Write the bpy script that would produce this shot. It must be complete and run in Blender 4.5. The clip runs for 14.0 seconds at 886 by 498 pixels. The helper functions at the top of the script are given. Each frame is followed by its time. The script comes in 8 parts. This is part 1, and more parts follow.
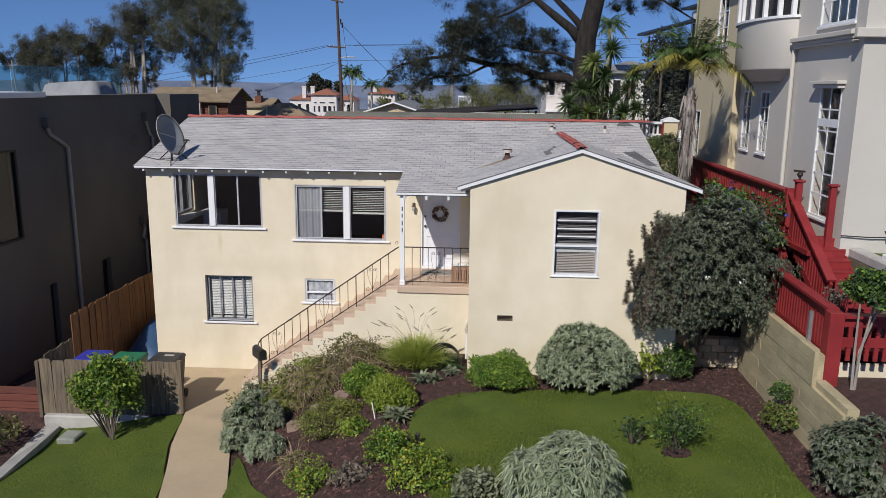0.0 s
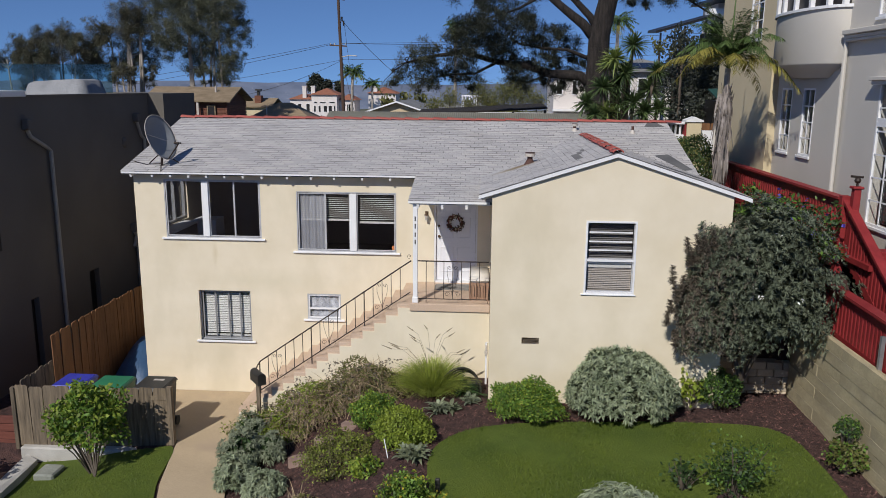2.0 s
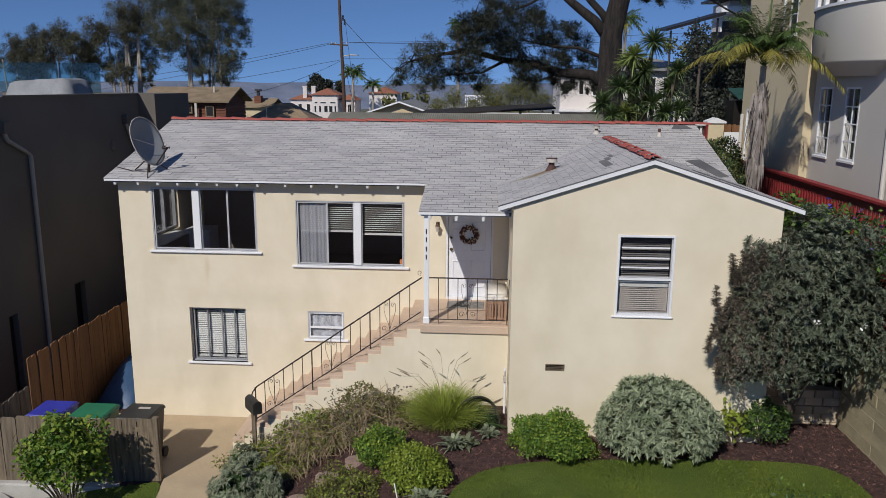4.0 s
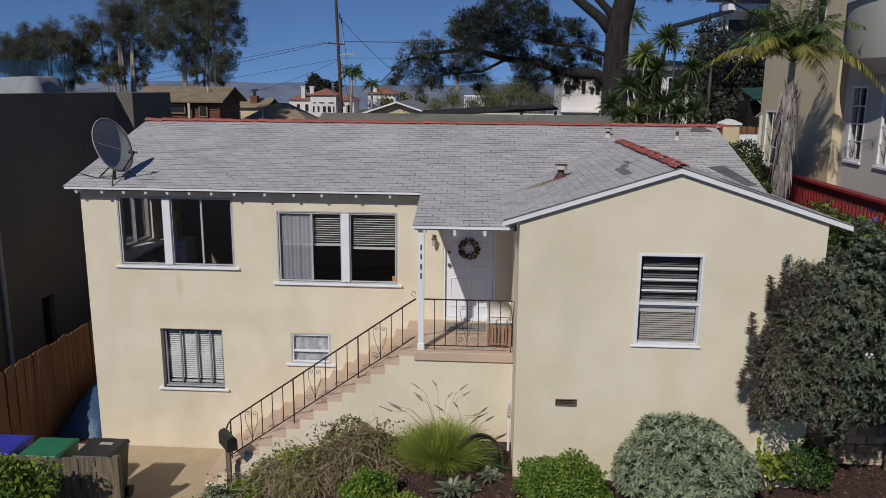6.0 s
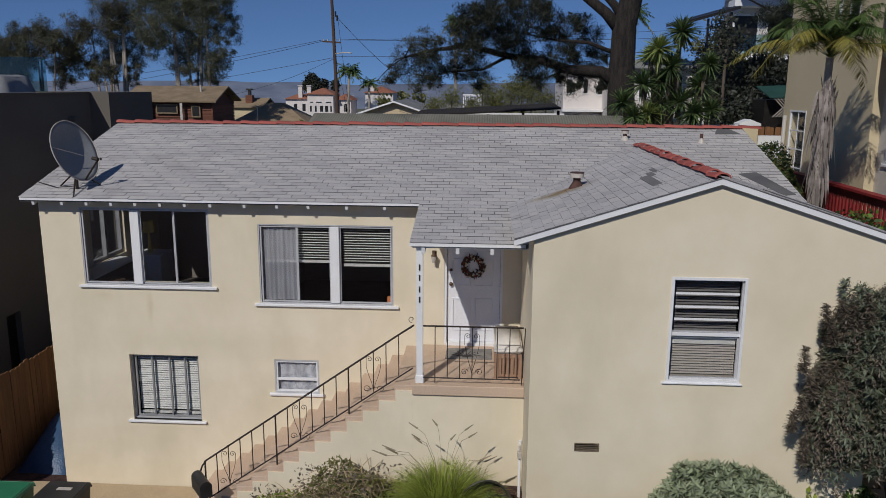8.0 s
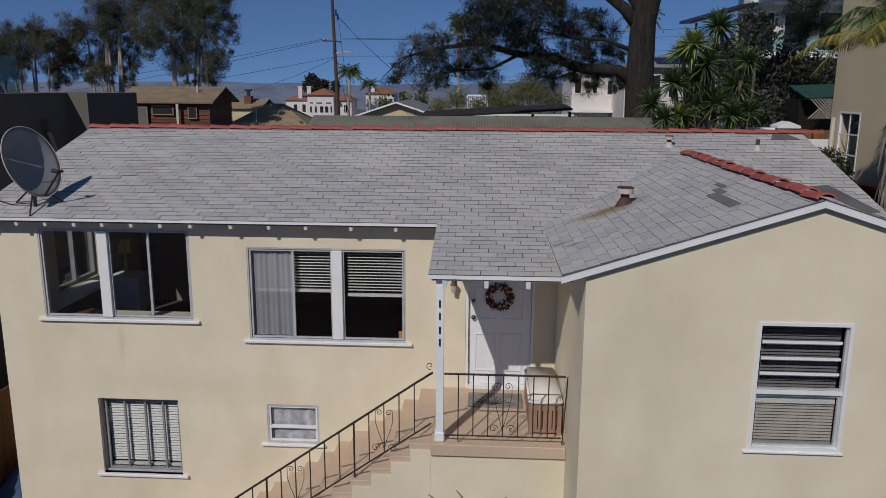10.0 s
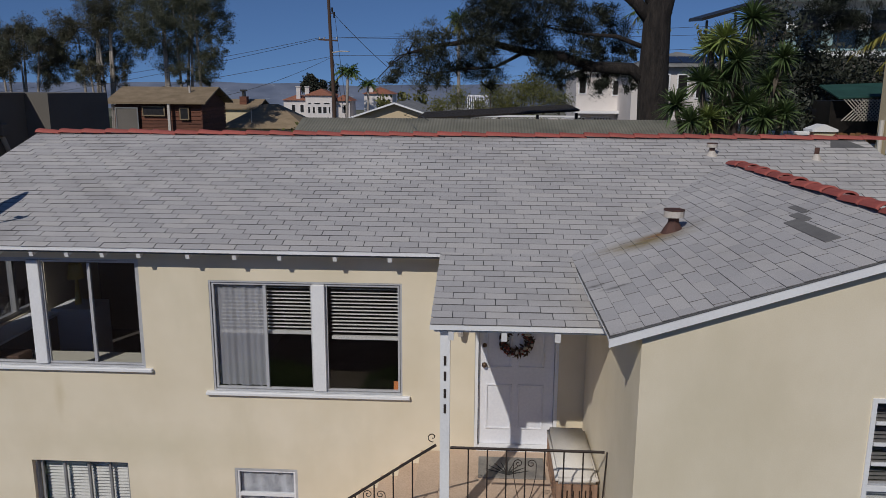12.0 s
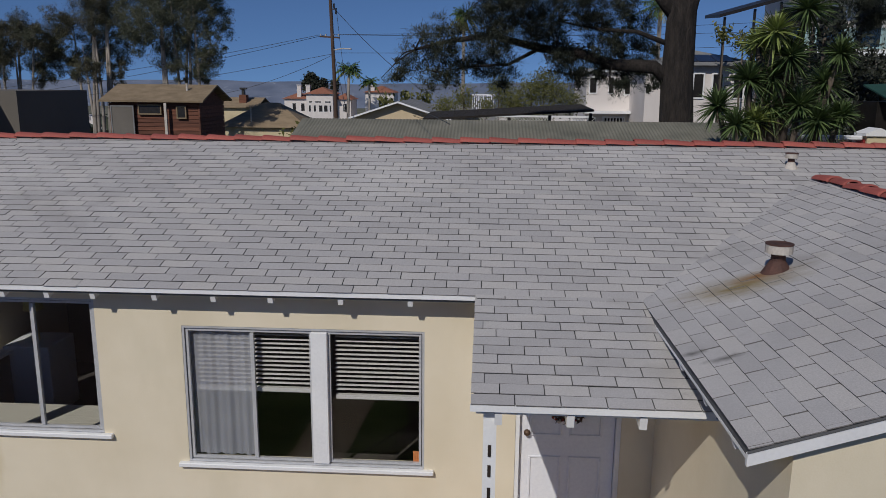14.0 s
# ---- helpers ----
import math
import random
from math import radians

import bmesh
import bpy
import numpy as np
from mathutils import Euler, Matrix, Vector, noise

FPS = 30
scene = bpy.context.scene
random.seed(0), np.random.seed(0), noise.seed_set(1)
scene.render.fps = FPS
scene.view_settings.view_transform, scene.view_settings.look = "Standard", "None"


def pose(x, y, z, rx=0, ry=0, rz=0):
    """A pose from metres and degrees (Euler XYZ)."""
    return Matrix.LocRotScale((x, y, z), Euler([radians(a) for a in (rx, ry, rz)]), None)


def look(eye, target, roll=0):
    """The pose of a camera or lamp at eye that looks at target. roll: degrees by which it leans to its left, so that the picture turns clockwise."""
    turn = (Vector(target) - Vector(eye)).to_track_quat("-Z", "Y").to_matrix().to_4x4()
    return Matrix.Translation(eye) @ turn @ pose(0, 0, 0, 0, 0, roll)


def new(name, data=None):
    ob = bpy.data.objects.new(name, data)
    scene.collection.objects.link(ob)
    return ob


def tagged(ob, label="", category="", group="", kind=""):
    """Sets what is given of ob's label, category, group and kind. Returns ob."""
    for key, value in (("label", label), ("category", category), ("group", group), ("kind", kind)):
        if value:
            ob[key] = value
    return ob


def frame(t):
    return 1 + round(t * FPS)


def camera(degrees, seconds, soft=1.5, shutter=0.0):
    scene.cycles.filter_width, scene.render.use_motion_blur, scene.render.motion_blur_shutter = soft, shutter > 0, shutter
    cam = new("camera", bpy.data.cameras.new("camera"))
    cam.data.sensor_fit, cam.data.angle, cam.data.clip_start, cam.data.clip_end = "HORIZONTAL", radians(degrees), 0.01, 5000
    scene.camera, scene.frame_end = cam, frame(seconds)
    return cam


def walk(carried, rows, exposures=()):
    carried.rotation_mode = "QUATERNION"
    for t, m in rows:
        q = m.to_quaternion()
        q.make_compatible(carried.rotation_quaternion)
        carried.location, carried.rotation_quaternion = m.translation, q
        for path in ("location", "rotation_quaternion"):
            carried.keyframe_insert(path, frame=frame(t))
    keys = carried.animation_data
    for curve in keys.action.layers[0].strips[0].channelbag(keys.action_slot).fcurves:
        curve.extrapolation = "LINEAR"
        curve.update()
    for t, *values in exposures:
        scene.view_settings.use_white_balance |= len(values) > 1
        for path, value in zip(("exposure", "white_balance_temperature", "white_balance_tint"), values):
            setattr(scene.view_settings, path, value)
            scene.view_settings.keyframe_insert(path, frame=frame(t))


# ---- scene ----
cam = camera(60.2, 14.0, soft=0.75)
PATH = [
    (0, (8.329, -18.193, 6.882), (8.213, -16.24, 6.468), 0.6),
    (0.5, (8.236, -17.712, 6.839), (8.115, -15.759, 6.427), 0.5),
    (1, (8.118, -17.314, 6.807), (7.997, -15.36, 6.397), 0.5),
    (1.5, (8.003, -16.945, 6.842), (7.885, -14.992, 6.428), 0.5),
    (2, (7.895, -16.612, 6.833), (7.778, -14.659, 6.418), 0.5),
    (2.5, (7.788, -16.278, 6.827), (7.671, -14.325, 6.411), 0.4),
    (3, (7.696, -15.917, 6.821), (7.576, -13.964, 6.406), 0.4),
    (5.5, (7.491, -14.047, 6.793), (7.375, -12.094, 6.378), 0.5),
    (6, (7.505, -13.65, 6.78), (7.389, -11.697, 6.366), 0.5),
    (6.5, (7.492, -13.264, 6.784), (7.379, -11.31, 6.369), 0.5),
    (7, (7.502, -12.877, 6.781), (7.388, -10.924, 6.367), 0.5),
    (7.5, (7.479, -12.524, 6.774), (7.368, -10.571, 6.359), 0.5),
    (8, (7.366, -12.15, 6.763), (7.255, -10.197, 6.347), 0.4),
    (10.5, (6.923, -9.788, 6.727), (6.811, -7.835, 6.313), 0.3),
    (11, (6.898, -9.313, 6.708), (6.788, -7.359, 6.297), 0.4),
    (11.5, (6.858, -8.831, 6.72), (6.749, -6.877, 6.304), 0.4),
    (12, (6.791, -8.352, 6.72), (6.682, -6.398, 6.306), 0.3),
    (12.5, (6.699, -7.914, 6.725), (6.59, -5.961, 6.309), 0.4),
    (13, (6.587, -7.49, 6.737), (6.481, -5.537, 6.318), 0.5),
    (13.5, (6.495, -7.041, 6.725), (6.391, -5.089, 6.305), 0.5),
    (14, (6.388, -6.555, 6.705), (6.278, -4.601, 6.288), 0.5),
]
walk(cam, [(t, look(e, a, r)) for t, e, a, r in PATH],
     exposures=[(0.0, 0.12), (1.5, 0.06), (3.0, 0.0), (5.5, -0.24), (8.0, -0.43), (11.0, -0.55), (14.0, -0.50)])

# ---- world and sun ----
SUN_TO = Vector((0.43, 1.0, -0.92)).normalized()
world = bpy.data.worlds.new("sky")
scene.world = world
world.use_nodes = True
wn = world.node_tree.nodes
sky = wn.new("ShaderNodeTexSky")
sky.sky_type = "NISHITA"
sky.sun_disc = False
sky.sun_elevation = radians(40.2)
sky.sun_rotation = radians(203.3)
sky.altitude = 1500.0
sky.air_density = 0.9
sky.dust_density = 0.0
sky.ozone_density = 6.0
wn["Background"].inputs["Strength"].default_value = 0.088
wl = world.node_tree.links
aim = wn.new("ShaderNodeTexCoord")
lift = wn.new("ShaderNodeVectorMath")
lift.operation = "ADD"
lift.inputs[1].default_value = (0.0, 0.0, 0.13)
wl.new(aim.outputs["Generated"], lift.inputs[0])
wl.new(lift.outputs["Vector"], sky.inputs["Vector"])
tint = wn.new("ShaderNodeMix")
tint.data_type = "RGBA"
tint.blend_type = "MULTIPLY"
tint.inputs["Factor"].default_value = 1.0
tint.inputs[7].default_value = (0.80, 0.88, 1.0, 1.0)
wl.new(sky.outputs["Color"], tint.inputs[6])
wl.new(tint.outputs[2], wn["Background"].inputs["Color"])
sun_data = bpy.data.lights.new("sun", "SUN")
sun_data.energy = 3.6
sun_data.angle = radians(0.53)
sun_data.color = (1.0, 0.96, 0.90)
sun = new("sun", sun_data)
sun.matrix_world = look((-20, -50, 45), Vector((-20, -50, 45)) + SUN_TO)


# ---- mesh helpers ----
def thing(name, label, category, at=(0, 0, 0), group="", kind=""):
    ob = new(name)
    ob.location = at
    return tagged(ob, label, category, group, kind)


def link(name, me, material, parent=None, label="", smooth=False):
    ob = new(name, me)
    if material is not None and not me.materials:
        me.materials.append(material)
    if parent is not None:
        ob.parent = parent
        p = parent
        off = Vector((0, 0, 0))
        while p is not None:
            off += p.location
            p = p.parent
        ob.location = -off
    if label:
        ob["label"] = label
    if smooth:
        me.polygons.foreach_set("use_smooth", [True] * len(me.polygons))
    return ob


def part(name, bm, material, parent=None, label="", smooth=False):
    me = bpy.data.meshes.new(name)
    bm.to_mesh(me)
    bm.free()
    return link(name, me, material, parent, label, smooth)


def raw(name, verts, faces, material, parent=None, label="", smooth=False):
    me = bpy.data.meshes.new(name)
    me.from_pydata(verts, [], faces)
    me.update()
    return link(name, me, material, parent, label, smooth)


def box(bm, x0, x1, y0, y1, z0, z1, m=None):
    vs = [bm.verts.new(Vector(p) if m is None else m @ Vector(p)) for p in (
        (x0, y0, z0), (x1, y0, z0), (x1, y1, z0), (x0, y1, z0), (x0, y0, z1), (x1, y0, z1), (x1, y1, z1), (x0, y1, z1))]
    for f in ((0, 3, 2, 1), (4, 5, 6, 7), (0, 1, 5, 4), (1, 2, 6, 5), (2, 3, 7, 6), (3, 0, 4, 7)):
        bm.faces.new([vs[i] for i in f])
    return vs


def boxes(*specs, bevel=0.0):
    bm = bmesh.new()
    for s in specs:
        box(bm, *s)
    if bevel:
        bmesh.ops.bevel(bm, geom=bm.edges[:], offset=bevel, segments=1, affect="EDGES")
    return bm


def beam(bm, a, b, w, d=None, sides=4, w2=None, up=(0, 0, 1)):
    """A bar from a to b; round when sides is over 4; w2: width at b."""
    a, b = Vector(a), Vector(b)
    d = w if d is None else d
    k = 1.0 if w2 is None else w2 / w
    z = (b - a).normalized()
    u = Vector(up)
    if abs(z.dot(u)) > 0.98:
        u = Vector((0, 1, 0))
    x = u.cross(z).normalized()
    y = z.cross(x)
    if sides == 4:
        ring = [(-0.5, -0.5), (0.5, -0.5), (0.5, 0.5), (-0.5, 0.5)]
    else:
        ring = [(0.5 * math.cos(2 * math.pi * i / sides), 0.5 * math.sin(2 * math.pi * i / sides)) for i in range(sides)]
    lo = [bm.verts.new(a + x * (p * w) + y * (q * d)) for p, q in ring]
    hi = [bm.verts.new(b + x * (p * w * k) + y * (q * d * k)) for p, q in ring]
    n = len(ring)
    for i in range(n):
        bm.faces.new((lo[i], lo[(i + 1) % n], hi[(i + 1) % n], hi[i]))
    bm.faces.new(lo[::-1])
    bm.faces.new(hi)


def tube(points, radius, sides=6, ends=None):
    """A bmesh tube along points; ends: radius at the last point."""
    bm = bmesh.new()
    add_tube(bm, points, radius, sides, ends)
    return bm


def add_tube(bm, points, radius, sides=6, ends=None):
    pts = [Vector(p) for p in points]
    n = len(pts)
    rings = []
    side = None
    for i, p in enumerate(pts):
        d = (pts[min(i + 1, n - 1)] - pts[max(i - 1, 0)]).normalized()
        if side is None:
            side = d.orthogonal().normalized()
        side = (side - d * side.dot(d)).normalized()
        other = d.cross(side)
        r = radius if ends is None else radius + (ends - radius) * i / max(n - 1, 1)
        rings.append([bm.verts.new(p + (side * math.cos(2 * math.pi * k / sides) + other * math.sin(2 * math.pi * k / sides)) * r) for k in range(sides)])
    for a, b in zip(rings, rings[1:]):
        for k in range(sides):
            bm.faces.new((a[k], a[(k + 1) % sides], b[(k + 1) % sides], b[k]))
    bm.faces.new(rings[0][::-1])
    bm.faces.new(rings[-1])


def prism(profile, axis, lo, hi):
    """A closed outline of (a, b) pairs pushed along an axis: 'x' takes (y, z), 'y' takes (x, z), 'z' takes (x, y)."""
    bm = bmesh.new()
    place = {"x": lambda a, b, t: (t, a, b), "y": lambda a, b, t: (a, t, b), "z": lambda a, b, t: (a, b, t)}[axis]
    lows = [bm.verts.new(place(a, b, lo)) for a, b in profile]
    highs = [bm.verts.new(place(a, b, hi)) for a, b in profile]
    n = len(profile)
    for i in range(n):
        bm.faces.new((lows[i], lows[(i + 1) % n], highs[(i + 1) % n], highs[i]))
    bm.faces.new(lows[::-1])
    bm.faces.new(highs)
    bmesh.ops.recalc_face_normals(bm, faces=bm.faces[:])
    return bm


def holed(axis, u0, u1, z0, z1, near, far, holes):
    """A wall panel with openings (u0, u1, z0, z1) right through it. axis 'y': u is x, the panel spans y near..far; axis 'x': u is y."""
    us = sorted({u0, u1, *[h[0] for h in holes], *[h[1] for h in holes]})
    zs = sorted({z0, z1, *[h[2] for h in holes], *[h[3] for h in holes]})
    bm = bmesh.new()
    vs = {}

    def v(i, j, s):
        if (i, j, s) not in vs:
            d = far if s else near
            vs[i, j, s] = bm.verts.new((us[i], d, zs[j]) if axis == "y" else (d, us[i], zs[j]))
        return vs[i, j, s]

    def solid(i, j):
        if not (0 <= i < len(us) - 1 and 0 <= j < len(zs) - 1):
            return False
        cu, cz = (us[i] + us[i + 1]) / 2, (zs[j] + zs[j + 1]) / 2
        return not any(h[0] < cu < h[1] and h[2] < cz < h[3] for h in holes)

    for i in range(len(us) - 1):
        for j in range(len(zs) - 1):
            if not solid(i, j):
                continue
            bm.faces.new((v(i, j, 0), v(i + 1, j, 0), v(i + 1, j + 1, 0), v(i, j + 1, 0)))
            bm.faces.new((v(i, j, 1), v(i, j + 1, 1), v(i + 1, j + 1, 1), v(i + 1, j, 1)))
            for di, dj, p, q in ((-1, 0, (i, j), (i, j + 1)), (1, 0, (i + 1, j), (i + 1, j + 1)), (0, -1, (i, j), (i + 1, j)), (0, 1, (i, j + 1), (i + 1, j + 1))):
                if not solid(i + di, j + dj):
                    bm.faces.new((v(*p, 0), v(*q, 0), v(*q, 1), v(*p, 1)))
    bmesh.ops.recalc_face_normals(bm, faces=bm.faces[:])
    return bm


# ---- materials ----
def ramp(nt, src, stops):
    r = nt.nodes.new("ShaderNodeValToRGB")
    while len(r.color_ramp.elements) < len(stops):
        r.color_ramp.elements.new(0.5)
    for e, (p, c) in zip(r.color_ramp.elements, stops):
        e.position = p
        e.color = (*c, 1)
    nt.links.new(src, r.inputs["Fac"])
    return r.outputs["Color"]


def mixc(nt, mode, fac, a, b):
    m = nt.nodes.new("ShaderNodeMix")
    m.data_type = "RGBA"
    m.blend_type = mode
    for key, val in (("Factor", fac), ("A", a), ("B", b)):
        sock = [s for s in m.inputs if s.name == key and (s.type == "RGBA" if key != "Factor" else s.type == "VALUE")][0]
        if isinstance(val, (int, float)):
            sock.default_value = val
        elif isinstance(val, tuple):
            sock.default_value = (*val, 1)
        else:
            nt.links.new(val, sock)
    return [s for s in m.outputs if s.type == "RGBA"][0]


def tex(nt, scale, detail=4, stretch=(1, 1, 1), kind="noise", rough=0.55, distort=0.0):
    co = nt.nodes.new("ShaderNodeTexCoord")
    mp = nt.nodes.new("ShaderNodeMapping")
    mp.inputs["Scale"].default_value = stretch
    nt.links.new(co.outputs["Object"], mp.inputs["Vector"])
    if kind == "noise":
        n = nt.nodes.new("ShaderNodeTexNoise")
        n.inputs["Detail"].default_value = detail
        n.inputs["Roughness"].default_value = rough
        n.inputs["Distortion"].default_value = distort
        out = n.outputs["Fac"]
    else:
        n = nt.nodes.new("ShaderNodeTexVoronoi")
        out = n.outputs["Distance"]
    n.inputs["Scale"].default_value = scale
    nt.links.new(mp.outputs["Vector"], n.inputs["Vector"])
    return out


def surf(name, dark, light, scale=3.0, fine=60.0, rough=0.8, bump=0.25, bump_dist=0.01, metal=0.0, stretch=(1, 1, 1), rand=0.0, island=0.0,
         stain=None, stain_scale=0.6, stain_stretch=(1, 1, 1), stain_edge=(0.55, 0.72), translucent=0.0, spec=0.5, grit=0.35):
    m = bpy.data.materials.new(name)
    m.use_nodes = True
    nt = m.node_tree
    b = nt.nodes["Principled BSDF"]
    big = tex(nt, scale, 5, stretch)
    small = tex(nt, fine, 3, stretch)
    col = ramp(nt, big, [(0.3, dark), (0.7, light)])
    col = mixc(nt, "OVERLAY", grit, col, ramp(nt, small, [(0.25, (0.28, 0.28, 0.28)), (0.75, (0.72, 0.72, 0.72))]))
    if stain:
        fac = ramp(nt, tex(nt, stain_scale, 6, stain_stretch), [(stain_edge[0], (0, 0, 0)), (stain_edge[1], (1, 1, 1))])
        col = mixc(nt, "MIX", fac, col, stain)
    if rand or island:
        if rand:
            info = nt.nodes.new("ShaderNodeObjectInfo")
            src, amount = info.outputs["Random"], rand
        else:
            info = nt.nodes.new("ShaderNodeNewGeometry")
            src, amount = info.outputs["Random Per Island"], island
        lo, hi = 1 - amount, 1 + amount
        shade = ramp(nt, src, [(0.0, (lo, lo, lo)), (0.5, (1, 1, 1)), (1.0, (hi, hi * 0.99, hi * 0.96))])
        col = mixc(nt, "MULTIPLY", 1.0, col, shade)
    nt.links.new(col, b.inputs["Base Color"])
    b.inputs["Roughness"].default_value = rough
    b.inputs["Metallic"].default_value = metal
    b.inputs["Specular IOR Level"].default_value = spec
    if bump:
        bp = nt.nodes.new("ShaderNodeBump")
        bp.inputs["Strength"].default_value = bump
        bp.inputs["Distance"].default_value = bump_dist
        nt.links.new(small, bp.inputs["Height"])
        nt.links.new(bp.outputs["Normal"], b.inputs["Normal"])
    if translucent:
        tr = nt.nodes.new("ShaderNodeBsdfTranslucent")
        nt.links.new(col, tr.inputs["Color"])
        mx = nt.nodes.new("ShaderNodeMixShader")
        mx.inputs["Fac"].default_value = translucent
        nt.links.new(b.outputs["BSDF"], mx.inputs[1])
        nt.links.new(tr.outputs["BSDF"], mx.inputs[2])
        nt.links.new(mx.outputs["Shader"], nt.nodes["Material Output"].inputs["Surface"])
    return m


def glass(name, tint=(0.93, 0.94, 0.955), rough=0.02):
    """Thin window glass: a clear pane with a mirror coat."""
    m = bpy.data.materials.new(name)
    m.use_nodes = True
    nt = m.node_tree
    nt.nodes.remove(nt.nodes["Principled BSDF"])
    tr = nt.nodes.new("ShaderNodeBsdfTransparent")
    tr.inputs["Color"].default_value = (*tint, 1)
    gl = nt.nodes.new("ShaderNodeBsdfGlossy")
    gl.inputs["Roughness"].default_value = rough
    lw = nt.nodes.new("ShaderNodeLayerWeight")
    lw.inputs["Blend"].default_value = 0.5
    pw = nt.nodes.new("ShaderNodeMath")
    pw.operation = "POWER"
    pw.inputs[1].default_value = 5.0
    nt.links.new(lw.outputs["Facing"], pw.inputs[0])
    fr = nt.nodes.new("ShaderNodeMath")
    fr.operation = "MULTIPLY_ADD"
    fr.inputs[1].default_value = 0.94
    fr.inputs[2].default_value = 0.045
    nt.links.new(pw.outputs[0], fr.inputs[0])
    mx = nt.nodes.new("ShaderNodeMixShader")
    nt.links.new(fr.outputs[0], mx.inputs["Fac"])
    nt.links.new(tr.outputs["BSDF"], mx.inputs[1])
    nt.links.new(gl.outputs["BSDF"], mx.inputs[2])
    nt.links.new(mx.outputs["Shader"], nt.nodes["Material Output"].inputs["Surface"])
    return m


STUCCO = surf("cream_stucco", (0.70, 0.612, 0.452), (0.785, 0.698, 0.54), 1.3, 90, 0.92, 0.16, 0.004, stain=(0.64, 0.565, 0.41), stain_scale=0.9,
              stain_stretch=(1, 1, 0.45), stain_edge=(0.50, 0.78), grit=0.10)
TRIM = surf("white_trim_paint", (0.74, 0.74, 0.75), (0.82, 0.82, 0.82), 2, 40, 0.5, 0.1, 0.003)
ALU = surf("aluminium_frame", (0.45, 0.45, 0.46), (0.55, 0.55, 0.56), 4, 80, 0.45, 0.05, 0.002, metal=0.15)
SHINGLE = surf("asphalt_shingle", (0.39, 0.375, 0.378), (0.48, 0.463, 0.462), 0.7, 120, 0.95, 0.5, 0.006, rand=0.10, stain=(0.31, 0.295, 0.29), stain_scale=1.1, stain_edge=(0.56, 0.80))
SHINGLE_STUFF = surf("asphalt_shingle_field", (0.39, 0.375, 0.378), (0.48, 0.463, 0.462), 0.7, 120, 0.95, 0.5, 0.006, island=0.10, stain=(0.31, 0.295, 0.29), stain_scale=1.1, stain_edge=(0.56, 0.80))
CUT = surf("bare_asphalt_cut_edge", (0.15, 0.143, 0.138), (0.22, 0.21, 0.20), 6, 60, 0.95, 0.2)
FELT = surf("roofing_felt", (0.09, 0.09, 0.095), (0.13, 0.13, 0.13), 2, 90, 0.95, 0.3)
CLAY = surf("red_clay_tile", (0.26, 0.06, 0.05), (0.37, 0.095, 0.075), 3, 50, 0.8, 0.3, 0.006, rand=0.15)
CONCRETE = surf("tan_concrete", (0.42, 0.325, 0.21), (0.50, 0.385, 0.25), 0.8, 60, 0.9, 0.2, 0.004, stain=(0.42, 0.32, 0.22), stain_scale=0.9)
PORCH = surf("painted_tan_slab", (0.52, 0.385, 0.28), (0.60, 0.455, 0.345), 1.5, 60, 0.75, 0.15, 0.004, stain=(0.48, 0.34, 0.25), stain_scale=1.5)
IRON = surf("dark_wrought_iron", (0.03, 0.022, 0.018), (0.05, 0.035, 0.03), 8, 90, 0.55, 0.2, 0.002, metal=0.3)
GLASS = glass("window_glass")
# indoor gloom is put into these dark floor and room colours
DIM_FLOOR = surf("dim_room_floor", (0.045, 0.038, 0.032), (0.075, 0.064, 0.054), 3, 60, 0.95, 0.3)
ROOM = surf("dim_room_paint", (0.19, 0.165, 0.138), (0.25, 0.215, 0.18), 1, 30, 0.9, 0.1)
BLIND = surf("blind_slat", (0.62, 0.60, 0.55), (0.72, 0.70, 0.65), 3, 30, 0.6, 0.05, 0.002, island=0.05)
SHEER = surf("grey_sheer_curtain", (0.66, 0.66, 0.70), (0.78, 0.78, 0.82), 3, 120, 0.9, 0.2, 0.003, translucent=0.3)
MULCH = surf("dark_red_mulch", (0.034, 0.017, 0.016), (0.10, 0.05, 0.045), 9, 45, 0.95, 1.0, 0.04)
LAWN = surf("mown_grass", (0.070, 0.114, 0.006), (0.13, 0.175, 0.013), 0.9, 110, 0.9, 0.9, 0.03, stain=(0.122, 0.175, 0.018), stain_scale=1.3)
EARTH = surf("dry_earth", (0.10, 0.09, 0.055), (0.17, 0.14, 0.09), 0.05, 3, 0.95, 0.3)
RED = surf("dark_red_paint", (0.21, 0.018, 0.02), (0.29, 0.028, 0.03), 3, 60, 0.55, 0.15, 0.004)
BLOCK = surf("tan_split_block", (0.33, 0.275, 0.165), (0.50, 0.425, 0.265), 2.2, 40, 0.95, 0.6, 0.012, rand=0.08, stain=(0.27, 0.235, 0.16), stain_scale=1.6, stain_edge=(0.5, 0.75))
GREYSTUCCO = surf("grey_stucco", (0.125, 0.112, 0.096), (0.16, 0.143, 0.123), 0.5, 60, 0.92, 0.3, 0.006)
LILACSTUCCO = surf("pale_grey_stucco", (0.53, 0.50, 0.445), (0.60, 0.565, 0.505), 0.4, 60, 0.92, 0.3, 0.006)
TANSTUCCO = surf("tan_stucco", (0.57, 0.475, 0.305), (0.64, 0.54, 0.355), 0.5, 60, 0.92, 0.3, 0.006)
CEDAR = surf("orange_cedar_board", (0.15, 0.068, 0.027), (0.235, 0.113, 0.047), 2, 30, 0.85, 0.3, 0.006, stretch=(6, 6, 0.6), rand=0.12)
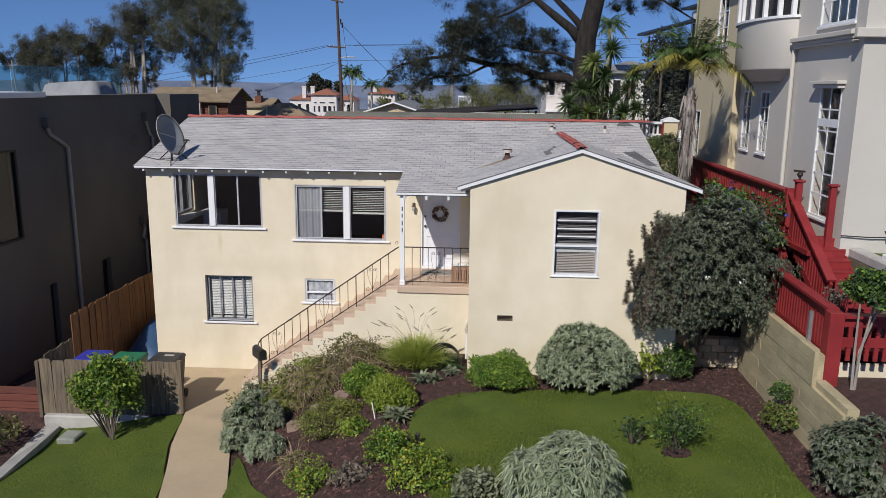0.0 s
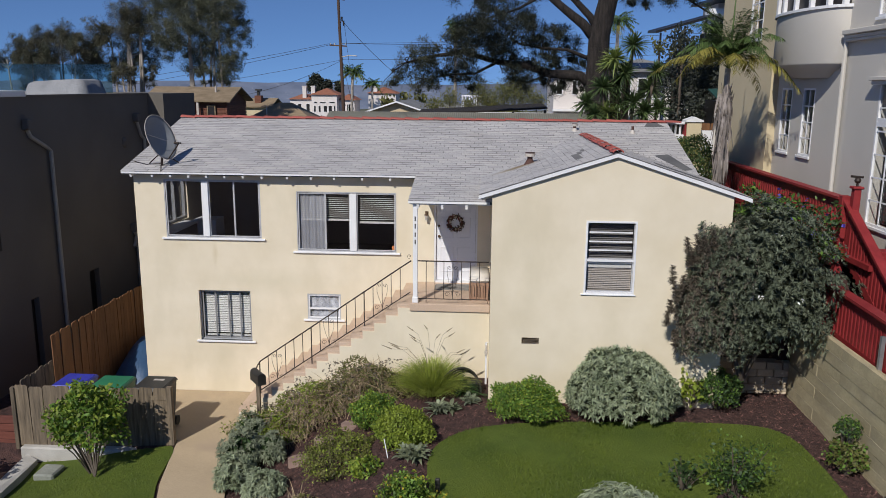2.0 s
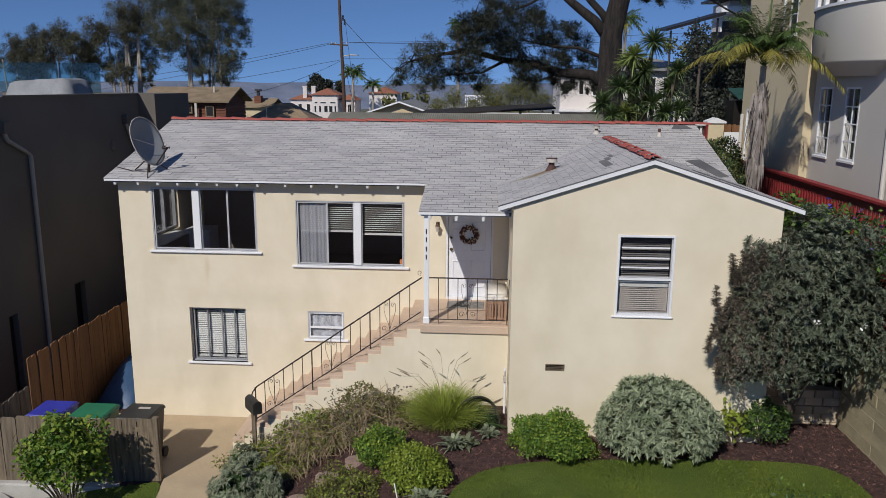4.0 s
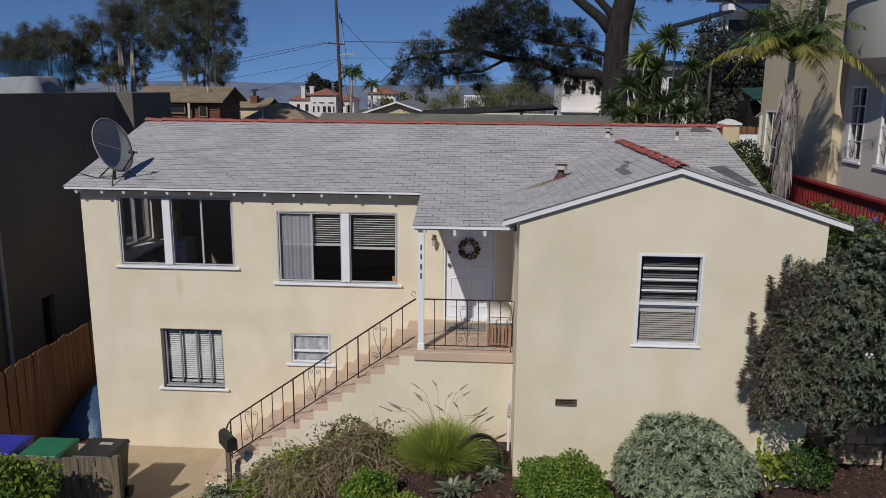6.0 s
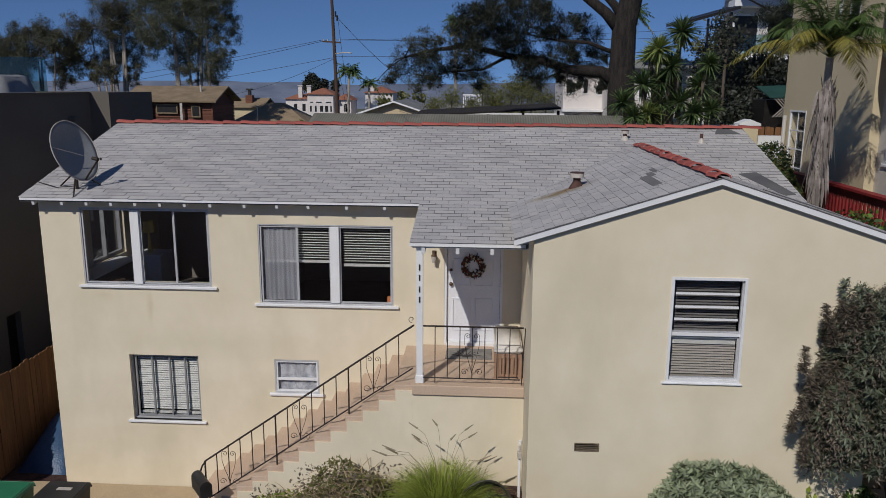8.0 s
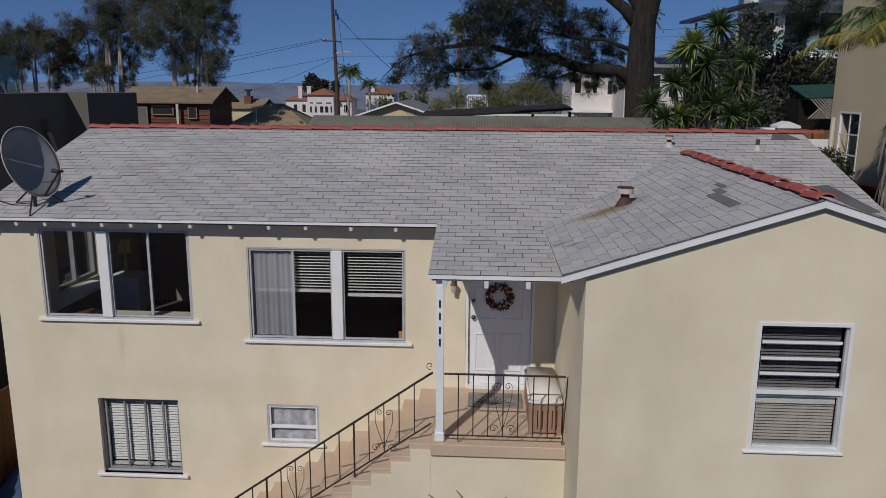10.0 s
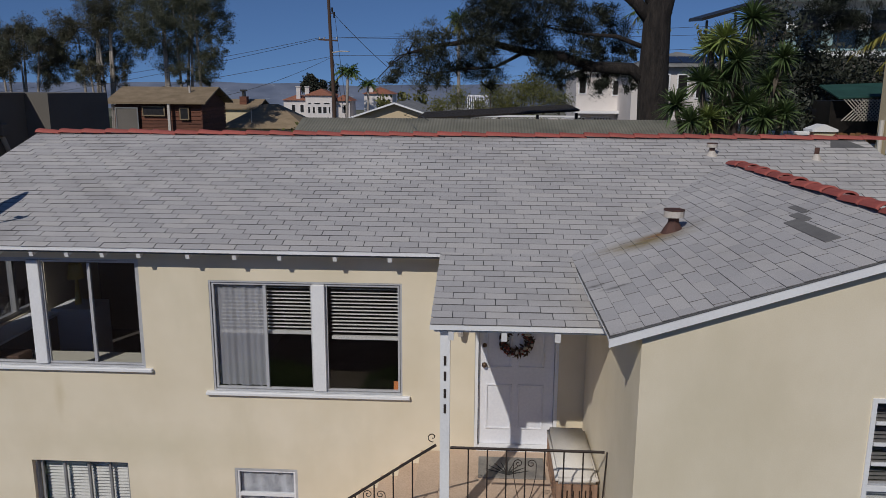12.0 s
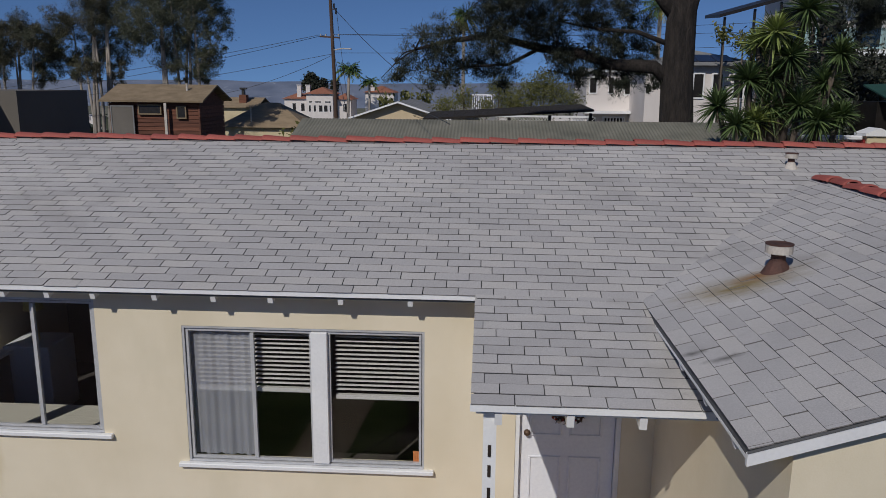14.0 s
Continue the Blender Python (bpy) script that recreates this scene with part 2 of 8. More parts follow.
GREYWOOD = surf("weathered_fence_board", (0.075, 0.058, 0.04), (0.225, 0.175, 0.12), 2.5, 30, 0.9, 0.5, 0.008, stretch=(8, 8, 0.6), rand=0.2)


def stain_at(m, centre, size, colour, ragged, stretch, strength=0.95):
    """A stain with ragged edges at one place of a surface; size: its half widths."""
    nt = m.node_tree
    b = nt.nodes["Principled BSDF"]
    src = b.inputs["Base Color"].links[0].from_socket
    co = nt.nodes.new("ShaderNodeTexCoord")
    mp = nt.nodes.new("ShaderNodeMapping")
    mp.inputs["Location"].default_value = [-c / w for c, w in zip(centre, size)]
    mp.inputs["Scale"].default_value = [1 / w for w in size]
    nt.links.new(co.outputs["Object"], mp.inputs["Vector"])
    ln = nt.nodes.new("ShaderNodeVectorMath")
    ln.operation = "LENGTH"
    nt.links.new(mp.outputs["Vector"], ln.inputs[0])
    ad = nt.nodes.new("ShaderNodeMath")
    ad.operation = "MULTIPLY_ADD"
    ad.inputs[1].default_value = 1.3
    nt.links.new(tex(nt, ragged, 6, stretch, rough=0.7), ad.inputs[0])
    nt.links.new(ln.outputs["Value"], ad.inputs[2])
    half = nt.nodes.new("ShaderNodeMath")
    half.operation = "MULTIPLY"
    half.inputs[1].default_value = 0.5
    nt.links.new(ad.outputs["Value"], half.inputs[0])
    k = strength
    fac = ramp(nt, half.outputs["Value"], [(0.35, (k, k, k)), (0.58, (k * 0.5, k * 0.5, k * 0.5)), (0.85, (0, 0, 0))])
    nt.links.new(mixc(nt, "MIX", fac, src, colour), b.inputs["Base Color"])


def sheer(src_mat, share):
    """Lets a share of the light straight through a cloth."""
    nt = src_mat.node_tree
    out = nt.nodes["Material Output"]
    old = out.inputs["Surface"].links[0].from_socket
    tr = nt.nodes.new("ShaderNodeBsdfTransparent")
    mx = nt.nodes.new("ShaderNodeMixShader")
    mx.inputs["Fac"].default_value = share
    nt.links.new(old, mx.inputs[1])
    nt.links.new(tr.outputs["BSDF"], mx.inputs[2])
    nt.links.new(mx.outputs["Shader"], out.inputs["Surface"])
    return src_mat


CURTAIN = sheer(SHEER, 0.42)
# run-off below the large roof vent, scuffs near the gable eave, damp runs on the stucco
stain_at(SHINGLE_STUFF, (8.42, -0.56, 5.2), (0.56, 0.32, 1.0), (0.22, 0.165, 0.07), 7.0, (0.4, 1.6, 1))
stain_at(SHINGLE_STUFF, (8.58, -0.46, 5.2), (0.26, 0.13, 1.0), (0.23, 0.11, 0.035), 8.0, (0.5, 1.4, 1))
stain_at(SHINGLE_STUFF, (7.79, -1.63, 4.96), (0.12, 0.05, 0.3), (0.10, 0.095, 0.09), 14.0, (1, 1, 1), 0.85)
stain_at(SHINGLE_STUFF, (7.93, -1.83, 5.0), (0.15, 0.05, 0.3), (0.10, 0.095, 0.09), 14.0, (1, 1, 1), 0.85)
stain_at(STUCCO, (1.72, 0.0, 3.10), (0.07, 1.0, 0.40), (0.58, 0.485, 0.31), 7.0, (1, 1, 0.4), 0.55)
stain_at(STUCCO, (0.95, 0.0, 3.28), (0.25, 1.0, 0.16), (0.60, 0.51, 0.34), 6.0, (1, 1, 0.4), 0.5)
stain_at(STUCCO, (2.9, 0.0, 2.45), (1.6, 1.0, 0.35), (0.62, 0.56, 0.40), 2.2, (0.5, 1, 1.4), 0.45)
stain_at(STUCCO, (8.15, -2.91, 1.7), (0.5, 1.0, 0.9), (0.63, 0.53, 0.35), 2.5, (1, 1, 0.6), 0.5)
# ---- house ----
house = thing("house", "two-storey cream stucco house with grey shingle roof and red ridge tiles", "house")
X0, X1, XG, YG, YB = -0.06, 7.96, 12.23, -2.91, 7.0
EAVE_Y, EAVE_Z, SLOPE, RIDGE_Y = -0.22, 4.955, 0.284, 3.42
RIDGE_Z = EAVE_Z + SLOPE * (RIDGE_Y - EAVE_Y)
GX, GZ, GS = 10.15, 5.72, 0.32
HOLES = {"A": (0.62, 2.81, 3.45, 4.77), "B": (3.62, 5.86, 3.19, 4.54), "C": (1.28, 2.49, 1.03, 2.22), "D": (3.81, 4.58, 1.60, 2.20)}
DOOR = (6.70, 7.66, 2.56, 4.59)
GWIN = (9.66, 10.575, 3.14, 4.50)
part("wall", holed("y", X0, X1, -0.4, 4.90, 0.0, 0.16, [*HOLES.values(), DOOR]), STUCCO, house)
SIDE = (1.3, 2.6, 3.45, 4.6)
part("wall", holed("x", 0.16, YB, -0.4, 4.90, X0, X0 + 0.16, [SIDE]), STUCCO, house)
part("wall", prism([(0.0, 4.90), (YB, 4.90), (RIDGE_Y, RIDGE_Z - 0.12)], "x", X0, X0 + 0.16), STUCCO, house)
part("wall", boxes((X0, XG, YB, YB + 0.16, -0.4, 4.90)), STUCCO, house)
part("wall", boxes((XG - 0.16, XG, YG + 0.16, YB, 0.4, 4.90)), STUCCO, house)
part("wall", prism([(0.0, 4.90), (YB, 4.90), (RIDGE_Y, RIDGE_Z - 0.12)], "x", XG - 0.16, XG), STUCCO, house)
part("wall", boxes((X1, X1 + 0.16, YG + 0.16, 0.16, 0.4, 4.98)), STUCCO, house)
VENTS = [(8.56, 8.88, 2.15, 2.265), (11.50, 11.82, 2.02, 2.12)]
part("wall", holed("y", X1, XG, 0.4, 4.88, YG, YG + 0.16, [GWIN, *VENTS]), STUCCO, house)
part("wall", prism([(X1, 4.88), (XG, 4.88), (XG, GZ - GS * (XG - GX) - 0.07), (GX, GZ - 0.07), (X1, GZ - GS * (GX - X1) - 0.07)], "y", YG, YG + 0.16), STUCCO, house)
part("floor", boxes((X0 + 0.16, XG - 0.16, 0.16, YB, 2.36, 2.52)), DIM_FLOOR, house)
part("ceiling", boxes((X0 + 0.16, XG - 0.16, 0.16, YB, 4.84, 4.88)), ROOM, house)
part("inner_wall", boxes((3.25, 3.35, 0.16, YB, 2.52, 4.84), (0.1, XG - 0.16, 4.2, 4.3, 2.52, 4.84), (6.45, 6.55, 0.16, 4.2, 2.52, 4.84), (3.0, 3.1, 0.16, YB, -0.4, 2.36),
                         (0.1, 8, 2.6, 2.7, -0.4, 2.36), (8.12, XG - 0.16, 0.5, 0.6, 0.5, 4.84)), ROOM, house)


def slab(quad, thick):
    """A sheet under a sloping quad (top corners, anticlockwise from above)."""
    bm = bmesh.new()
    top = [bm.verts.new(p) for p in quad]
    low = [bm.verts.new(Vector(p) - Vector((0, 0, thick))) for p in quad]
    bm.faces.new(top)
    bm.faces.new(low[::-1])
    n = len(quad)
    for i in range(n):
        bm.faces.new((low[i], low[(i + 1) % n], top[(i + 1) % n], top[i]))
    bmesh.ops.recalc_face_normals(bm, faces=bm.faces[:])
    return bm


RX0, RX1 = -0.22, 12.36
PX0, PX1, PY, PZ = 6.33, 7.98, -1.78, 4.64
roof = part("roof", slab([(RX0, EAVE_Y, EAVE_Z), (RX1, EAVE_Y, EAVE_Z), (RX1, RIDGE_Y, RIDGE_Z), (RX0, RIDGE_Y, RIDGE_Z)], 0.07), FELT, house, "grey asphalt shingle roof")
BACK_Z = RIDGE_Z - SLOPE * (YB + 0.3 - RIDGE_Y)
part("roof_deck", slab([(RX0, RIDGE_Y, RIDGE_Z), (RX1, RIDGE_Y, RIDGE_Z), (RX1, YB + 0.3, BACK_Z), (RX0, YB + 0.3, BACK_Z)], 0.07), SHINGLE_STUFF, roof)
part("roof_deck", slab([(PX0, PY, PZ), (PX1, PY, PZ), (PX1, EAVE_Y - 0.002, EAVE_Z - 0.002), (PX0, EAVE_Y - 0.002, EAVE_Z - 0.002)], 0.06), FELT, roof)
GY0, GY1 = -2.948, (GZ - EAVE_Z) / SLOPE + EAVE_Y
GXL, GXR = 7.74, 12.50
GZL, GZR = GZ - GS * (GX - GXL), GZ - GS * (GXR - GX)
yl, yr = (GZL - EAVE_Z) / SLOPE + EAVE_Y, (GZR - EAVE_Z) / SLOPE + EAVE_Y
part("roof_deck", slab([(GXL, GY0, GZL), (GX, GY0, GZ), (GX, GY1, GZ), (GXL, yl, GZL)], 0.07), FELT, roof)
part("roof_deck", slab([(GX, GY0, GZ), (GXR, GY0, GZR), (GXR, yr, GZR), (GX, GY1, GZ)], 0.07), FELT, roof)
# unseen white board, added to bounce light onto the shaded door
part("bounce_board", slab([(PX0 + 0.02, PY + 0.01, PZ - 0.066), (PX1 - 0.03, PY + 0.01, PZ - 0.066), (PX1 - 0.03, -0.005, PZ - 0.066 + (EAVE_Z - PZ) * (-0.005 - PY) / (EAVE_Y - PY)), (PX0 + 0.02, -0.005, PZ - 0.066 + (EAVE_Z - PZ) * (-0.005 - PY) / (EAVE_Y - PY))], 0.012), TRIM, roof)
# fascia boards and rakes
part("fascia", boxes((RX0, PX0, EAVE_Y - 0.025, EAVE_Y - 0.002, EAVE_Z - 0.044, EAVE_Z - 0.004)), TRIM, roof, "white painted fascia board")
part("fascia", boxes((PX0 - 0.02, PX1 - 0.06, PY - 0.025, PY - 0.002, PZ - 0.05, PZ - 0.004)), TRIM, roof, "white painted fascia board")


def rake(ax, az, bx, bz, y, thick, drop):
    bm = bmesh.new()
    quad = [(ax, az), (bx, bz), (bx, bz - drop), (ax, az - drop)]
    lo = [bm.verts.new((p[0], y, p[1])) for p in quad]
    hi = [bm.verts.new((p[0], y + thick, p[1])) for p in quad]
    for i in range(4):
        bm.faces.new((lo[i], lo[(i + 1) % 4], hi[(i + 1) % 4], hi[i]))
    bm.faces.new(lo[::-1])
    bm.faces.new(hi)
    bmesh.ops.recalc_face_normals(bm, faces=bm.faces[:])
    return bm


part("bargeboard", rake(GXL - 0.03, GZL - 0.018, GX, GZ - 0.004, GY0 - 0.028, 0.026, 0.068), TRIM, roof, "white painted bargeboard")
part("bargeboard", rake(GX, GZ - 0.004, GXR + 0.03, GZR - 0.018, GY0 - 0.028, 0.026, 0.068), TRIM, roof, "white painted bargeboard")
part("drip_edge", rake(GXL - 0.03, GZL - 0.006, GX, GZ + 0.007, GY0 - 0.032, 0.012, 0.010), FELT, roof)
part("drip_edge", rake(GX, GZ + 0.007, GXR + 0.03, GZR - 0.006, GY0 - 0.032, 0.012, 0.010), FELT, roof)
part("soffit", slab([(GXL, YG - 0.002, GZL - 0.074), (GXL + 0.2, YG - 0.002, GZL - 0.012), (GXL + 0.2, -0.3, GZL - 0.012), (GXL, -0.3, GZL - 0.074)], 0.02), TRIM, roof)
# rafter tails under the eaves
for x in (-0.02, 0.46, 0.87, 1.28, 1.68, 2.09, 2.50, 2.92, 3.48, 4.01, 4.52, 5.14, 5.75):
    bm = bmesh.new()
    beam(bm, (x, EAVE_Y + 0.01, EAVE_Z - 0.093), (x, 0.05, EAVE_Z - 0.093 + 0.08), 0.045, 0.065)
    part("rafter_tail", bm, TRIM, roof)
for x in (6.50, 6.98, 7.46):
    bm = bmesh.new()
    beam(bm, (x, PY + 0.005, PZ - 0.115), (x, 0.05, PZ - 0.115 + 0.36), 0.05, 0.09)
    part("rafter_tail", bm, TRIM, roof)
for y in (-0.85, -1.45, -2.05, -2.62):
    bm = bmesh.new()
    beam(bm, (GXL + 0.012, y, GZL - 0.118), (X1 + 0.01, y, GZL - 0.118 + GS * (X1 - GXL)), 0.045, 0.08)
    part("rafter_tail", bm, TRIM, roof)


# ---- windows ----
def frame_bars(x0, x1, z0, z1, y0, y1, w):
    return boxes((x0, x1, y0, y1, z1 - w, z1), (x0, x1, y0, y1, z0, z0 + w), (x0, x0 + w, y0, y1, z0 + w, z1 - w), (x1 - w, x1, y0, y1, z0 + w, z1 - w))


def pane(x0, x1, z0, z1, y, parent):
    p = part("pane", boxes((x0, x1, y, y + 0.005, z0, z1)), GLASS, parent)
    p.visible_shadow = False
    return p


def blind(x0, x1, z0, z1, y, parent, pitch=0.052, tilt=3, mat=None):
    """A stack of tilted, slightly crowned slats from z1 down to z0, with a bottom rail."""
    bm = bmesh.new()
    c, s = math.cos(radians(tilt)) * 0.017, math.sin(radians(tilt)) * 0.017
    top = [bm.verts.new(p) for p in ((x0, y - c, -s), (x1, y - c, -s), (x1, y, 0.004), (x0, y, 0.004), (x1, y + c, s), (x0, y + c, s))]
    bm.faces.new((top[0], top[1], top[2], top[3]))
    bm.faces.new((top[3], top[2], top[4], top[5]))
    me = bpy.data.meshes.new("blind_slat")
    bm.to_mesh(me)
    bm.free()
    me.materials.append(mat or BLIND)
    for i in range(int((z1 - z0) / pitch)):
        link("blind_slat", me, None, parent).matrix_basis = pose(0, 0, z1 - pitch * (i + 0.5))
    part("blind_rail", boxes((x0, x1, y - 0.022, y + 0.022, z0 - 0.04, z0)), mat or BLIND, parent)


def sill(x0, x1, z, y, parent, out=0.05, h=0.042):
    part("sill", boxes((x0 - 0.09, x1 + 0.09, y - out, y + 0.10, z - h, z), bevel=0.006), TRIM, parent, "white painted sill")


def window(key, label, back=0.0):
    return part("window", frame_bars(*key, 0.004 + back, 0.06 + back, 0.022), ALU, house, label)


# A: sun-room window in two units with a white mullion
x0, x1, z0, z1 = HOLES["A"]
w = window(HOLES["A"], "wide sliding window with white centre mullion and dark room behind")
sill(x0, x1, z0, 0.0, w)
mx = 1.485
part("mullion", boxes((mx, mx + 0.145, -0.02, 0.08, z0 + 0.03, z1 - 0.03), bevel=0.005), TRIM, w, "white mullion post")
for a, b in ((x0 + 0.03, mx), (mx + 0.145, x1 - 0.03)):
    part("sash", frame_bars(a, b, z0 + 0.03, z1 - 0.03, 0.02, 0.05, 0.022), ALU, w)
    pane(a + 0.028, b - 0.028, z0 + 0.058, z1 - 0.058, 0.033, w)
part("meeting_rail", boxes((2.19, 2.225, 0.012, 0.048, z0 + 0.058, z1 - 0.058)), ALU, w)
# B: living-room window with blinds and one sheer curtain
x0, x1, z0, z1 = HOLES["B"]
w = window(HOLES["B"], "wide sliding window with half-drawn blinds and a grey sheer curtain")
sill(x0, x1, z0, 0.0, w)
mx = 4.82
part("mullion", boxes((mx, mx + 0.15, -0.02, 0.08, z0 + 0.03, z1 - 0.03), bevel=0.005), TRIM, w, "white mullion post")
for a, b in ((x0 + 0.03, mx), (mx + 0.15, x1 - 0.03)):
    part("sash", frame_bars(a, b, z0 + 0.03, z1 - 0.03, 0.02, 0.05, 0.022), ALU, w)
    pane(a + 0.028, b - 0.028, z0 + 0.058, z1 - 0.058, 0.033, w)
part("meeting_rail", boxes((4.25, 4.285, 0.012, 0.048, z0 + 0.058, z1 - 0.058)), ALU, w)
blind(x0 + 0.07, mx - 0.03, 3.92, z1 - 0.04, 0.12, w, pitch=0.043, tilt=12)
blind(mx + 0.2, x1 - 0.06, 3.87, z1 - 0.04, 0.12, w, pitch=0.043, tilt=12)
bm = bmesh.new()
cols = []
for i in range(41):
    u = i / 40
    x = x0 + 0.04 + 0.58 * u
    y = 0.08 + 0.012 * math.sin(u * 19) + 0.010 * math.sin(u * 47 + 1)
    cols.append((bm.verts.new((x, y, z0 + 0.05)), bm.verts.new((x, 0.075 + 0.5 * (y - 0.075), z1 - 0.05))))
for a, b in zip(cols, cols[1:]):
    bm.faces.new((a[0], b[0], b[1], a[1]))
part("curtain", bm, CURTAIN, w, "grey sheer curtain", smooth=True)
ORANGE = surf("orange_card", (0.62, 0.20, 0.06), (0.70, 0.25, 0.08), 3, 40, 0.7, 0.05)
part("card", boxes((5.75, 5.81, 0.06, 0.07, z0 + 0.03, z0 + 0.15)), ORANGE, w, "small orange card on the sill")
# C: lower bedroom window with closed blinds behind three sashes
x0, x1, z0, z1 = HOLES["C"]
w = window(HOLES["C"], "lower sliding window with closed pale blinds, set back in the wall", 0.055)
sill(x0, x1, z0, 0.0, w)
DULL = surf("dull_aluminium_frame", (0.24, 0.24, 0.245), (0.33, 0.33, 0.335), 4, 80, 0.45, 0.05, 0.002, metal=0.15)
part("sash", frame_bars(x0 + 0.05, x1 - 0.03, z0 + 0.03, z1 - 0.03, 0.09, 0.12, 0.026), DULL, w)
for x in (1.62, 1.93, 2.20):
    part("meeting_rail", boxes((x, x + 0.026, 0.082, 0.12, z0 + 0.056, z1 - 0.056)), DULL, w)
pane(x0 + 0.06, x1 - 0.06, z0 + 0.056, z1 - 0.056, 0.103, w)
blind(x0 + 0.07, x1 - 0.05, z0 + 0.1, z1 - 0.05, 0.17, w, pitch=0.042, tilt=52)
# D: small bathroom window, two lights with frosted lower pane
x0, x1, z0, z1 = HOLES["D"]
LACE = surf("patterned_lace", (0.30, 0.30, 0.32), (0.66, 0.66, 0.68), 9, 60, 0.9, 0.2)
w = part("window", frame_bars(x0, x1, z0, z1, 0.004, 0.06, 0.03), ALU, house, "small two-light window with lace curtain")
sill(x0, x1, z0, 0.0, w)
part("meeting_rail", boxes((x0 + 0.03, x1 - 0.03, 0.008, 0.05, 1.83, 1.87)), TRIM, w)
part("sash", frame_bars(x0 + 0.03, x1 - 0.03, z0 + 0.03, z1 - 0.03, 0.012, 0.048, 0.022), TRIM, w)
pane(x0 + 0.06, x1 - 0.06, z0 + 0.06, 1.83, 0.03, w)
pane(x0 + 0.06, x1 - 0.06, 1.87, z1 - 0.06, 0.03, w)
bm = bmesh.new()
cols = []
for i in range(31):
    u = i / 30
    y = 0.075 + 0.01 * math.sin(u * 28)
    cols.append((bm.verts.new((x0 + 0.05 + (x1 - x0 - 0.1) * u, y, z0 + 0.04)), bm.verts.new((x0 + 0.05 + (x1 - x0 - 0.1) * u, y, z1 - 0.04))))
for a, b in zip(cols, cols[1:]):
    bm.faces.new((a[0], b[0], b[1], a[1]))
part("curtain", bm, LACE, w, "patterned lace curtain", smooth=True)
# G: hung window of the gable wing with blinds
x0, x1, z0, z1 = GWIN
w = part("window", frame_bars(x0, x1, z0, z1, YG - 0.012, YG + 0.08, 0.034), TRIM, house, "white hung window with blinds drawn behind")
part("sill", boxes((x0 - 0.05, x1 + 0.03, YG - 0.03, YG + 0.1, z0 - 0.024, z0), bevel=0.005), TRIM, w, "white painted sill")
part("meeting_rail", boxes((x0 + 0.02, x1 - 0.02, YG + 0.012, YG + 0.075, 3.745, 3.785)), TRIM, w)
part("shade", boxes((x0 + 0.06, x1 - 0.06, YG + 0.09, YG + 0.10, 3.62, 3.74)), BLIND, w)
part("sash", frame_bars(x0 + 0.035, x1 - 0.035, 3.79, z1 - 0.036, YG + 0.03, YG + 0.065, 0.014), ALU, w)
part("sash", frame_bars(x0 + 0.035, x1 - 0.035, z0 + 0.035, 3.73, YG + 0.045, YG + 0.075, 0.018), ALU, w)
part("jalousie_bar", boxes((x0 + 0.07, x1 - 0.07, YG + 0.04, YG + 0.06, 4.27, 4.295), (x0 + 0.07, x1 - 0.07, YG + 0.04, YG + 0.06, 4.10, 4.125), (x0 + 0.07, x1 - 0.07, YG + 0.04, YG + 0.06, 3.94, 3.965)), TRIM, w)
pane(x0 + 0.08, x1 - 0.08, 3.82, z1 - 0.08, YG + 0.046, w)
pane(x0 + 0.08, x1 - 0.08, z0 + 0.03, 3.70, YG + 0.058, w)
GBLIND = surf("brown_grey_blind_slat", (0.34, 0.30, 0.26), (0.42, 0.37, 0.32), 3, 30, 0.6, 0.05, 0.002, island=0.06)
DBLIND = surf("dark_grey_blind_slat", (0.12, 0.11, 0.105), (0.17, 0.16, 0.15), 3, 30, 0.6, 0.05, 0.002, island=0.06)
blind(x0 + 0.05, x1 - 0.05, 3.72, z1 - 0.04, YG + 0.14, w, pitch=0.034, tilt=40, mat=DBLIND)
blind(x0 + 0.05, x1 - 0.05, z0 + 0.06, 3.62, YG + 0.12, w, pitch=0.034, tilt=50, mat=GBLIND)
for vx0, vx1, vz0, vz1 in VENTS:
    v = part("vent", frame_bars(vx0, vx1, vz0, vz1, YG - 0.008, YG + 0.03, 0.012), GREYWOOD, house, "small louvred crawl-space vent")
    for i in range(3):
        bm = bmesh.new()
        z = vz0 + 0.025 + 0.026 * i
        beam(bm, (vx0 + 0.012, YG + 0.012, z), (vx1 - 0.012, YG + 0.012, z), 0.02, 0.006)
        part("slat", bm, GREYWOOD, v)
# side window of the sun room
w = part("window", holed("x", SIDE[0], SIDE[1], SIDE[2], SIDE[3], X0 + 0.02, X0 + 0.10, [(1.36, 1.92, 3.51, 4.54), (1.98, 2.54, 3.51, 4.54)]), DULL, house, "side window of the sun room")
p = part("pane", boxes((X0 + 0.05, X0 + 0.055, 1.36, 2.54, 3.51, 4.54)), GLASS, w)
p.visible_shadow = False

# ---- porch ----
part("porch_slab", boxes((6.34, X1 - 0.002, -1.80, -0.002, 2.39, 2.54), bevel=0.008), PORCH, house, "tan painted porch slab")
part("porch_base", boxes((6.341, X1 - 0.002, -1.76, -0.002, -0.4, 2.388)), STUCCO, house)
post = part("post", boxes((6.40, 6.49, -1.72, -1.63, 2.62, 4.56)), TRIM, house, "white square porch post with vertical bars of numerals")
part("post_foot", boxes((6.385, 6.505, -1.735, -1.615, 2.541, 2.66), bevel=0.01), TRIM, post)
for i, z in enumerate((4.27, 4.12, 3.95, 3.80)):
    part("numeral_bar", boxes((6.434, 6.456, -1.728, -1.7215, z - 0.045, z + 0.045), bevel=0.002), IRON, post, "dark numeral plate")
